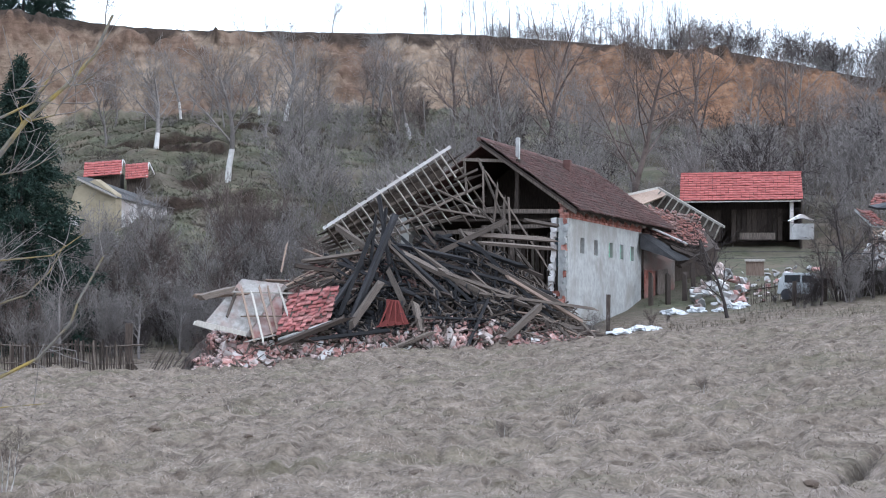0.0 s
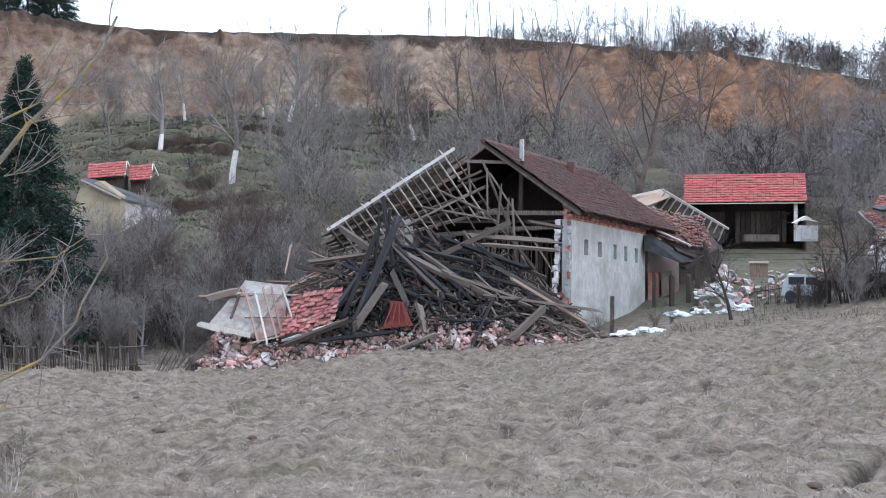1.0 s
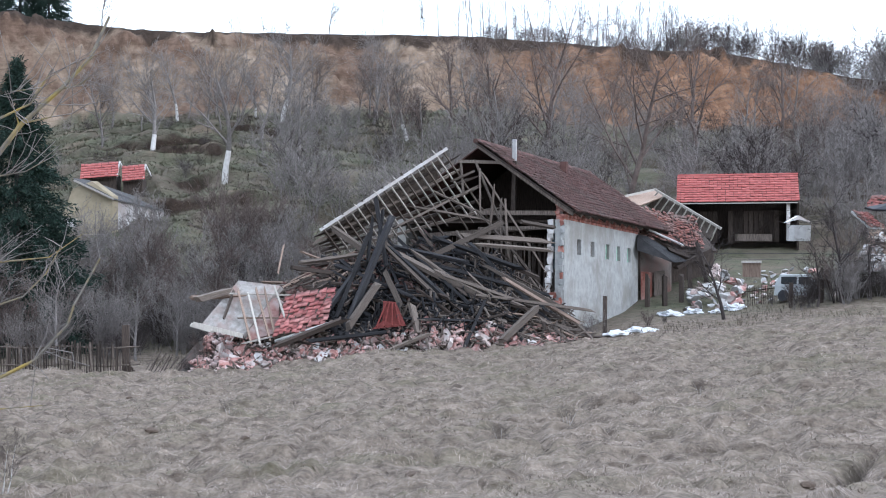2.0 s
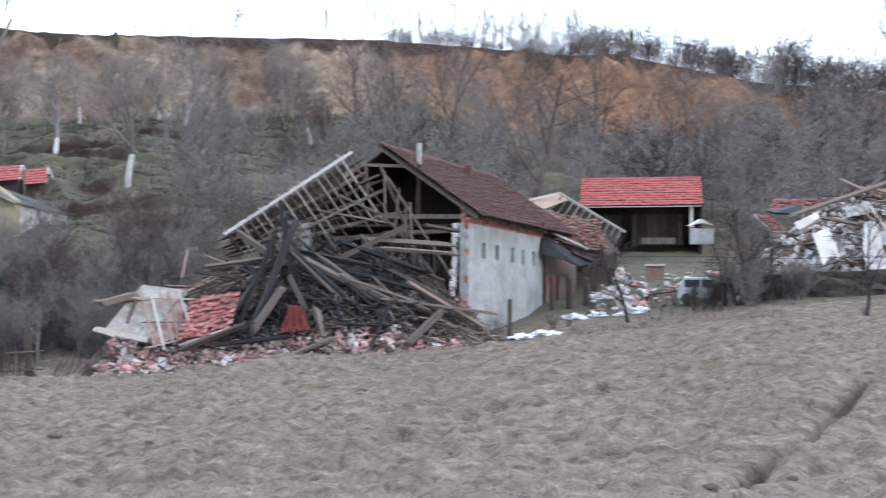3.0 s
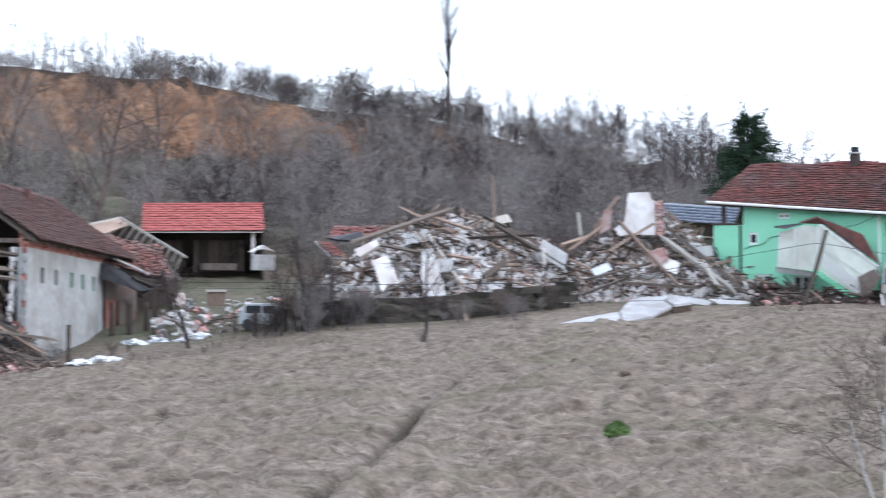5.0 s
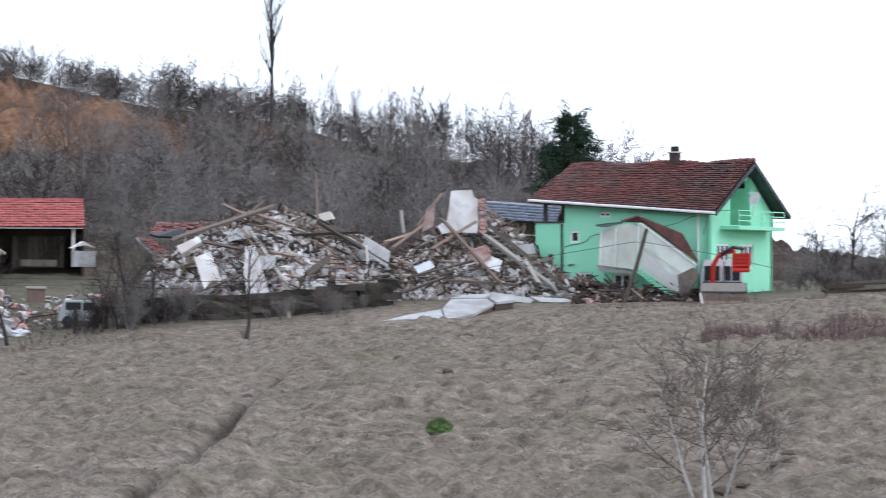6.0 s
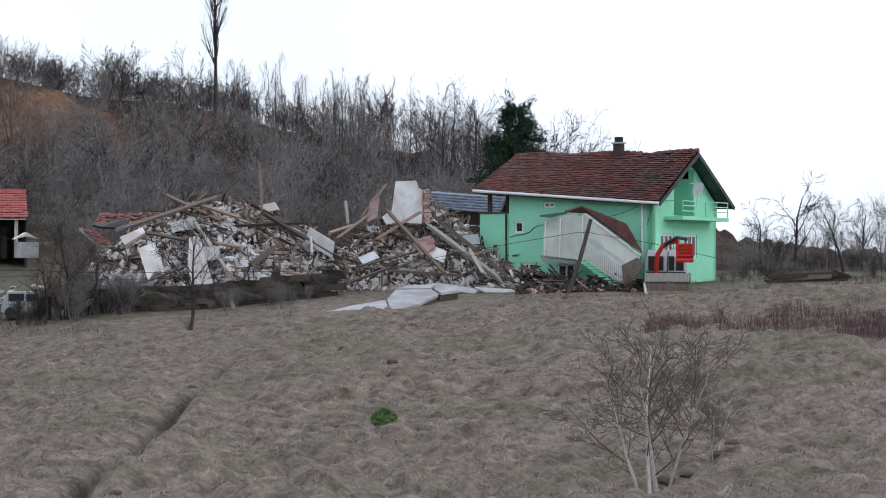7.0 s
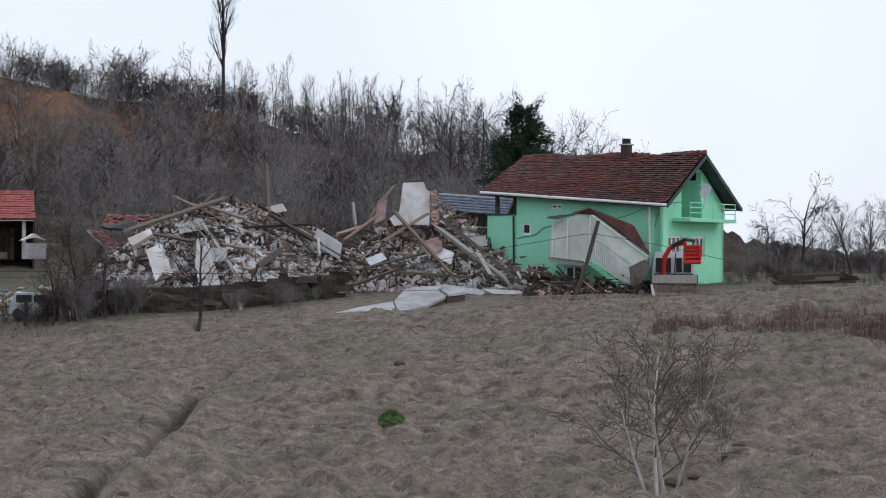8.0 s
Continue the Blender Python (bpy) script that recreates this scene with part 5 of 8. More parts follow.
for k, (pts, vec, mm) in enumerate([
        ([(22.93, 110.85, 4.7), (23.75, 111.29, 4.98), (23.95, 110.64, 4.42), (24.05, 110.0, 3.43), (23.62, 110.1, 3.59), (23.21, 109.77, 3.15)], (0.1, 0.2, 0), M_WHITE), ([(25.56, 111.1, 5.27), (26.02, 110.99, 5.33), (26.22, 108.89, 2.99), (25.26, 109.12, 2.91), (25.17, 109.75, 3.87)], (0.1, 0.25, 0), M_WHITE),
        ([(25.88, 110.61, 4.77), (26.96, 110.56, 4.83), (26.79, 110.09, 4.16), (26.12, 110.15, 4.1)], (0.1, 0.2, 0), M_CONCRETE), ([(22.26, 112.01, 5.26), (23.51, 112.57, 5.78), (23.54, 112.16, 5.49), (22.36, 111.38, 4.87)], (0.1, 0.2, -0.1), M_WHITE),
        ([(31.62, 110.57, 5.74), (32.6, 109.45, 4.97), (32.38, 109.1, 4.23), (31.24, 110.05, 5.08)], (0.05, 0.15, 0.1), M_CONCRETE),
        ([(24.91, 112.68, 5.99), (26.24, 112.79, 6.29), (26.24, 112.17, 5.74), (24.96, 112.26, 5.51)], (0.1, 0.3, 0), M_CONCRETE)]):
    o = part("wall_slab", prism(pts, vec), mm, h1, "slab of white plastered wall" if mm is M_WHITE else "grey concrete slab")
    o.matrix_parent_inverse = h1.matrix_world.inverted()
loose(h2, [
    ((32.63, 110.27, 5.54), (34.43, 110.77, 6.05), 0.16, 0.14, "tan", "beam"), ((34.42, 110.77, 6.33), (35.75, 110.88, 8.05), 0.14, 0.12, "tan", "beam"), ((32.9, 109.67, 5.31), (35.11, 110.56, 6.71), 0.14, 0.12, "tan", "beam"),
    ((33.94, 111.97, 7.13), (33.91, 111.45, 6.05), 0.18, 0.1, "pale", "post"), ((35.3, 108.82, 6.51), (37.29, 105.4, 3.25), 0.16, 0.14, "tan", "beam"), ((34.57, 108.21, 5.31), (36.84, 108.52, 6.6), 0.16, 0.14, "tan", "beam"),
    ((37.38, 108.76, 5.9), (39.76, 105.35, 3.36), 0.22, 0.18, "pale", "beam"), ((37.78, 109.04, 6.34), (40.37, 105.01, 3.23), 0.2, 0.14, "grey", "beam"), ((34.96, 106.83, 3.63), (38.05, 105.55, 3.42), 0.12, 0.1, "grey", "beam"),
    ((38.83, 106.65, 4.65), (39.06, 105.39, 3.53), 0.3, 0.14, "pale", "beam"), ((32.76, 109.19, 4.74), (34.75, 107.1, 3.63), 0.1, 0.1, "tan", "beam"), ((33.48, 107.72, 3.9), (36.86, 107.24, 4.75), 0.1, 0.08, "grey", "beam"),
    ((40.07, 106.19, 4.76), (38.98, 106.49, 4.48), 0.12, 0.1, "tan", "beam"), ((32.72, 107.11, 3.07), (35.02, 107.02, 3.91), 0.12, 0.1, "grey", "beam"),
])
for pts, vec, mm, lab in [
        ([(35.49, 109.6, 6.07), (35.72, 109.73, 6.82), (36.0, 110.06, 8.17), (36.98, 109.74, 8.21), (37.06, 109.6, 7.86), (37.3, 109.42, 7.69), (37.0, 108.88, 6.01)], (0.12, 0.3, 0), M_WHITE, "standing corner of white plastered wall"),
        ([(37.21, 109.34, 7.74), (37.64, 109.62, 7.81), (37.43, 109.16, 6.02), (37.03, 108.98, 5.96)], (0.1, 0.2, 0), M_RUBBLE, "broken brick edge of the wall"),
        ([(34.98, 109.13, 6.34), (35.42, 109.2, 6.63), (35.86, 109.06, 6.69), (35.89, 108.62, 6.11), (35.08, 108.68, 5.94)], (0.1, 0.25, 0), M_WHITE, ""), ([(34.92, 110.83, 7.29), (35.42, 110.88, 7.5), (35.07, 110.15, 6.33), (34.47, 110.13, 6.04)], (0.1, 0.3, 0), M_RUBBLE, ""),
        ([(36.0, 107.32, 5.03), (36.93, 107.43, 5.32), (37.0, 106.77, 4.75), (36.27, 106.81, 4.41)], (0.1, 0.2, 0.1), M_RUBBLE, ""), ([(36.73, 107.29, 5.03), (37.53, 106.59, 4.61), (37.26, 106.25, 4.05), (36.67, 106.67, 4.33)], (0.1, 0.2, 0), M_WHITE, ""),
        ([(38.95, 108.73, 5.4), (40.04, 108.87, 5.52), (40.01, 108.46, 5.0), (39.12, 108.36, 4.94)], (0.1, 0.3, 0), M_CONCRETE, ""), ([(33.43, 107.94, 4.23), (34.3, 108.09, 4.57), (34.46, 107.83, 4.29), (33.54, 107.7, 3.96)], (0, 0.2, 0.05), M_METAL, "crumpled metal sheet"),
        ([(38.09, 104.05, 2.88), (39.77, 103.42, 2.78), (39.95, 102.92, 2.62), (38.4, 103.29, 2.62)], (0, 0.1, -0.06), M_CONCRETE, ""), ([(36.51, 105.35, 3.09), (38.35, 103.95, 2.77), (37.96, 103.67, 2.56), (36.19, 104.83, 2.76)], (0, 0.1, -0.06), M_CONCRETE, "")]:
    o = part("wall_slab", prism(pts, vec), mm, h2, lab)
    o.matrix_parent_inverse = h2.matrix_world.inverted()
for k in range(9):
    bm = rough_block(0.3, 0.26, 0.17, 400 + k, 0.12)
    bmesh.ops.translate(bm, vec=Vector((37.31, 109.1, 7.62)) + Vector((0.03 * (k % 2), 0, -0.19 * k)), verts=bm.verts)
    o = part("brick", bm, M_RUBBLE, h2)
    o.matrix_parent_inverse = h2.matrix_world.inverted()

# debris in front of the green house
dm = Mound(polar(23.2, 109.3), -23.2, [-3.8, -2.5, -1.0, 0.5, 2.0, 3.2, 4.0], [3.5, 3.3, 2.9, 2.9, 2.9, 2.8, 2.5], 3.0, 3.0, 33)
dh = thing("house_debris", Matrix.Translation(polar(23.2, 109.3)) @ Matrix.Rotation(radians(-23.2), 4, "Z"), "dark debris of boards, roots and tiles piled against the green house", "debris heap")
dm.core(dh, M_DEBRIS, "rubble_core", "dark earth")
dm.sticks(dh, 90, (0.5, 2.0), (0.04, 0.12), (-3.6, 3.6, 0.0, 3.6), ["dark", "grey", "tan", "dark"], lean=0.25)
dm.scatter(dh, BRICKS, 20, (0.8, 1.5), (-3.6, 3.6, -0.6, 2.5), "brick", 0.03)
dm.litter(dh, 1000, (-3.8, 3.8, -0.7, 3.4), M_DARKWOOD, (0.05, 0.16), long=3.0)
dm.litter(dh, 90, (-3.8, 3.8, -0.7, 3.0), M_RUBBLE, (0.06, 0.2))
dm.scatter(dh, TILES, 24, (0.9, 1.2), (-3.6, 3.0, -0.4, 3.0), "roof_tile", 0.04)
dm.scatter(dh, SHARDS, 16, (0.25, 0.5), (-3.6, 3.0, -0.4, 2.0), "wall_fragment", 0.04)

# ======== the green house ========
HO = Matrix.Translation((41.37, 107.95, 2.0)) @ Matrix.Rotation(radians(-49.5), 4, "Z")
house = thing("green_house", HO, "mint-green two-storey house, cracked and tilted, with brown-red tiled roof", "house")
FWIN = [(0.3, 0.82, 3.55, 4.15), (1.95, 2.6, 4.82, 5.1), (0.7, 1.55, 1.25, 2.05), (2.75, 3.75, 0.9, 2.0)]
part("front_wall", holed_wall(8.0, -1.0, 5.12, 0.3, FWIN), M_GREEN, house, "mint-green rendered front wall with cracks")
part("front_wall_top", prism([(0, 0, 5.12), (8, 0, 5.12), (8, 0, 5.22), (0, 0, 5.72)], (0, 0.3, 0)), M_GREEN, house)
GW = [(0.95, 2.5, 2.35, 3.5), (3.75, 5.35, 2.35, 3.5), (2.5, 4.9, 4.45, 6.75)]
gw = holed_wall(7.75, -1.0, 5.1, 0.3, [GW[0], GW[1], (2.5, 4.9, 4.45, 5.1)], "y")
bmesh.ops.translate(gw, vec=(7.7, 0, 0), verts=gw.verts)
gable_wall = part("gable_wall", gw, M_GREEN, house, "mint-green gable wall with loggia")
part("gable_top", prism([(8, 0, 5.1), (8, 2.5, 5.1), (8, 2.5, 6.75), (8, 1.95, 6.4), (8, 0, 5.1)][:4], (-0.3, 0, 0)), M_GREEN, house)
part("gable_top", prism([(8, 4.9, 5.1), (8, 7.75, 5.1), (8, 4.9, 6.9)], (-0.3, 0, 0)), M_GREEN, house)
part("gable_peak", prism([(8, 2.5, 6.75), (8, 4.9, 6.75), (8, 3.95, 7.5), (8, 3.75, 7.5)], (-0.3, 0, 0)), M_GREEN, house)
part("loggia_back", boxed(6.4, 6.5, 2.48, 4.92, 4.3, 6.5, 0), M_GREEN, house)
part("loggia_side", boxed(6.5, 7.7, 2.4, 2.48, 4.3, 6.35, 0), M_GREEN, house)
part("loggia_side", boxed(6.5, 7.7, 4.92, 5.0, 4.3, 6.35, 0), M_GREEN, house)
part("rear_wall", boxed(0, 8, 7.45, 7.75, -1, 5.1, 0), M_GREEN, house)
part("left_wall", prism([(0, 0.3, -1), (0, 7.45, -1), (0, 7.45, 5.2), (0, 3.9, 7.4), (0, 0.3, 5.6)], (0.3, 0, 0)), M_GREEN, house)


def pvc_window(parent, x0, x1, z0, z1, at, axis, lights=2, tilt=0.0, name="window"):
    w = part(name, bmesh.new(), M_PVC, parent)
    bm = bmesh.new()
    t = 0.1

    def bx(a0, a1, c0, c1, d0, d1):
        if axis == "x":
            box(bm, a0, a1, at + d0, at + d1, c0, c1)
        else:
            box(bm, at - d1, at - d0, a0, a1, c0, c1)
    bx(x0, x1, z0, z0 + t, 0.06, 0.14)
    bx(x0, x1, z1 - t, z1, 0.06, 0.14)
    bx(x0, x0 + t, z0 + t, z1 - t, 0.06, 0.14)
    bx(x1 - t, x1, z0 + t, z1 - t, 0.06, 0.14)
    for k in range(1, lights):
        c = x0 + (x1 - x0) * k / lights
        bx(c - 0.05, c + 0.05, z0 + t, z1 - t, 0.06, 0.14)
    fr = part("window_frame", bm, M_PVC, w, "white plastic frame")
    bm = bmesh.new()
    bx(x0 + t, x1 - t, z0 + t, z1 - t, 0.10, 0.115)
    part("pane", bm, M_GLASS, w)
    return w


pvc_window(house, *FWIN[0], 0, "x", 1)
pvc_window(house, *FWIN[1], 0, "x", 2)
pvc_window(house, *FWIN[2], 0, "x", 2)
pvc_window(house, *FWIN[3], 0, "x", 2)
pvc_window(house, *GW[0], 8.0, "y", 3)
pvc_window(house, *GW[1], 8.0, "y", 3)
pvc_window(house, 2.7, 3.3, 4.5, 6.4, 6.6, "y", 1, name="balcony_door")
part("open_sash", prism([(0.75, -0.05, 1.25), (1.15, -0.35, 1.2), (1.15, -0.4, 1.95), (0.75, -0.05, 2.05)], (0.03, 0.05, 0)), M_PVC, house, "broken sash hanging open")
# roof: front slope sags to the right
ER, EL, RR, RL, BR = Vector((8.7, -0.75, 5.02)), Vector((-1.65, -0.75, 5.72)), Vector((8.7, 3.9, 7.63)), Vector((-1.75, 3.9, 7.62)), Vector((8.7, 8.5, 5.0))
BL = Vector((-1.7, 8.5, 5.2))
hroof = part("roof", prism([RL + Vector((0, 0, -0.22)), EL + Vector((0, 0, -0.1)), ER + Vector((0, 0, -0.1)), RR + Vector((0, 0, -0.22))], (0, 0.02, -0.06)), M_DARKWOOD, house, "brown-red weathered tile roof with slipped ridge")
tile_field("tile", RL, RR - RL, EL - RL, 46, 23, M_TILE_MIX, hroof, twist=(ER - RR) - (EL - RL), seed=17, jitter=0.008, lift=0.03)
part("rear_slope", prism([RL, BL, BR, RR], (0, -0.02, -0.14)), M_DARKMETAL, hroof, "dark underside of the rear slope")
for k in range(30):
    p, q = RL.lerp(RR, k / 30), RL.lerp(RR, (k + 1.03) / 30)
    dz = 0.05 * math.sin(k * 0.5) - (0.08 if k in (21, 22) else 0)
    part("ridge_tile", tubed([p + Vector((0, 0, 0.02 + dz)), q + Vector((0, 0, 0.05 + dz))], 0.11, 0.13, 8), M_TILE_MIX, hroof)
part("gutter", tubed([EL + Vector((0, -0.06, -0.02)), ER + Vector((0, -0.06, -0.05))], 0.075, 0.075, 8), M_PVC, hroof, "white eave gutter")
part("verge_board", sticked(RR + Vector((0.02, 0, -0.1)), ER + Vector((0.02, 0, -0.1)), 0.04, 0.2), M_DARKMETAL, hroof)
part("verge_board", sticked(RR + Vector((0.02, 0, -0.1)), BR + Vector((0.02, 0, -0.1)), 0.04, 0.2), M_DARKMETAL, hroof)
part("soffit", prism([(8, -0.6, 5.05), (8.65, -0.7, 4.98), (8.65, 3.9, 7.45), (8, 3.9, 7.45)], (0, 0, -0.03)), M_DARKMETAL, hroof)
chim = part("chimney", boxed(4.15, 4.6, 3.45, 3.9, 7.2, 8.15, 0.02), mat("sooty_brick", (0.04, 0.03, 0.028), (0.085, 0.06, 0.055), 5, 0.95, 0.4), house, "dark sooty brick chimney")
part("chimney_cap", boxed(4.08, 4.67, 3.38, 3.97, 8.15, 8.23, 0.01), M_CONCRETE, chim)
part("chimney_pot", boxed(4.2, 4.55, 3.5, 3.85, 8.23, 8.5, 0.02), M_CHAR, chim)
part("flashing", boxed(4.05, 4.7, 3.1, 3.44, 7.18, 7.3, 0.01), M_METAL, chim)
part("downpipe", tubed([(7.45, -0.1, 4.95), (7.5, -0.1, 2.0)], 0.055, 0.055, 8), M_PVC, house, "white downpipe")
# balcony
part("balcony_slab", boxed(8.0, 9.0, 1.35, 7.1, 4.2, 4.38), M_GREEN, house, "green concrete balcony slab")
for k in range(5):
    part("baluster", boxed(8.94, 8.98, 1.4 + k * 1.4, 1.44 + k * 1.4, 4.38, 5.15, 0), M_GREEN, house)
for z in (4.62, 4.88, 5.12):
    part("rail", boxed(8.93, 8.99, 1.38, 7.05, z, z + 0.05, 0), M_GREEN, house)
part("rail", boxed(8.0, 8.95, 1.38, 1.44, 5.12, 5.17, 0), M_GREEN, house)
dish_bm = bmesh.new()
bmesh.ops.create_uvsphere(dish_bm, u_segments=24, v_segments=12, radius=0.9)
bmesh.ops.delete(dish_bm, geom=[v for v in dish_bm.verts if v.co.z > -0.72], context="VERTS")
bmesh.ops.scale(dish_bm, vec=(0.82, 0.82, 0.6), verts=dish_bm.verts)
dish = thing("satellite_dish", HO @ Matrix.Translation((9.15, 2.1, 5.9)) @ Matrix.Rotation(radians(-20), 4, "Z") @ Matrix.Rotation(radians(70), 4, "X"), "light grey satellite dish on the balcony rail", "satellite dish")
part("reflector", dish_bm, mat("pale_grey_paint", (0.55, 0.55, 0.57), (0.64, 0.64, 0.66), 3, 0.5, 0.0), dish)
part("arm", tubed([(0, 0.3, -0.4), (0, 0.05, 0.15)], 0.02, 0.02), M_METAL, dish)
part("mast", tubed([(0, -0.1, -0.5), (0, -0.9, -0.65)], 0.025, 0.025), M_METAL, dish)
# side porch
part("porch_wall", boxed(-1.75, -0.05, 0.1, 0.35, -1.0, 4.55, 0.01), M_GREEN, house, "mint-green porch parapet")
part("porch_wall", boxed(-1.75, -1.5, 0.35, 4.0, -1.0, 4.55, 0.01), M_GREEN, house)
part("porch_coping", boxed(-1.85, 0.0, 0.02, 0.43, 4.55, 4.63, 0.01), M_DARKWOOD, house)
part("porch_post", boxed(-0.2, -0.04, 0.05, 0.2, 4.55, 5.7, 0), M_DARKWOOD, house)
part("porch_post", boxed(-1.3, -1.12, 0.1, 0.25, 4.63, 5.7, 0), M_DARKWOOD, house)
part("drainpipe", tubed([(-0.15, -0.05, 4.5), (-0.1, -0.05, 0.5)], 0.05, 0.05), M_DARKWOOD, house)
# stepped cracks
crack = bmesh.new()
cz = [(0.05, 3.35), (0.4, 3.45), (0.85, 3.5), (1.2, 3.6), (1.45, 3.85), (1.75, 3.95), (2.1, 3.98)]
for (xa, za), (xb, zb) in zip(cz, cz[1:]):
    stick(crack, (xa, -0.004, za), (xb, -0.004, zb), 0.07, 0.02, 0.3)
for xa, za, xb, zb in [(4.9, 3.9, 5.4, 4.3), (5.4, 4.3, 6.3, 4.5), (6.3, 4.5, 7.2, 4.85), (7.7, 3.9, 7.9, 4.6), (4.4, 3.6, 4.9, 3.9)]:
    stick(crack, (xa, -0.004, za), (xb, -0.004, zb), 0.035, 0.02, 0.3)
part("crack", crack, M_CHAR, house, "stepped black cracks in the render")
# roofed outside stair
M_SHEET = mat("milky_plastic_sheet", (0.50, 0.54, 0.48), (0.62, 0.66, 0.60), 1.5, 0.35, 0.1, (0.45, 0.42, 0.38), 0.8, 0.5)
stair = thing("outside_stair", Matrix.Identity(4), "crumpled outside stair with milky plastic sheeting and rusty tin roof", "stair")
part("landing_slab", prism([(41.86, 104.75, 4.43), (43.25, 102.88, 4.16), (43.35, 102.84, 3.94), (41.96, 104.7, 4.15)], (0.5, 1.4, 0)), M_CONCRETE, stair)
part("landing_sheet", prism([(41.91, 104.51, 6.11), (42.81, 102.85, 6.47), (43.13, 102.6, 6.28), (43.08, 102.62, 4.21), (41.83, 104.54, 4.43)], (0.03, 0.05, 0)), M_SHEET, stair, "milky corrugated plastic sheet")
part("stair_sheet", prism([(43.09, 102.51, 6.47), (43.26, 102.22, 6.41), (44.4, 100.86, 5.31), (45.05, 99.91, 4.44), (44.43, 99.97, 3.09), (44.28, 100.15, 2.98), (43.15, 102.49, 4.22)], (0.03, 0.05, 0)), M_SHEET, stair, "milky plastic sheet along the flight")
part("roof_sheet", prism([(42.56, 103.38, 6.54), (43.01, 102.33, 6.8), (44.7, 100.73, 5.91), (45.15, 99.87, 4.55), (44.85, 100.0, 4.76), (43.26, 102.22, 6.47)], (0.5, 1.3, 0.1)), mat("rusty_tin", (0.06, 0.022, 0.02), (0.13, 0.05, 0.04), 3, 0.7, 0.2, (0.03, 0.025, 0.025), 0.8, 0.7), stair, "rust-brown sagging tin roof")
part("small_canopy", prism([(41.7, 104.59, 6.33), (42.32, 103.91, 6.43), (42.7, 103.43, 6.48), (41.99, 103.83, 6.26)], (0.4, 1.0, 0.1)), M_DARKMETAL, stair, "grey tin canopy")
part("stringer", prism([(42.79, 102.64, 4.27), (43.1, 102.51, 4.27), (44.14, 100.65, 3.03), (43.99, 100.71, 2.92)], (0.05, 0.08, 0)), M_GREEN, stair, "green stair stringer")
for k in range(10):
    a = Vector((42.96, 102.46, 4.27)).lerp(Vector((44.1, 100.55, 2.97)), (k + 0.5) / 10)
    bm = bmesh.new()
    box(bm, -0.16, 0.16, -0.05, 0.95, -0.04, 0.02, Matrix.Translation(a) @ Matrix.Rotation(radians(-49.5), 4, "Z"))
    part("tread", bm, M_GREEN, stair)
for k in range(20):
    a = Vector((43.23, 102.13, 4.76)).lerp(Vector((44.28, 100.04, 3.3)), k / 19)
    part("baluster", sticked(a + Vector((0, -0.06, -0.32)), a + Vector((0, -0.06, 0.34)), 0.05), M_PVC, stair)
part("top_rail", sticked((43.07, 102.19, 6.47), (45.01, 99.82, 4.44), 0.06), M_PVC, stair)
part("mid_rail", sticked((43.24, 102.01, 5.31), (44.47, 100.06, 3.95), 0.05), M_SHEET, stair)
for k in range(3):
    part("upright", sticked(*[((43.04, 102.32, 6.41), (43.02, 102.33, 4.16)), ((42.39, 103.56, 6.26), (42.34, 103.58, 4.32)), ((41.95, 104.39, 6.1), (41.9, 104.41, 4.43))][k], 0.06), M_PVC, stair)
part("fallen_curtain", prism([(44.05, 99.92, 3.95), (44.78, 99.71, 4.33), (44.99, 99.5, 3.95), (44.51, 99.5, 3.15), (44.07, 99.69, 3.04)], (0.1, 0.2, 0)), M_WOOD, stair, "torn grey cladding")

# ======== carport with dark blue tiles ========
cp = thing("carport", Matrix.Identity(4), "timber carport with glossy dark blue-grey tiles", "carport")
ka, kb, kd = Vector((41.72, 121.01, 7.97)), Vector((45.66, 119.58, 7.69)), Vector((40.33, 118.31, 6.98))
part("deck", prism([ka, kb, kb + kd - ka, kd], (0, 0, -0.1)), M_DARKWOOD, cp)
tile_field("tile", ka, kb - ka, kd - ka, 18, 6, mat("glazed_blue_tile", (0.07, 0.085, 0.12), (0.13, 0.15, 0.2), 3, 0.35, 0.05, per_piece=0.25), cp, seed=19, jitter=0.006, thick=0.05)
part("rear_wall", prism([(41.2, 120.66, 6.97), (45.36, 119.16, 6.73), (45.37, 119.16, 5.31), (41.21, 120.66, 5.29)], (0.05, 0.2, 0)), M_WOOD, cp, "grey boarded wall")
for x in (0.05, 0.5, 0.95):
    a = Vector((40.61, 118.54, 6.86)).lerp(Vector((44.23, 117.23, 6.62)), x)
    part("post", sticked(a, a + Vector((0, 0, -1.5)), 0.14), M_WOOD_TAN, cp)
    part("brace", sticked(a + Vector((0.45, 0, 0)), a + Vector((0, 0, -0.5)), 0.1), M_WOOD_TAN, cp)
    part("brace", sticked(a + Vector((-0.45, 0, 0)), a + Vector((0, 0, -0.5)), 0.1), M_WOOD_TAN, cp)
part("rail", sticked((40.58, 118.44, 6.21), (44.2, 117.14, 6.0), 0.06), M_WOOD_PALE, cp)

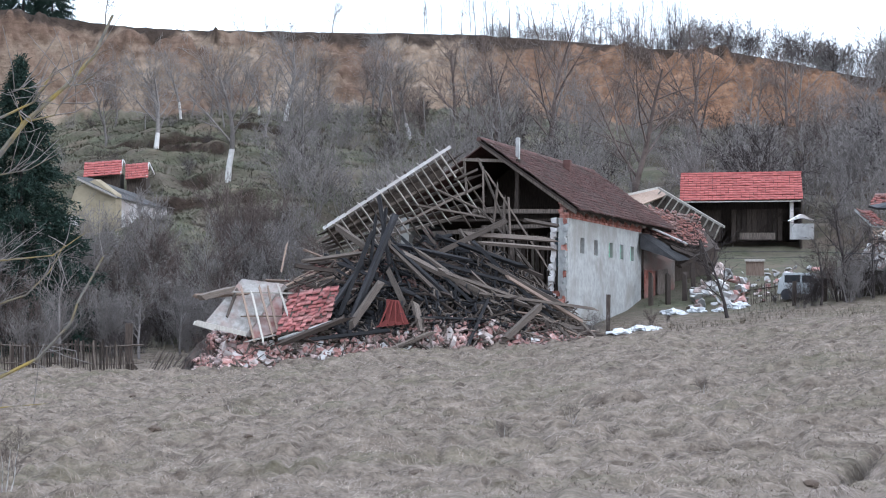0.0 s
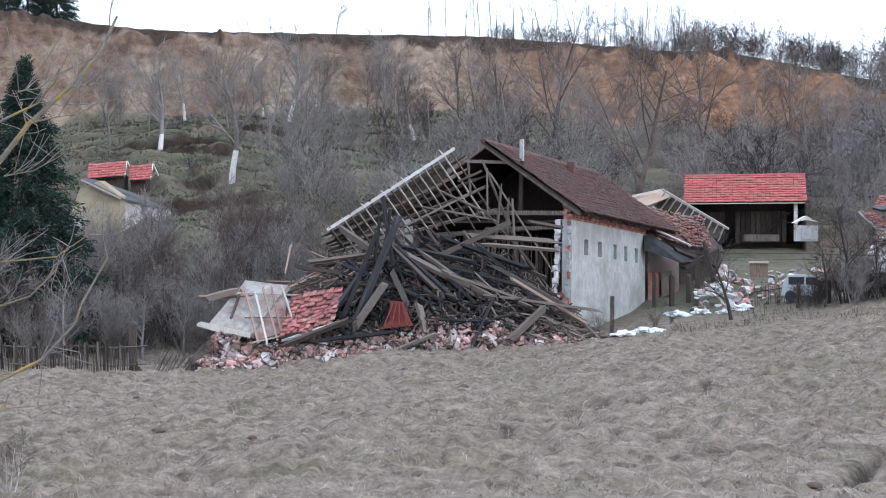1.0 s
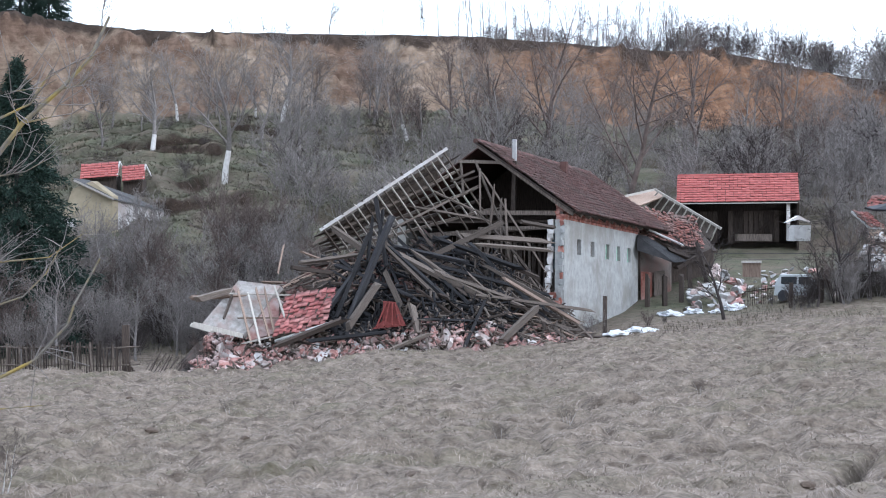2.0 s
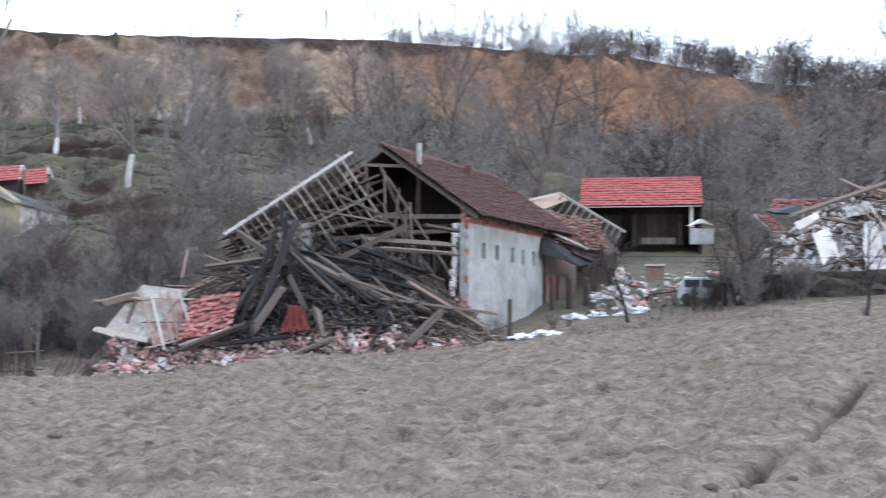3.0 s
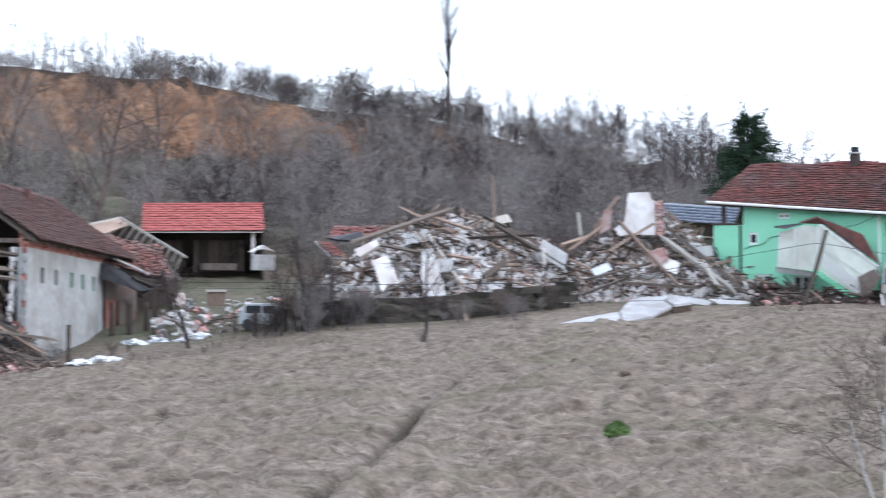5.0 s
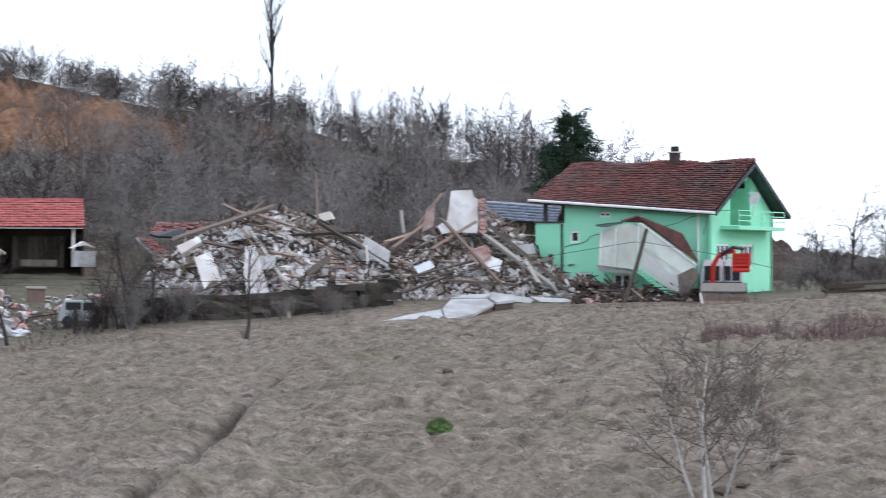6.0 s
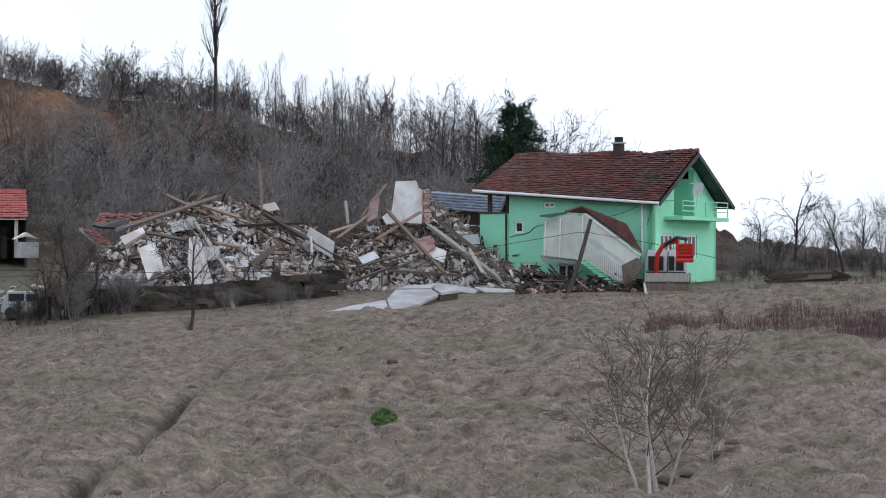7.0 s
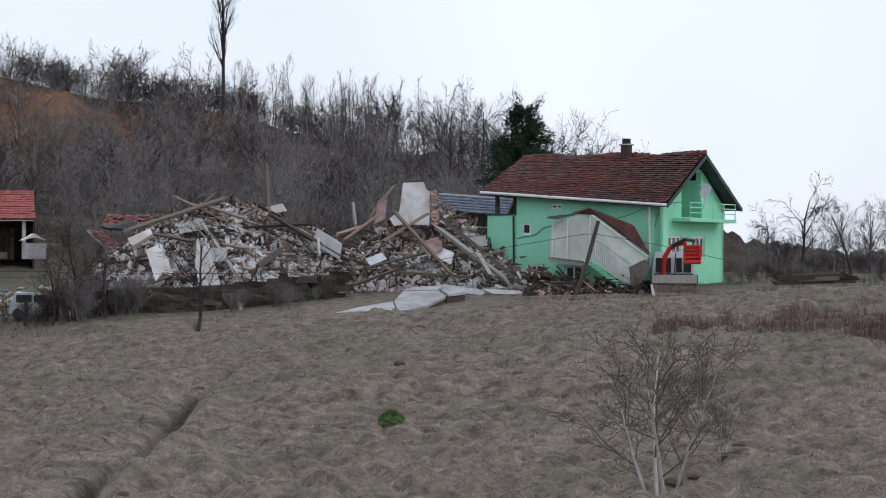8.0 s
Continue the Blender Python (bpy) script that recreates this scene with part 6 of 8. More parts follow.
# ======== tipper truck with a red loading crane ========
TM = Matrix.Translation(polar(24.93, 107.2, 2.35)) @ Matrix.Rotation(radians(-24), 4, "Z")
truck = thing("tipper_truck", TM, "white tipper truck with open wooden bed and red loading crane", "truck")
cab = part("cab", prism([(-1.0, 3.6, 0.5), (1.0, 3.6, 0.5), (1.0, 3.6, 1.7), (0.86, 3.7, 2.35), (-0.86, 3.7, 2.35), (-1.0, 3.6, 1.7)], (0, 1.5, 0)), mat("white_lacquer", (0.62, 0.64, 0.67), (0.7, 0.72, 0.75), 3, 0.35, 0.0), truck, "white cab")
for x0, x1 in ((-0.85, -0.12), (0.12, 0.4), (0.48, 0.85)):
    part("rear_window", boxed(x0, x1, 3.56, 3.6, 1.35, 2.05, 0.01), M_GLASS, cab)
part("bed_floor", boxed(-1.05, 1.05, 0.2, 3.4, 0.75, 0.85), M_WOOD, truck, "wooden truck bed")
part("tailboard", boxed(-1.05, 1.05, 0.1, 0.18, 0.85, 1.25, 0.01), M_WOOD_PALE, truck, "scuffed aluminium tailboard")
part("side_board", boxed(-1.1, -1.05, 0.2, 3.4, 0.75, 1.25, 0.01), M_WOOD, truck)
part("side_board", boxed(1.05, 1.1, 0.2, 3.4, 0.75, 1.25, 0.01), M_WOOD, truck)
part("hanging_board", prism([(-1.12, -0.1, 0.8), (-1.02, -0.1, 0.8), (-0.75, -0.3, -0.35), (-0.95, -0.3, -0.35)], (0, 0.06, 0)), M_WHITE, truck, "white board hanging at the side")
part("hanging_board", prism([(1.05, -0.1, 0.6), (1.12, -0.1, 0.6), (1.35, -0.3, -0.2), (1.2, -0.3, -0.2)], (0, 0.06, 0)), M_WOOD_TAN, truck)
for k in range(6):
    part("load_plank", sticked((-0.95, -0.0, 0.1 + 0.11 * k), (0.95, 0.05 * (k % 2), 0.12 + 0.1 * k), 0.1, 0.2, 0.1), M_WOOD if k % 2 else M_WOOD_TAN, truck)
for x in (-0.85, 0.85):
    for y in (0.9, 4.3):
        wb = bmesh.new()
        tube(wb, [(x - 0.13, y, 0.4), (x + 0.13, y, 0.4)], 0.42, 0.42, 20)
        wheel = part("wheel", wb, M_DARKMETAL, truck)
        part("rim", tubed([(x - 0.14, y, 0.4), (x + 0.14, y, 0.4)], 0.22, 0.22, 14), M_METAL, wheel)
arm_pts = [(-0.45, 3.2, 0.9), (-0.48, 3.2, 1.5), (-0.42, 3.1, 2.1), (-0.2, 3.0, 2.5), (0.15, 2.8, 2.72), (0.6, 2.6, 2.78)]
part("crane_arm", tubed(arm_pts, 0.13, 0.11, 8), M_RED, truck, "red bent loading crane")
part("crane_jib", tubed([(-0.1, 2.7, 2.62), (0.5, 2.5, 2.95), (1.0, 2.4, 2.85)], 0.08, 0.08, 8), M_DARKMETAL, truck)
part("hose", tubed([(0.1, 3.2, 2.3), (0.05, 3.2, 1.4), (0.1, 3.2, 0.9)], 0.03, 0.03), M_DARKMETAL, truck)
bk = bmesh.new()
box(bk, 0.45, 1.3, 2.0, 2.7, 1.75, 1.95, None, 0.06)
for x in (0.45, 1.22):
    box(bk, x, x + 0.08, 2.0, 2.7, 1.95, 2.65, None, 0.01)
for k in range(4):
    box(bk, 0.45, 1.3, 2.02 + k * 0.18, 2.1 + k * 0.18, 2.05 + 0.17 * k, 2.15 + 0.17 * k)
box(bk, 0.53, 1.22, 2.62, 2.68, 1.95, 2.65)
part("grab_bucket", bk, M_RED, truck, "red basket bucket")
part("mudguard", boxed(-0.95, 0.95, 3.4, 3.5, 0.4, 1.3, 0.02), M_DARKMETAL, truck)



# ======== trees and shrubs ========
def grow(seed, height, r0, counts=(10, 6, 4), ratios=(0.5, 0.5, 0.5), angle=45, up=0.15, wob=0.12, start=0.25, stems=1, lean=0.0, min_r=0.006, bends=(4, 3, 2, 1)):
    """Branches as straight pieces (from, to, radius, radius, level), grown level by level."""
    rg = random.Random(seed)
    out = []

    def shoot(p, d, length, r, level):
        n = bends[level]
        pts = [p]
        for i in range(n):
            d = (d + Vector((rg.gauss(0, wob), rg.gauss(0, wob), rg.gauss(0, wob) + up * (0.4 if level else 0.1)))).normalized()
            q = pts[-1] + d * (length / n)
            ra, rb = r * (1 - 0.75 * i / n), r * (1 - 0.75 * (i + 1) / n)
            out.append((pts[-1], q, max(min_r, ra), max(min_r, rb), level))
            pts.append(q)
        if level < len(counts):
            c = counts[level]
            for k in range(c):
                f = start + (1 - start) * (k + rg.random()) / c if level == 0 else 0.2 + 0.8 * (k + rg.random()) / c
                f = min(f, 0.99)
                i = int(f * n)
                base = pts[i].lerp(pts[i + 1], f * n - i)
                axis = (pts[i + 1] - pts[i]).normalized()
                side = axis.orthogonal().normalized()
                side.rotate(Matrix.Rotation(rg.uniform(0, 6.28), 3, axis))
                a = radians(rg.gauss(angle, 10))
                nd = axis * math.cos(a) + side * math.sin(a)
                shoot(base, nd.normalized(), length * ratios[level] * rg.uniform(0.65, 1.15) * (1.15 - 0.55 * f if level == 0 else 1.0), max(min_r, r * (1 - 0.7 * f) * 0.55), level + 1)

    for s in range(stems):
        a = rg.uniform(0, 6.28)
        sp = 0.0 if stems == 1 else rg.uniform(0.1, 0.55)
        d = Vector((math.cos(a) * sp + lean, math.sin(a) * sp, 1)).normalized()
        shoot(Vector((math.cos(a) * sp * 0.6, math.sin(a) * sp * 0.6, -0.15)) if stems > 1 else Vector((0, 0, -0.25)), d, height * (1 if stems == 1 else rg.uniform(0.55, 1.0)), r0, 0)
    return out


def branch_mesh(name, segs, material, parent, sides=3):
    if not segs:
        return None
    P, Q = np.array([s[0] for s in segs]), np.array([s[1] for s in segs])
    ra, rb = np.array([s[2] for s in segs]), np.array([s[3] for s in segs])
    D = Q - P
    D /= np.linalg.norm(D, axis=1)[:, None] + 1e-9
    A = np.cross(D, np.where(np.abs(D[:, 2:3]) < 0.9, np.array([[0, 0, 1.0]]), np.array([[1.0, 0, 0]])))
    A /= np.linalg.norm(A, axis=1)[:, None] + 1e-9
    B = np.cross(D, A)
    V = []
    for base, r in ((P, ra), (Q, rb)):
        for k in range(sides):
            t = 2 * math.pi * k / sides
            V.append(base + (A * math.cos(t) + B * math.sin(t)) * r[:, None])
    V = np.stack(V, 1).reshape(-1, 3)
    o = np.arange(len(segs))[:, None] * 2 * sides
    F_ = np.concatenate([o + [k, (k + 1) % sides, sides + (k + 1) % sides, sides + k] for k in range(sides)])
    return arrays(name, V, F_, material, parent, smooth=sides > 3)


def make_tree(name, label, category, segs, bark, twig, lime=0.0, group="", kind="", stems_apart=False):
    t = thing(name, Matrix.Translation((0, -300, -50)), label, category, group, kind)
    low = [s for s in segs if s[4] == 0]
    if lime:
        part_lime = [s for s in low if s[0].z < lime]
        low = [s for s in low if s[0].z >= lime]
        tagged(branch_mesh("lime_wash", part_lime, M_LIME, t, 6), "lime-washed lower trunk")
    starts = [i for i, s in enumerate(low) if i == 0 or (s[0] - low[i - 1][1]).length > 0.01] if stems_apart else [0]
    for a, b in zip(starts, starts[1:] + [len(low)]):
        if stems_apart:
            part("stem", tubed([low[a][0]] + [g[1] for g in low[a:b]], low[a][2], low[b - 1][3], 6), bark, t)
        else:
            branch_mesh("trunk", low[a:b], bark, t, 5)
    branch_mesh("crown", [s for s in segs if s[4] > 0], twig, t, 3)
    return t


USED = set()
FAR = {}


def lean_brush(seed):
    """A far shrub: round stems and boughs, single-faced twigs."""
    segs = grow(seed, 4.6, 0.036, (6, 4, 4), (0.5, 0.55, 0.5), 36, 0.22, 0.16, 0.12, 7, min_r=0.0115, bends=(3, 2, 1, 1))
    r = np.random.default_rng(seed)
    thick, thin = [g for g in segs if g[4] < 2], [g for g in segs if g[4] >= 2]
    P, Q = np.array([g[0] for g in thick]), np.array([g[1] for g in thick])
    ra = np.array([(g[2], g[3]) for g in thick])
    D = (Q - P) / (np.linalg.norm(Q - P, axis=1)[:, None] + 1e-9)
    A = np.cross(D, np.array([[0.31, 0.92, 0.2]]))
    A /= np.linalg.norm(A, axis=1)[:, None] + 1e-9
    B = np.cross(D, A)
    ring = [A * math.cos(a) + B * math.sin(a) for a in (0, 2.094, 4.189)]
    V1 = np.stack([P + n * ra[:, :1] for n in ring] + [Q + n * ra[:, 1:] for n in ring], 1).reshape(-1, 3)
    o = np.arange(len(thick))[:, None] * 6
    F1 = np.concatenate([o + [0, 1, 4, 3], o + [1, 2, 5, 4], o + [2, 0, 3, 5]])
    P, Q = np.array([g[0] for g in thin]), np.array([g[1] for g in thin])
    side = np.cross(Q - P, r.normal(0, 1, P.shape))
    side *= 0.015 / (np.linalg.norm(side, axis=1)[:, None] + 1e-9)
    V2 = np.stack([P - side, P + side, Q + side * 0.5, Q - side * 0.5], 1).reshape(-1, 3)
    F2 = np.arange(len(thin))[:, None] * 4 + np.array([0, 1, 2, 3]) + len(V1)
    return np.concatenate([V1, V2]), np.concatenate([F1, F2])


def plant(template, az, d, scale=1.0, spin=None, rg=random, z=None):
    p = on_ground(az, d, 0.05)
    if template in FAR and d > 138:
        FAR[template].append((p, rg.uniform(0, 6.28), scale))
        return None
    m = Matrix.Translation(p) @ Matrix.Rotation(rg.uniform(0, 6.28) if spin is None else spin, 4, "Z") @ Matrix.Diagonal((scale * rg.uniform(0.9, 1.1), scale * rg.uniform(0.9, 1.1), scale, 1))
    if template.name not in USED:
        USED.add(template.name)
        template.matrix_world = m
        return template
    return copy_thing(template, m)


shrubs = [make_tree("bare_shrub", "dense leafless grey-brown shrub on the hillside", "shrub", grow(100 + k, 4.6, 0.045, (7, 4, 3), (0.5, 0.55, 0.55), 34, 0.25, 0.13, 0.2, 8, min_r=0.0115), (M_BARK, M_BARK_DARK, M_BARK)[k % 3],
                    (M_BARK, M_TWIG_WARM, M_BARK, M_BARK_DARK)[k % 4], group="hillside shrubs") for k in range(4)]
FAR.update({t: [] for t in shrubs})
orchard = [make_tree("bare_tree", "leafless spreading tree with fine grey twigs", "tree", grow(200 + k, 6.5, 0.13, (13, 7, 5), (0.6, 0.5, 0.45), 46, 0.22, 0.12, 0.25, min_r=0.010), M_BARK, (M_BARK, M_TWIG_WARM, M_BARK)[k % 3], group="hillside trees") for k in range(3)]
slender = [make_tree("slender_tree", "tall thin leafless tree with upright branches", "tree", grow(300 + k, 8.5, 0.068, (13, 4, 3), (0.26, 0.5, 0.5), 30, 0.3, 0.045, 0.3, min_r=0.0085), M_BARK_DARK, (M_TWIG_WARM, M_BARK_DARK, M_BARK_DARK)[k], group="ridge trees") for k in range(3)]
old = [make_tree("old_tree", "large old leafless tree with dark crooked limbs", "tree", grow(400 + k, 9.0, 0.24, (12, 8, 6), (0.7, 0.52, 0.45), 48, 0.2, 0.1, 0.22, min_r=0.010), M_TWIG_WARM, M_TWIG_WARM, group="old trees") for k in range(2)]
limed = [make_tree("lime_washed_tree", "leafless fruit tree with white lime-washed trunk on the slumped slope", "tree", grow(500 + k, 6.6, 0.2, (10, 8, 5), (0.62, 0.5, 0.45), 38, 0.25, 0.10, 0.36, min_r=0.011, bends=(6, 3, 2, 1)), M_BARK, M_BARK, 1.7, group="fruit trees") for k in range(2)]
tall = [make_tree("tall_bare_tree", "large leafless tree with dark fine branches behind the house", "tree", grow(830 + k, 6.5, 0.13, (13, 7, 5), (0.6, 0.5, 0.45), 46, 0.22, 0.10, 0.25, min_r=0.010), M_BARK_DARK, M_BARK_DARK, group="trees behind the house") for k in range(2)]
fruit = [make_tree("fruit_tree", "dark crooked leafless fruit tree at the meadow's edge", "tree", grow(810 + k, 4.6, 0.12, (10, 6, 5), (0.55, 0.5, 0.45), 48, 0.2, 0.11, 0.3, min_r=0.009), M_BARK_DARK, M_BARK_DARK, group="yard fruit trees") for k in range(3)]

rg = random.Random(77)
# fruit trees on the open slope
for az, d, s in ((-5.39, 153, 1.15), (-7.17, 165, 0.95), (-3.95, 179, 1.0), (-6.55, 177, 0.6), (-0.8, 172, 0.8), (-4.6, 183, 0.5)):
    plant(limed[rg.randint(0, 1)], az, d, s, rg=rg)
# thicket on the slope between the yards and the scarp
for k in range(330):
    az = rg.uniform(-4.0, 23.5)
    d = rg.uniform(138, 187)
    if 5.2 < az < 9.4 and d < 144:
        continue
    plant(rg.choice(shrubs if az < 9.5 else (shrubs[3],)), az, d, rg.uniform(0.65, 1.2) if az > 10 or d < 160 else rg.uniform(0.35, 0.7), rg=rg)
for k in range(60):
    az = rg.uniform(-11.5, -2.5)
    d = rg.uniform(140, 187)
    plant(rg.choice(shrubs), az, d, rg.uniform(0.12, 0.3), rg=rg)
for k in range(14):
    plant(rg.choice(orchard), rg.uniform(-9.5, -1.0), rg.uniform(168, 187), rg.uniform(0.6, 1.0), rg=rg)
for k in range(34):
    az = rg.uniform(-4, 14.0)
    plant(rg.choice(orchard), az, rg.uniform(150, 186), rg.uniform(0.75, 1.25), rg=rg)
for az, d, s in ((1.2, 158, 0.95), (4.7, 146, 1.15), (8.5, 172, 0.85), (0.2, 172, 0.8), (6.4, 166, 0.85), (2.6, 166, 0.95)):
    plant(old[rg.randint(0, 1)], az, d, s, rg=rg)
# wood on the right-hand part of the hill
for k in range(300):
    az = 12.0 + 12.6 * rg.random() ** 0.8
    d = rg.uniform(176, 214)
    plant(rg.choice(slender), az, d, rg.uniform(0.55, 1.0) * (0.85 if az < 15 else 1.05), rg=rg)
for k in range(150):
    az = rg.uniform(10.0, 24.8)
    plant(rg.choice((shrubs[3], shrubs[3], shrubs[3], shrubs[1])), az, rg.uniform(160, 206), rg.uniform(0.7, 1.2) * (0.75 if az > 22 else 1), rg=rg)
# trees along the rim of the scarp
for k in range(80):
    az = rg.gauss(4.5, 2.0) if k % 2 else rg.uniform(-0.5, 13.0)
    plant(rg.choice(slender), az, rg.uniform(200, 216), rg.uniform(0.5, 1.05) if az < 6.5 else rg.uniform(0.3, 0.6), rg=rg)
for k in range(210):
    az = rg.uniform(1.2, 16.5)
    plant(rg.choice(shrubs if az < 7 else (shrubs[3], shrubs[1])), az, rg.uniform(198, 208), rg.uniform(0.2, 0.45) if az < 5.5 else rg.uniform(0.3, 0.8), rg=rg)
for az, d, s in ((-2.75, 205, 0.65), (-8.4, 201, 0.8), (-1.4, 203, 0.4), (-5.2, 202, 0.4), (-4.4, 205, 0.35), (-3.6, 203, 0.3)):
    plant(orchard[1] if s > 0.5 else slender[0], az, d, s, rg=rg)
# trees behind and beside the green house
for az, d, s in ((20.6, 150, 1.15), (21.6, 158, 1.2), (19.4, 160, 1.1), (23.6, 165, 0.9), (22.8, 170, 1.0), (23.9, 150, 0.75), (20.2, 170, 1.2)):
    plant(rg.choice(tall), az, d, s, rg=rg)
for k in range(16):
    plant(rg.choice(slender + orchard), rg.uniform(27.0, 31.0), rg.uniform(135, 165), rg.uniform(0.45, 0.75), rg=rg)
for k in range(36):
    plant(shrubs[3], rg.uniform(26.4, 31.0), rg.uniform(128, 150), rg.uniform(0.35, 0.65), rg=rg)
plant(fruit[0], 28.15, 131, 1.05, rg=rg)
for az, d, s in ((29.3, 134, 0.85), (30.3, 133, 0.95), (29.7, 140, 0.8), (27.2, 140, 0.7)):
    plant(rg.choice(fruit), az, d, s, rg=rg)
# thicket of the far garden
for k in range(130):
    az = rg.uniform(-12.2, -4.0)
    plant(rg.choice(shrubs + [shrubs[3], shrubs[3]]), az, rg.uniform(104, 132), rg.uniform(0.5, 1.0) if az < -6 else rg.uniform(0.5, 0.95), rg=rg)
for k in range(44):
    plant(rg.choice(shrubs), rg.uniform(-5.5, -0.8), rg.uniform(114, 137.5), rg.uniform(0.6, 1.05), rg=rg)
for az, d, s in ((-9.6, 104, 0.75), (-7.6, 106, 0.7), (-11.0, 108, 0.9), (-6.6, 108, 0.6), (-8.6, 118, 0.9), (-5.9, 118, 0.8), (-10.3, 116, 1.0)):
    plant(rg.choice(orchard), az, d, s, rg=rg)
for k in range(16):
    plant(rg.choice(shrubs), rg.uniform(-5.5, 1.5), rg.uniform(124, 140), rg.uniform(0.5, 1.0), rg=rg)
# single trees by the yards
for k in range(20):
    plant(rg.choice((shrubs[0], shrubs[2], shrubs[3])), rg.uniform(-8.6, -4.6), rg.uniform(102, 116), rg.uniform(0.5, 0.95), rg=rg)
for k in range(11):
    plant(rg.choice((shrubs[0], shrubs[2])), rg.uniform(-9.9, -6.9), rg.uniform(122, 136), rg.uniform(0.9, 1.3), rg=rg)
for k in range(12):
    plant(shrubs[3], rg.uniform(26.1, 28.6), rg.uniform(113, 119), rg.uniform(0.2, 0.36), rg=rg)
for k in range(24):
    plant(rg.choice((shrubs[0], shrubs[3], shrubs[3])), rg.uniform(8.8, 12.0), rg.uniform(108.5, 112), rg.uniform(0.35, 0.75), rg=rg)
for k in range(10):
    plant(rg.choice((shrubs[0], shrubs[1])), rg.uniform(11.8, 17.0), rg.uniform(108.5, 110.8), rg.uniform(0.15, 0.3), rg=rg)
for k in range(9):
    plant(rg.choice((shrubs[0], shrubs[3])), rg.uniform(26.2, 31), rg.uniform(112, 122), rg.uniform(0.2, 0.38), rg=rg)
for tpl, az, d, s in ((fruit[1], 7.12, 108.0, 1.0), (shrubs[1], 9.9, 110, 0.75), (shrubs[0], 10.4, 112, 0.6), (shrubs[3], 9.3, 111, 0.5), (fruit[0], 10.05, 109.5, 1.0), (fruit[2], 9.4, 109, 0.75), (fruit[1], 10.7, 110, 0.8), (fruit[2], 12.96, 98.5, 1.12),
                      (shrubs[2], 12.95, 99.2, 0.24), (shrubs[2], 3.75, 101.2, 0.42), (shrubs[0], 15.3, 107.5, 0.35), (shrubs[1], 16.2, 110.5, 0.3), (shrubs[1], 14.9, 109.5, 0.28), (shrubs[3], 9.0, 108.5, 0.35),
                      (shrubs[3], 11.2, 110.5, 0.5), (shrubs[3], 8.3, 112.5, 0.3), (shrubs[0], 26.6, 116, 0.4), (shrubs[3], 27.2, 118, 0.32), (shrubs[1], 24.0, 107.8, 0.22), (shrubs[0], 25.0, 106.5, 0.18),
                      (shrubs[1], 5.2, 104.5, 0.2), (shrubs[3], 5.6, 106.5, 0.22), (shrubs[1], -5.9, 98.5, 0.35), (shrubs[3], -6.4, 98, 0.3), (shrubs[0], 13.9, 109, 0.3), (shrubs[3], 17.2, 111, 0.25)):
    plant(tpl, az, d, s, rg=rg)

poplar = make_tree("poplar_tree", "very tall narrow leafless poplar above the wood", "tree", grow(603, 17.5, 0.24, (34, 6, 4), (0.24, 0.45, 0.5), 24, 0.4, 0.03, 0.3, min_r=0.012), M_BARK_DARK, M_BARK_DARK)
plant(poplar, 13.6, 196, 0.86, 1.0, rg=rg)


def conifer(name, label, height, width, seed, material, droop, rounded):
    rg2 = np.random.default_rng(seed)
    t = thing(name, Matrix.Translation((0, -300, -50)), label, "tree")
    part("trunk", tubed([(0, 0, -0.3), (0, 0, height * 0.5), (0, 0, height * 0.97)], 0.24, 0.03, 7), M_BARK_DARK, t)
    V, n = [], 0
    layers = int(height * 4.5)
    for i in range(layers):
        f = (i + 0.5) / layers
        z = height * (0.06 + 0.93 * f)
        reach = width * ((1 - f) ** 0.8 if not rounded else min(1.0, ((1.01 - f) / 0.5) ** 0.55))
        for b in range(9):
            a = rg2.uniform(0, 6.28)
            L = reach * rg2.uniform(0.55, 1.1)
            tip = np.array([math.cos(a) * L, math.sin(a) * L, z - droop * L + rg2.normal(0, 0.4 if rounded else 0.12)])
            root = np.array([0, 0, z])
            m_ = int(8 + L * 12) * 4
            u = rg2.uniform(0.2, 1.0, (m_, 1)) ** 0.7
            c = root + (tip - root) * u + rg2.normal(0, 0.12, (m_, 3))
            d1 = (tip - root) / (L + 1e-6) + rg2.normal(0, 0.55, (m_, 3))
            d1 *= rg2.uniform(0.10, 0.24, (m_, 1)) / np.linalg.norm(d1, axis=1)[:, None]
            d2 = np.cross(d1, rg2.normal(0, 1, (m_, 3)))
            d2 *= rg2.uniform(0.015, 0.045, (m_, 1)) / (np.linalg.norm(d2, axis=1)[:, None] + 1e-6)
            V.append(np.stack([c - d2, c + d2, c + d1 + d2 * 0.3, c + d1 * 1.05 - d2 * 0.3], 1).reshape(-1, 3))
            n += m_ * 4
    arrays("crown", np.concatenate(V), np.arange(n).reshape(-1, 4), material, t)
    return t


# the far shrubs, past counting, as thickets
for template, places in FAR.items():
    if not places:
        continue
    brushes = [lean_brush(900 + len(places) + j) for j in range(3)]
    VV, FF, n0 = [], [], 0
    for k, (p, spin, size) in enumerate(places):
        V0, F0 = brushes[k % 3]
        c_, s_ = math.cos(spin), math.sin(spin)
        VV.append((V0 * size) @ np.array([[c_, s_, 0], [-s_, c_, 0], [0, 0, 1]]) + np.array(p))
        FF.append(F0 + n0)
        n0 += len(V0)
    tagged(arrays("hillside_thicket", np.concatenate(VV), np.concatenate(FF), template.children[-1].data.materials[0]), "dense leafless thicket covering the hillside", "thicket", kind="stuff")


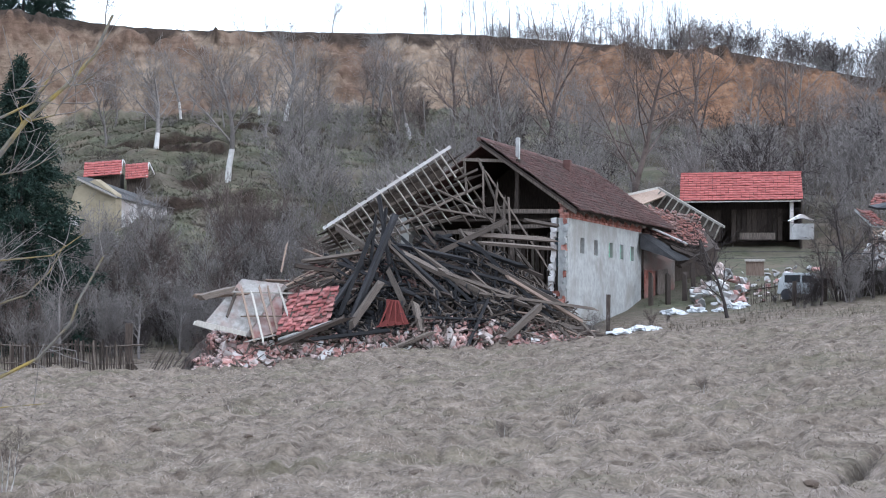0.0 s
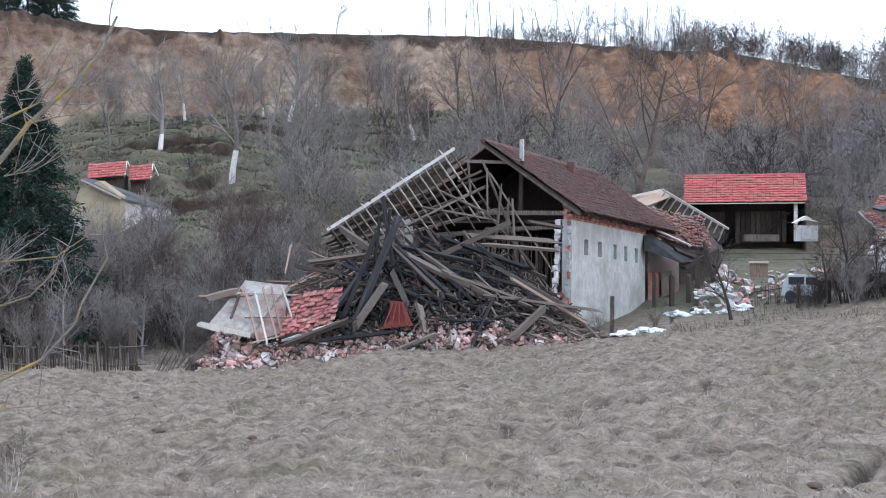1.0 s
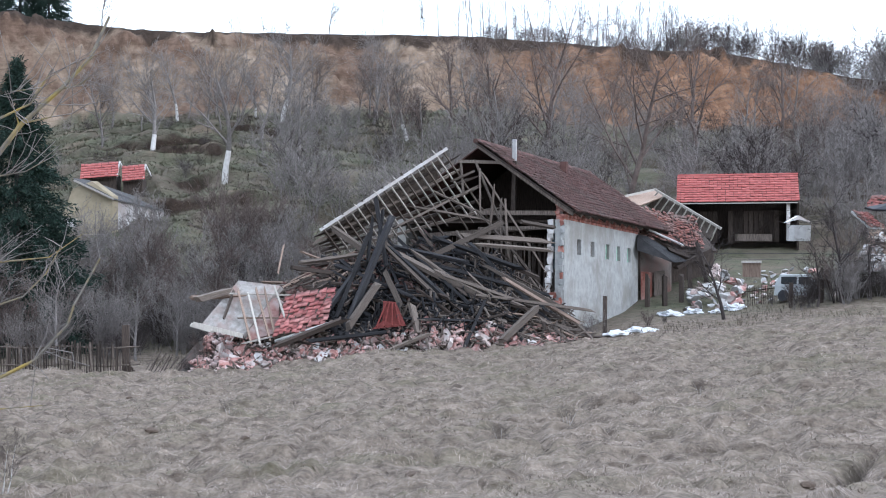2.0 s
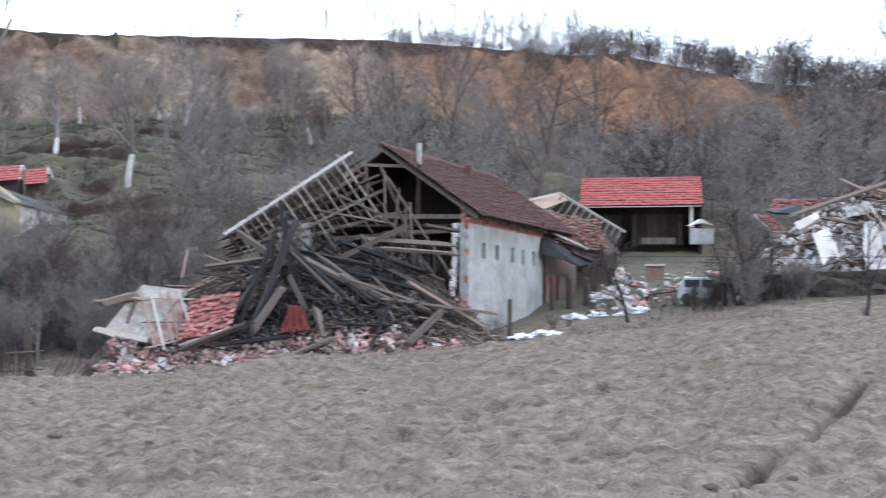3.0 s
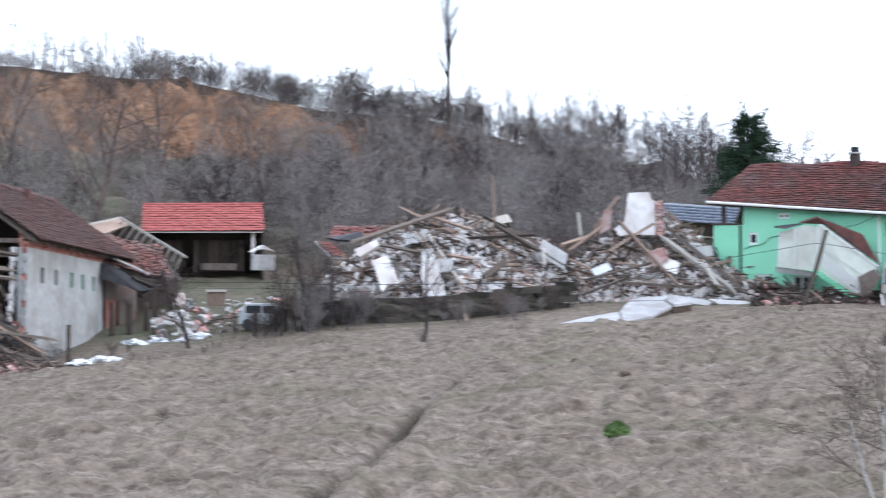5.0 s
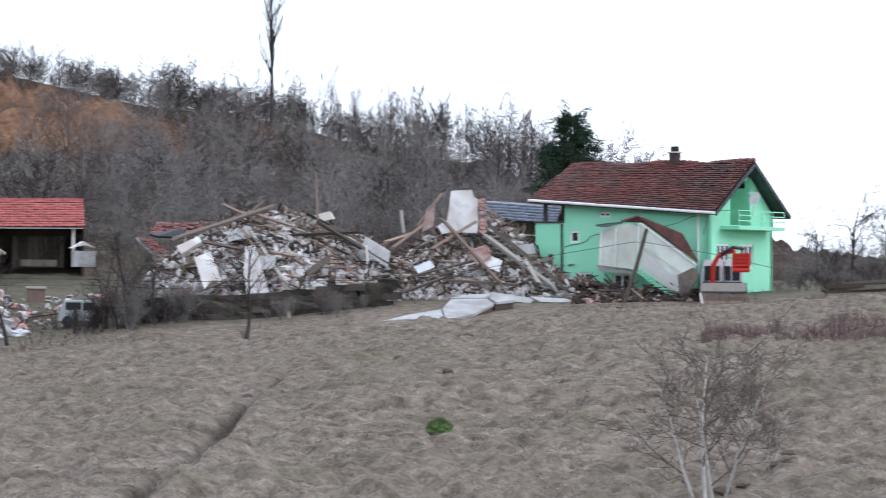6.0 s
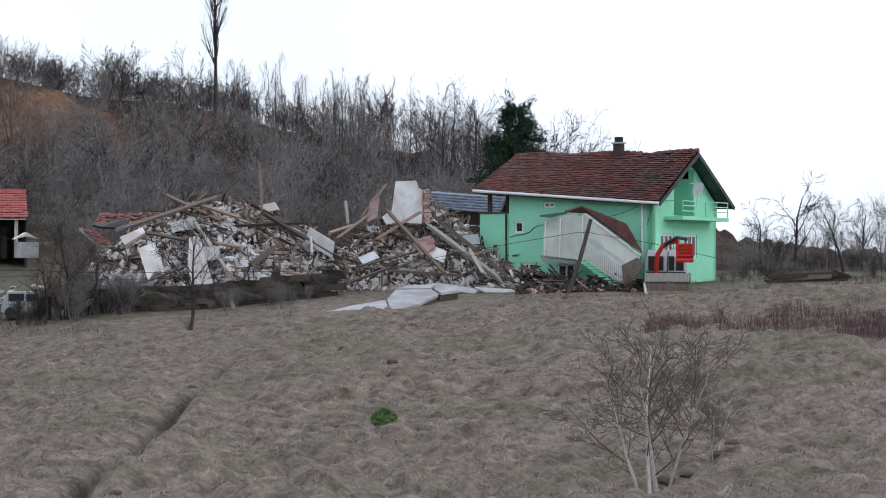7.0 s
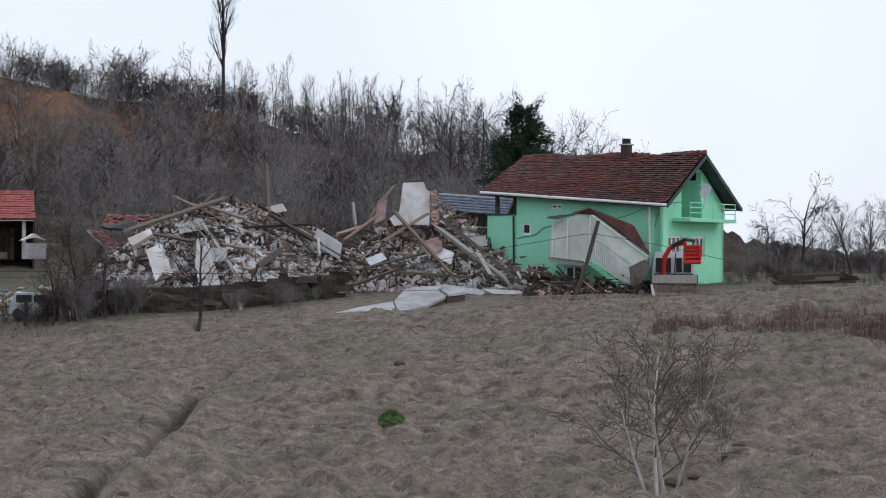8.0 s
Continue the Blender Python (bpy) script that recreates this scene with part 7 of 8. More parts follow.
fir = conifer("fir_tree", "dark green fir tree with drooping boughs beside the garden", 13.2, 4.7, 5, M_NEEDLE, 0.35, False)
plant(fir, -10.5, 113, 1.08, rg=rg)
for az, d, s in ((-11.6, 206, 0.8), (-10.4, 208, 0.7), (-9.7, 207, 0.5), (-12.2, 118, 0.9)):
    plant(fir, az, d, s, rg=rg)
pine = conifer("pine_tree", "dense dark green pine behind the green house", 9.4, 2.75, 6, M_PINE, 0.0, True)
plant(pine, 21.12, 138, 1.06, rg=rg)

M_TWIG_DIM = mat("dull_brown_twigs", (0.075, 0.06, 0.052), (0.15, 0.125, 0.108), 6, 0.95, 0.0)
# young multi-stemmed tree standing in the meadow
sapling = make_tree("sapling", "thin leafless multi-stemmed sapling with pale bark in the meadow", "tree", grow(714, 3.1, 0.034, (10, 6, 4), (0.6, 0.45, 0.45), 47, 0.14, 0.08, 0.3, 4, min_r=0.0045, bends=(6, 4, 3, 2)), mat("pale_smooth_bark", (0.26, 0.245, 0.225), (0.5, 0.48, 0.46), 9, 0.9, 0.2), M_TWIG_DIM, stems_apart=True)
plant(sapling, 24.6, 35.2, 1.05, 0.4, rg=rg)
for az, d, s in ((26.1, 41, 0.42), (-10.9, 40, 0.42), (25.6, 52, 0.3), (19.5, 74, 0.12), (3.2, 48, 0.16), (1.5, 46, 0.18), (6.5, 56, 0.16), (-5.3, 62, 0.15), (28.6, 66, 0.2), (11.6, 52, 0.15)):
    plant(sapling, az, d, s, rg=rg)

# lichen-covered tree at the edge of view
near = thing("lichen_tree", Matrix.Identity(4), "leafless tree with yellow lichen on its grey branches close by", "tree")
foot = Vector((-4.6, 13.2, ground_z(-4.6, 13.2) - 0.3))
part("trunk", tubed([foot, foot + Vector((0.1, 0, 2.0)), foot + Vector((0.0, 0, 4.2)), foot + Vector((0.2, 0.1, 6.0))], 0.16, 0.06, 8), M_LICHEN, near)
BOUGHS = [
    ([(-3.73, 13.49, 3.77), (-2.96, 13.68, 4.37), (-2.67, 13.74, 4.73), (-2.52, 13.77, 4.93), (-2.29, 13.81, 5.14), (-2.13, 13.94, 5.34), (-2.03, 14.05, 5.6)], 0.024),
    ([(-3.73, 13.49, 4.24), (-2.96, 13.68, 4.74), (-2.67, 13.74, 4.95), (-2.47, 13.78, 5.05), (-2.34, 13.8, 5.26)], 0.014), ([(-3.73, 13.49, 3.1), (-3.0, 13.67, 3.22), (-2.67, 13.74, 3.39), (-2.45, 13.78, 3.5), (-2.26, 13.82, 3.71), (-2.22, 13.82, 3.83), (-2.08, 13.95, 4.11)], 0.016),
    ([(-3.78, 13.69, 3.97), (-2.91, 13.9, 4.06), (-2.71, 13.94, 4.09), (-2.4, 14.0, 4.12), (-2.2, 14.03, 4.26)], 0.009), ([(-3.76, 13.59, 3.63), (-2.89, 13.8, 3.79), (-2.69, 13.84, 3.83), (-2.54, 13.87, 3.88), (-2.4, 13.89, 4.02), (-2.31, 13.91, 4.19)], 0.009),
    ([(-3.68, 13.3, 3.31), (-2.83, 13.51, 3.21), (-2.64, 13.55, 3.22), (-2.35, 13.6, 3.24)], 0.007), ([(-2.6, 13.76, 4.8), (-2.54, 13.77, 4.93), (-2.59, 13.76, 5.1)], 0.009), ([(-2.52, 13.77, 4.93), (-2.35, 13.8, 4.97), (-2.31, 13.81, 5.05)], 0.007),
    ([(-2.67, 13.74, 4.61), (-2.5, 13.77, 4.64), (-2.31, 13.81, 4.75)], 0.006), ([(-2.29, 13.81, 5.14), (-2.17, 13.83, 5.17), (-2.07, 13.85, 5.26)], 0.006), ([(-2.59, 13.76, 5.12), (-2.46, 13.78, 5.14)], 0.006),
]
for pts, r in BOUGHS:
    part("limb", tubed(pts, r, r * 0.35, 6), M_LICHEN, near)
tw = []
rg3 = random.Random(5)
for pts, r in BOUGHS:
    pts = [Vector(p) for p in pts]
    for k in range(9):
        i = rg3.randint(0, len(pts) - 2)
        a = pts[i].lerp(pts[i + 1], rg3.random())
        d = Vector((rg3.gauss(0.5, 0.5), rg3.gauss(0, 0.3), rg3.gauss(0.35, 0.5))).normalized()
        l = rg3.uniform(0.08, 0.4)
        b = a + d * l * 0.5
        c = b + (d + Vector((rg3.gauss(0, 0.3), 0, rg3.gauss(0.1, 0.3)))) * l * 0.5
        tw += [(a, b, 0.004, 0.003, 1), (b, c, 0.003, 0.002, 1)]
tagged(branch_mesh("brushwood", tw, M_BARK, near, 3), kind="stuff")

# ======== meadow: matted dry grass, weeds, mounds ========
M_STRAW = mat("dry_grass_blade", (0.16, 0.13, 0.107), (0.425, 0.36, 0.308), 2.2, 0.9, 0.0, (0.115, 0.09, 0.07), 0.45, 0.8, per_piece=0.32)


def unpaved(x, y, r):
    az = np.degrees(np.arctan2(x, y))
    return (np.hypot(x, y) < 95.5) | (az < 15.6) | (az > 20.8)


def blades(name, n, seed, d0, d1, az0, az1, material, length, lie, label, width=0.012, keep=None):
    r = np.random.default_rng(seed)
    d = r.uniform(d0, d1, n)
    az = np.radians(r.uniform(az0, az1, n))
    x, y = d * np.sin(az), d * np.cos(az)
    if keep is not None:
        ok = keep(x, y, r)
        x, y, d = x[ok], y[ok], d[ok]
        n = len(x)
    off = (x - 17.5) * -0.948 - (y - 69.8) * -0.317 + 0.35 * wave(y, y * 0, 5, 12)
    ok = (np.abs(off) > 0.15) | (np.abs((x - 17.5) * -0.317 + (y - 69.8) * -0.948 - 21) > 25)
    x, y, d = x[ok], y[ok], d[ok]
    n = len(x)
    z = height(x, y)
    e = 0.12
    gx, gy = tussocks(x + e, y) - tussocks(x - e, y), tussocks(x, y + e) - tussocks(x, y - e)
    comb = np.arctan2(-gy - 0.05 + 0.05 * wave(x, y, 3.0, 31), -gx - 0.03 + 0.08 * wave(x, y, 2.2, 32)) + r.normal(0, 0.55, n)
    tilt = np.clip(lie + 0.22 * wave(x, y, 0.8, 33) + r.normal(0, 0.15, n), min(lie, 0.75), 1.5)
    L = r.uniform(length[0], length[1], n) * (1 + 0.5 * wave(x, y, 0.9, 34))
    h = np.stack([np.cos(comb), np.sin(comb), np.zeros(n)], 1)
    side = np.stack([-np.sin(comb), np.cos(comb), np.zeros(n)], 1) * (width * (d / 60) ** 0.7)[:, None]
    base = np.stack([x, y, z - 0.01], 1)
    if lie > 1.25:
        fall = np.clip(np.hypot(gx, gy) / (2 * e), 0, 1.2)
        h3 = np.stack([np.cos(comb), np.sin(comb), -0.85 * fall], 1)
        h3 /= np.linalg.norm(h3, axis=1)[:, None]
        rise = np.array([0, 0, 1]) * (r.uniform(0.02, 0.07, n))[:, None]
        mid, tip = base + h3 * (L * 0.5)[:, None] + rise, base + h3 * L[:, None] + rise * r.uniform(-0.2, 0.9, (n, 1))
    else:
        mid = base + (h * np.sin(tilt * 0.75)[:, None] + np.array([0, 0, 1]) * np.cos(tilt * 0.75)[:, None]) * (L * 0.55)[:, None]
        tip = mid + (h * np.sin(np.minimum(tilt * 1.25, 1.65))[:, None] + np.array([0, 0, 1]) * np.cos(np.minimum(tilt * 1.25, 1.65))[:, None]) * (L * 0.45)[:, None]
    V = np.stack([base - side, base + side, mid + side * 0.8, mid - side * 0.8, tip + side * 0.25, tip - side * 0.25], 1).reshape(-1, 3)
    o = np.arange(n)[:, None] * 6
    Fc = np.concatenate([o + [0, 1, 2, 3], o + [3, 2, 4, 5]])
    return tagged(arrays(name, V, Fc, material), label, "grass", kind="stuff")


blades("dry_grass", 300000, 1, 27, 109, -12.5, 31.5, M_STRAW, (0.11, 0.28), 1.32, "matted straw-coloured winter grass over the meadow", 0.0075, keep=unpaved)
blades("grass_tussocks", 60000, 2, 27, 103.5, -12.5, 31.5, M_STRAW, (0.2, 0.45), 1.3, "taller pale tussocks in the meadow", 0.006, keep=lambda x, y, r: wave(x, y, 0.8, 35) > 0.3)
M_GREENBLADE = mat("green_grass_blade", (0.07, 0.085, 0.035), (0.14, 0.155, 0.075), 0.8, 0.9, 0.0, per_piece=0.4)
blades("green_grass", 14000, 3, 35, 122, -12.5, 31.5, M_GREENBLADE, (0.04, 0.1), 1.2, "short green grass between the straw", 0.006, keep=lambda x, y, r: (wave(x, y, 7.0, 36) + 0.5 * wave(x, y, 2.0, 37) > 0.42) | ((np.hypot(x, y) > 103) & (r.random(len(x)) < 0.5)))
blades("yard_grass", 26000, 5, 109, 137, 3.0, 31.0, mat("yard_turf", (0.055, 0.06, 0.03), (0.15, 0.145, 0.09), 0.6, 0.95, 0.0, (0.14, 0.11, 0.085), 0.5, 0.7, per_piece=0.4), (0.12, 0.3), 1.3, "short rough turf of the yards", 0.008)
blades("yard_weeds", 30000, 4, 100, 124, -12.5, 31.5, mat("dead_weeds", (0.09, 0.075, 0.055), (0.2, 0.17, 0.13), 0.8, 0.95, 0.0, per_piece=0.4), (0.1, 0.35), 0.7, "dead weeds along the meadow's edge", 0.006, keep=lambda x, y, r: (wave(x, y, 3.0, 38) > 0.1) & ~((np.degrees(np.arctan2(x, y)) > 15.7) & (np.degrees(np.arctan2(x, y)) < 20.7)))
blades("red_stems", 26000, 6, 60, 86, 24.4, 31.0, M_TWIG_RED, (0.25, 0.55), 0.3, "thicket of thin dark red stems", 0.003, keep=lambda x, y, r: (wave(x, y, 5.0, 39) + 0.6 * wave(x, y, 2.0, 40) - 0.008 * (np.hypot(x, y) - 73) ** 2 > -0.3))

rg = random.Random(9)
blades("slope_grass", 70000, 8, 136, 188, -12.5, 1.0, mat("winter_turf", (0.07, 0.075, 0.048), (0.17, 0.165, 0.12), 0.5, 0.95, 0.0, (0.16, 0.13, 0.10), 0.35, 0.8, per_piece=0.4), (0.15, 0.4), 1.1, "rough winter turf and dead stalks on the slumped slope", 0.009)
M_EARTH = mat("crumbly_brown_earth", (0.075, 0.055, 0.042), (0.15, 0.115, 0.09), 8, 0.98, 0.6)
for k in range(50):
    az, d = rg.uniform(-11.5, 30.5), rg.uniform(36, 98)
    p = on_ground(az, d)
    s = rg.uniform(0.1, 0.2)
    bm = bmesh.new()
    bmesh.ops.create_icosphere(bm, subdivisions=2, radius=1.0)
    for v in bm.verts:
        v.co *= 1 + 0.35 * noise.noise(v.co * 2.3 + Vector((k, 0, 0)))
    ob = link_mesh("molehill", bm, M_EARTH)
    ob.matrix_world = Matrix.Translation(p) @ Matrix.Diagonal((s, s, s * 0.6, 1))
    tagged(ob, "small dark mound of earth in the dry grass", "molehill", "molehills in the meadow")
M_TUFT = mat("fresh_green_moss", (0.045, 0.08, 0.02), (0.085, 0.135, 0.04), 9, 0.9, 0.3, per_piece=0.4)
tuft = thing("green_tuft", Matrix.Translation(on_ground(17.84, 47.0) + Vector((0, 0, 0.06))), "round bright green tuft of moss and grass", "grass tuft")
bm = bmesh.new()
bmesh.ops.create_icosphere(bm, subdivisions=3, radius=0.26)
for v in bm.verts:
    v.co *= 1 + 0.3 * noise.noise(v.co * 9)
    v.co.z *= 0.65
part("cushion", bm, M_TUFT, tuft)
tb = []
for k in range(500):
    a, q = rg.uniform(0, 6.28), rg.uniform(0, 0.26)
    c = Vector((q * math.cos(a), q * math.sin(a), 0.14 * (1 - (q / 0.27) ** 2)))
    d = Vector((math.cos(a) * q * 3 + rg.gauss(0, 0.2), math.sin(a) * q * 3 + rg.gauss(0, 0.2), 1)).normalized() * rg.uniform(0.05, 0.13)
    tb.append((c, c + d, 0.006, 0.002, 1))
branch_mesh("blades", tb, M_TUFT, tuft, 3)


# ======== small things ========
def snow_patch(az, d, rx, ry, seed, h=0.12):
    r = random.Random(seed)
    p = on_ground(az, d)
    bm = bmesh.new()
    bmesh.ops.create_icosphere(bm, subdivisions=3, radius=1.0)
    for v in bm.verts:
        n = noise.noise(v.co * 1.7 + Vector((seed, 0, 0))) * 0.55 + noise.noise(v.co * 4 + Vector((0, seed, 0))) * 0.25
        v.co = Vector((v.co.x * rx * (1 + n), v.co.y * ry * (1 + n), v.co.z * h * (1 + 2 * n)))
    ob = link_mesh("snow_patch", bm, M_SNOW)
    ob.matrix_world = Matrix.Translation(p + Vector((0, 0, 0.03))) @ Matrix.Rotation(radians(-az), 4, "Z")
    tagged(ob, "patch of old melting snow on the ground", "snow", "snow patches")


for k, (az, d, rx, ry, h) in enumerate([(5.75, 111.5, 0.5, 0.7, 0.3), (6.35, 112.5, 0.35, 0.6, 0.35), (7.35, 113.5, 0.55, 0.7, 0.3), (4.45, 101.2, 0.45, 0.7, 0.2), (5.05, 102.4, 0.55, 0.8, 0.22), (2.95, 98.2, 0.4, 0.4, 0.16),
                                        (-4.55, 122, 1.1, 1.8, 0.2), (-3.6, 128, 0.9, 1.4, 0.2), (-10.8, 201.5, 1.6, 1.2, 0.3), (8.7, 122, 0.5, 0.5, 0.2), (6.9, 112.2, 0.25, 0.4, 0.2)]):
    snow_patch(az, d, rx * 1.25, ry * 1.2, k + 1, h * 0.6)

# cracked concrete apron on the meadow's edge
apron = thing("broken_pavement", Matrix.Identity(4), "cracked and tilted pale concrete pavement at the meadow's edge", "pavement")


M_PAVE = mat("pale_dirty_concrete", (0.34, 0.34, 0.35), (0.47, 0.47, 0.48), 2, 0.9, 0.3, (0.22, 0.2, 0.185), 0.7, 0.6)

SLABS = [
    [(27.71, 97.12, 1.67), (29.01, 96.33, 1.59), (31.61, 97.4, 1.88), (32.15, 99.75, 2.34), (30.32, 99.06, 2.1)], [(31.69, 97.48, 1.9), (33.44, 98.69, 2.17), (34.99, 100.48, 2.58), (35.08, 101.72, 2.8), (33.4, 102.07, 2.77), (32.26, 99.82, 2.36)],
    [(35.22, 101.78, 2.83), (35.16, 100.64, 2.66), (36.29, 101.29, 2.75), (36.41, 102.1, 2.96)], [(33.47, 102.26, 2.83), (35.1, 101.93, 2.85), (35.63, 102.8, 3.03), (34.45, 103.2, 2.97)],
]
for pts in SLABS:
    part("slab", prism(pts, (0, 0, -0.12)), M_PAVE, apron)
    low_ = [Vector(p) + Vector((0, 0.1, -0.12)) for p in pts]
    part("bed", prism(low_, (0, 0.1, -0.3)), M_EARTH, apron, "dark earth under the heaved slab")

# stone retaining wall under the rubble
ret = thing("retaining_wall", Matrix.Identity(4), "low dark mossy stone wall below the collapsed house", "wall", kind="structure")
M_DARKSTONE = mat("dark_mossy_stone", (0.04, 0.034, 0.03), (0.085, 0.072, 0.062), 3, 0.95, 0.5, (0.05, 0.052, 0.034), 0.8, 0.5, per_piece=0.4)
rg = random.Random(12)
for k in range(64):
    az = 10.2 + 6.6 * (k // 4) / 16 + rg.uniform(-0.04, 0.04) + 0.2 * (k % 2)
    p = on_ground(az, 111.3)
    s = Matrix.Translation(p + Vector((0, 0, 0.1 + 0.3 * (k % 4)))) @ Matrix.Rotation(radians(-az), 4, "Z")
    bm = rough_block(0.95, 0.5, 0.36, 500 + k, 0.2)
    bmesh.ops.transform(bm, matrix=s, verts=bm.verts)
    part("stone", bm, M_DARKSTONE, ret)

# picket fence of the far garden
fence = thing("picket_fence", Matrix.Identity(4), "old grey wooden picket fence, partly fallen", "fence")
for k in range(78):
    az = -12.0 + k * 0.058 + rg.uniform(-0.012, 0.012)
    p = on_ground(az, 97.5 + 1.2 * math.sin(k * 0.08))
    lean_ = rg.gauss(0, 0.06)
    h = rg.uniform(1.15, 1.4) - (0.1 * max(0, k - 66))
    part("picket", sticked(p + Vector((0, 0, -0.1)), p + Vector((lean_, rg.gauss(0, 0.05), h)), 0.075, 0.022, 0.2), M_WOOD if k % 3 == 0 else M_DARKWOOD, fence)
for hz in (0.4, 1.15):
    pts = [on_ground(-12.0 + 0.9 * j, 97.6 + 1.2 * math.sin(j * 15.5 * 0.08)) + Vector((0, 0.05, hz)) for j in range(6)]
    part("rail", tubed(pts, 0.035, 0.035, 4), M_WOOD, fence)
for k in range(26):
    az = -7.4 + k * 0.07
    p = on_ground(az, 98.6)
    part("picket", sticked(p + Vector((0, 0, 0.0)), p + Vector((0.5 + rg.gauss(0, 0.1), 0.2, max(0.35, 1.0 - 0.03 * k))), 0.07, 0.022, 0.2), M_WOOD, fence)
part("post", sticked(on_ground(-7.85, 97.4), on_ground(-7.85, 97.4) + Vector((0, 0, 2.1)), 0.3), M_DARKWOOD, fence)

# fence and posts near the barn and the yard
for az, d, h in ((4.13, 102.0, 1.75), (8.75, 110.5, 1.2), (9.5, 110.8, 1.1)):
    p = on_ground(az, d)
    ob = link_mesh("fence_post", sticked(p + Vector((0, 0, -0.2)), p + Vector((0.03, 0, h)), 0.2, 0.18), M_DARKWOOD)
    tagged(ob, "dark weathered wooden post standing in the grass", "post", "yard posts")
yf = thing("yard_fence", Matrix.Identity(4), "dark low picket fence of the yard", "fence")
for k in range(34):
    az = 7.7 + k * 0.055
    p = on_ground(az, 114.5)
    part("picket", sticked(p, p + Vector((rg.gauss(0, 0.03), 0, 0.95 + rg.uniform(-0.1, 0.1))), 0.06, 0.02), M_DARKWOOD, yf)
part("rail", sticked(on_ground(7.6, 114.6) + Vector((0, 0, 0.7)), on_ground(9.6, 114.6) + Vector((0, 0, 0.7)), 0.05), M_DARKWOOD, yf)

crate = thing("wooden_crate", Matrix.Identity(4), "tan wooden chest among snow and rubble in the yard", "crate")
part("body", prism([(15.67, 117.96, 3.12), (16.59, 117.84, 3.11), (16.59, 117.84, 2.35), (15.67, 117.96, 2.36)], (0.1, 0.6, 0)), M_WOOD_TAN, crate)
part("lid", prism([(15.6, 117.87, 3.2), (16.64, 117.73, 3.2), (16.64, 117.73, 3.08), (15.6, 117.87, 3.09)], (0.1, 0.7, 0)), M_WOOD_PALE, crate)
for k in range(110):
    az, d = rg.uniform(7.4, 11.4), rg.uniform(114, 126)
    p = on_ground(az, d)
    s = rg.uniform(0.15, 0.5)
    ob = new("yard_fragment", (SHARDS, PINKSHARDS, GREYSHARDS)[k % 3][k % 5])
    ob.matrix_world = Matrix.Translation(p + Vector((0, 0, 0.08))) @ Euler((rg.gauss(0, 0.4), rg.gauss(0, 0.4), rg.uniform(0, 6))).to_matrix().to_4x4() @ Matrix.Diagonal((s, s, s, 1))
    tagged(ob, "broken piece of wall lying in the yard", "rubble", "yard rubble")
# white car standing in the yard behind the bushes
CM = Matrix.Translation(on_ground(8.95, 113.2) + Vector((0, 0, 0.0))) @ Matrix.Rotation(radians(-9), 4, "Z")
car = thing("white_car", CM, "small white car half hidden behind bushes, dusty", "car")
M_LAC = mat("dusty_white_lacquer", (0.38, 0.41, 0.42), (0.5, 0.53, 0.55), 2, 0.4, 0.0)
part("body", prism([(-1.2, 0, 0.3), (1.2, 0, 0.3), (1.2, 0, 0.75), (0.9, 0, 0.85), (0.6, 0, 1.3), (-0.9, 0, 1.32), (-1.15, 0, 0.85)], (0, 1.5, 0)), M_LAC, car)
part("side_window", boxed(-0.85, -0.1, -0.012, -0.004, 0.85, 1.22, 0), M_GLASS, car)
part("side_window", boxed(0.0, 0.6, -0.012, -0.004, 0.85, 1.2, 0), M_GLASS, car)
for x in (-0.75, 0.75):
    part("wheel", tubed([(x, -0.03, 0.28), (x, 0.17, 0.28)], 0.28, 0.28, 16), M_DARKMETAL, car)

# far house with yellow gable and two red-roofed sheds above it
M_DARKSLATE = mat("dull_slate_sheet", (0.05, 0.05, 0.052), (0.1, 0.098, 0.1), 2, 0.9, 0.2)
LH = thing("yellow_house", Matrix.Identity(4), "pale yellow house with grey sheet roof behind bare bushes", "house")
part("gable_wall", prism([(-22.26, 138.22, 7.54), (-21.12, 138.4, 8.02), (-19.88, 138.58, 7.09), (-19.9, 138.58, 2.79), (-23.08, 138.08, 2.81), (-23.0, 138.1, 5.38)], (0.3, 0.3, 0)), mat("yellow_render", (0.28, 0.235, 0.16), (0.38, 0.33, 0.24), 2, 0.95, 0.2), LH, "pale yellow gable")
part("side_wall", prism([(-19.88, 138.58, 6.92), (-17.67, 144.93, 6.24), (-17.68, 144.93, 2.72), (-19.9, 138.58, 2.79)], (0.1, 0.3, 0)), M_WHITE, LH)
part("roof", prism([(-22.14, 137.93, 8.14), (-21.54, 139.35, 8.08), (-19.24, 148.76, 7.03), (-17.53, 144.94, 6.24), (-19.79, 138.19, 6.91)], (0, 0.1, 0.06)), M_DARKSLATE, LH, "dark grey sheet roof")
part("verge", sticked((-22.11, 137.74, 8.07), (-19.74, 138.1, 6.91), 0.08, 0.12), M_WOOD_PALE, LH)
part("balcony", prism([(-22.97, 137.09, 5.81), (-21.91, 137.26, 5.74), (-21.91, 137.26, 5.2), (-22.97, 137.09, 5.2)], (0, 0.4, 0)), M_CONCRETE, LH)
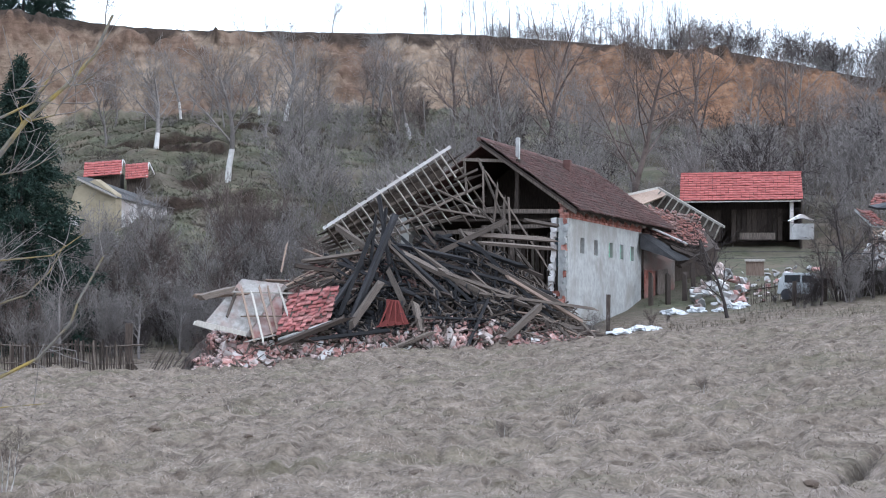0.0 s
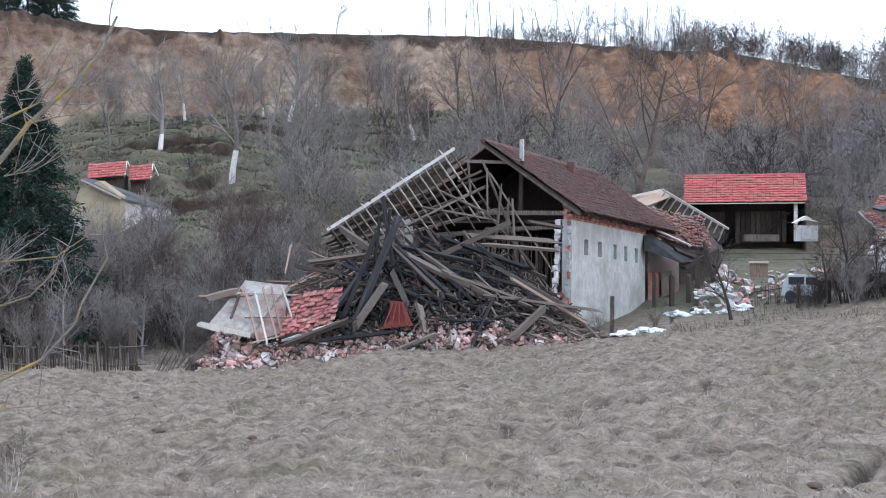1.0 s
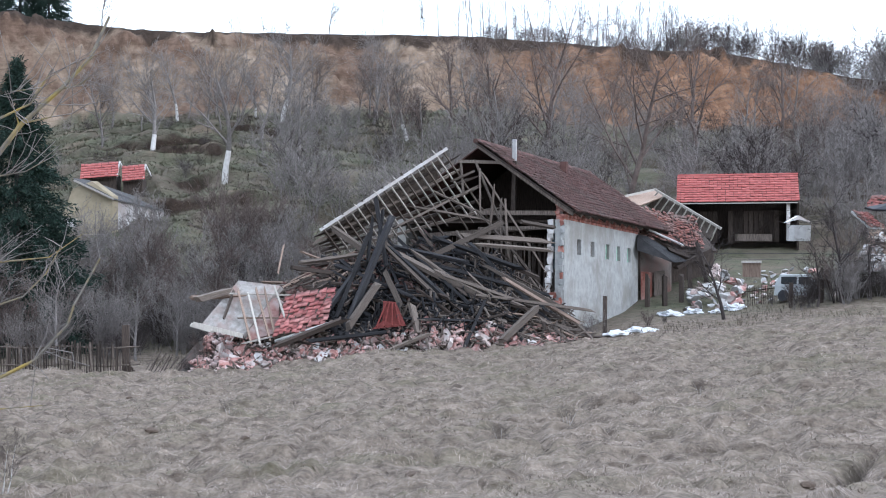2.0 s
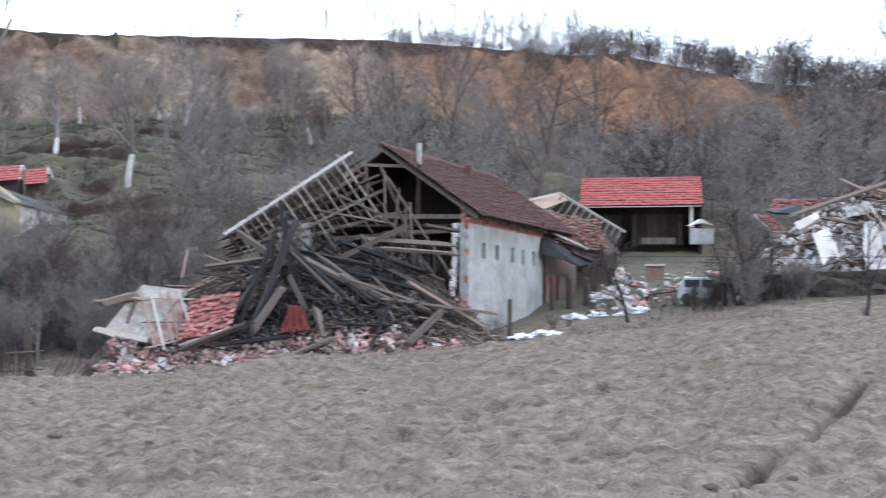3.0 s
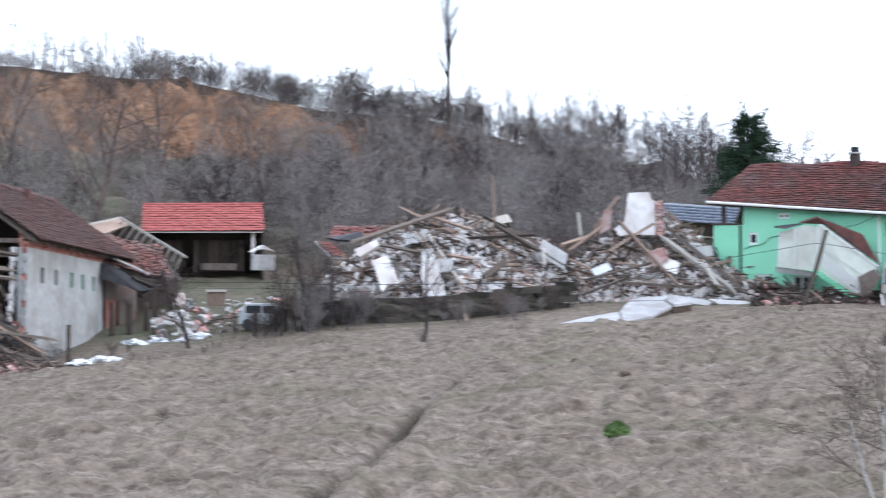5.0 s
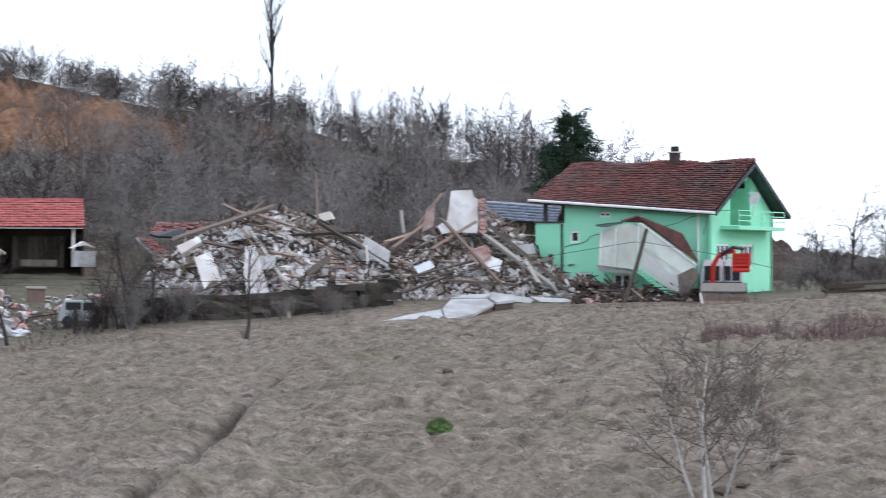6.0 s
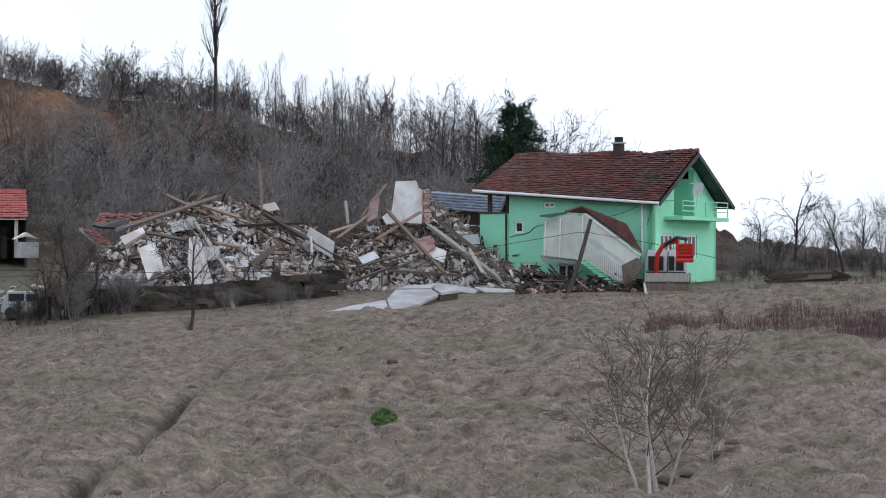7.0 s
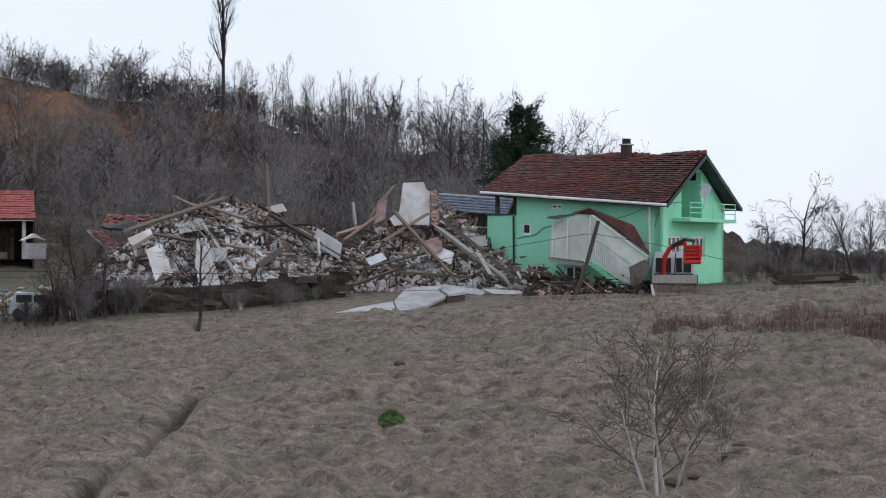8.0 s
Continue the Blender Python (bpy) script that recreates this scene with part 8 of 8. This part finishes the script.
for tag, (a, b, c, d), (wa, wb) in (("one", ((-23.58, 150.16, 9.42), (-21.17, 150.52, 9.61), (-20.97, 148.02, 8.61), (-23.27, 147.68, 8.42)), ((-23.2, 148.19, 8.51), (-21.04, 148.52, 8.66))), ("two", ((-20.95, 150.55, 9.31), (-19.49, 150.75, 9.43), (-19.31, 148.25, 8.39), (-20.61, 148.07, 8.28)), ((-20.61, 148.58, 8.36), (-19.38, 148.74, 8.44)))):
    rs = thing("red_roofed_hut", Matrix.Identity(4), "small hut with bright red tiles and white verge", "hut", "hillside huts")
    a, b, c, d = map(Vector, (a, b, c, d))
    part("deck", prism([a, b, c, d], (0, 0, -0.08)), M_DARKWOOD, rs)
    tile_field("tile", a, b - a, d - a, 11, 6, M_TILE_RED, rs, seed=23, jitter=0.01)
    part("verge", sticked(b + Vector((0.05, 0, 0)), c + Vector((0.05, 0, 0)), 0.07, 0.12), M_WHITE, rs)
    part("verge", sticked(b + Vector((0.08, 0, 0)), b + Vector((0.35, 1.6, -1.0)), 0.07, 0.12), M_WHITE, rs)
    wa, wb = Vector(wa), Vector(wb)
    part("wall", prism([wa, wb, wb + Vector((0, 0, -1.6)), wa + Vector((0, 0, -1.6))], (0, 2.0, 0)), M_DARKWOOD, rs)

# leaning pole and overhead wires
pole = thing("leaning_pole", Matrix.Identity(4), "leaning grey wooden pole carrying a wire", "pole")
part("mast", tubed([(41.22, 99.82, 2.45), (41.76, 99.6, 4.21), (42.24, 99.4, 6.14)], 0.11, 0.09, 8), M_WOOD, pole)


def wire(points, r=0.014):
    cu = bpy.data.curves.new("overhead_wire", "CURVE")
    cu.dimensions, cu.bevel_depth, cu.bevel_resolution = "3D", r, 1
    sp = cu.splines.new("POLY")
    sp.points.add(len(points) - 1)
    for q, p in zip(sp.points, points):
        q.co = (*p, 1)
    cu.materials.append(M_DARKMETAL)
    ob = new("overhead_wire", cu)
    tagged(ob, "thin sagging black wire across the yards", "wire", "overhead wires")


wire([(13.04, 108.22, 3.64), (16.98, 107.67, 3.63), (20.8, 107.0, 3.51), (24.32, 106.25, 3.56), (30.29, 104.71, 3.63), (34.76, 102.78, 4.13), (38.63, 100.86, 4.95), (41.57, 99.57, 5.5), (42.11, 99.34, 5.5), (45.02, 98.17, 4.97), (49.91, 100.27, 4.18)])
wire([(30.57, 105.67, 3.3), (34.21, 104.55, 3.91), (38.33, 103.11, 4.47)], 0.009)
wire([(13.16, 109.21, 3.31), (17.13, 108.66, 3.35), (20.99, 107.98, 3.18), (24.54, 107.23, 3.28), (30.57, 105.67, 3.3)], 0.009)
mesh_pile = thing("board_stack", Matrix.Identity(4), "low stack of dark boards on the grassy rise", "board stack")
for k in range(9):
    a = Vector((51.73, 99.34, 3.26)) + Vector((0.35 * (k % 3), 0.3 * (k % 2), 0.045 * k - 0.1))
    b = Vector((54.95, 97.6, 3.38)) + Vector((-0.3 * (k % 4), 0.3 * (k % 3), 0.05 * k - 0.12 + 0.06 * (k % 2)))
    beam(mesh_pile, a, b, 0.22, 0.05, ("dark", "char", "dark", "grey")[k % 4], "board", roll=1.45 + 0.1 * (k % 3))
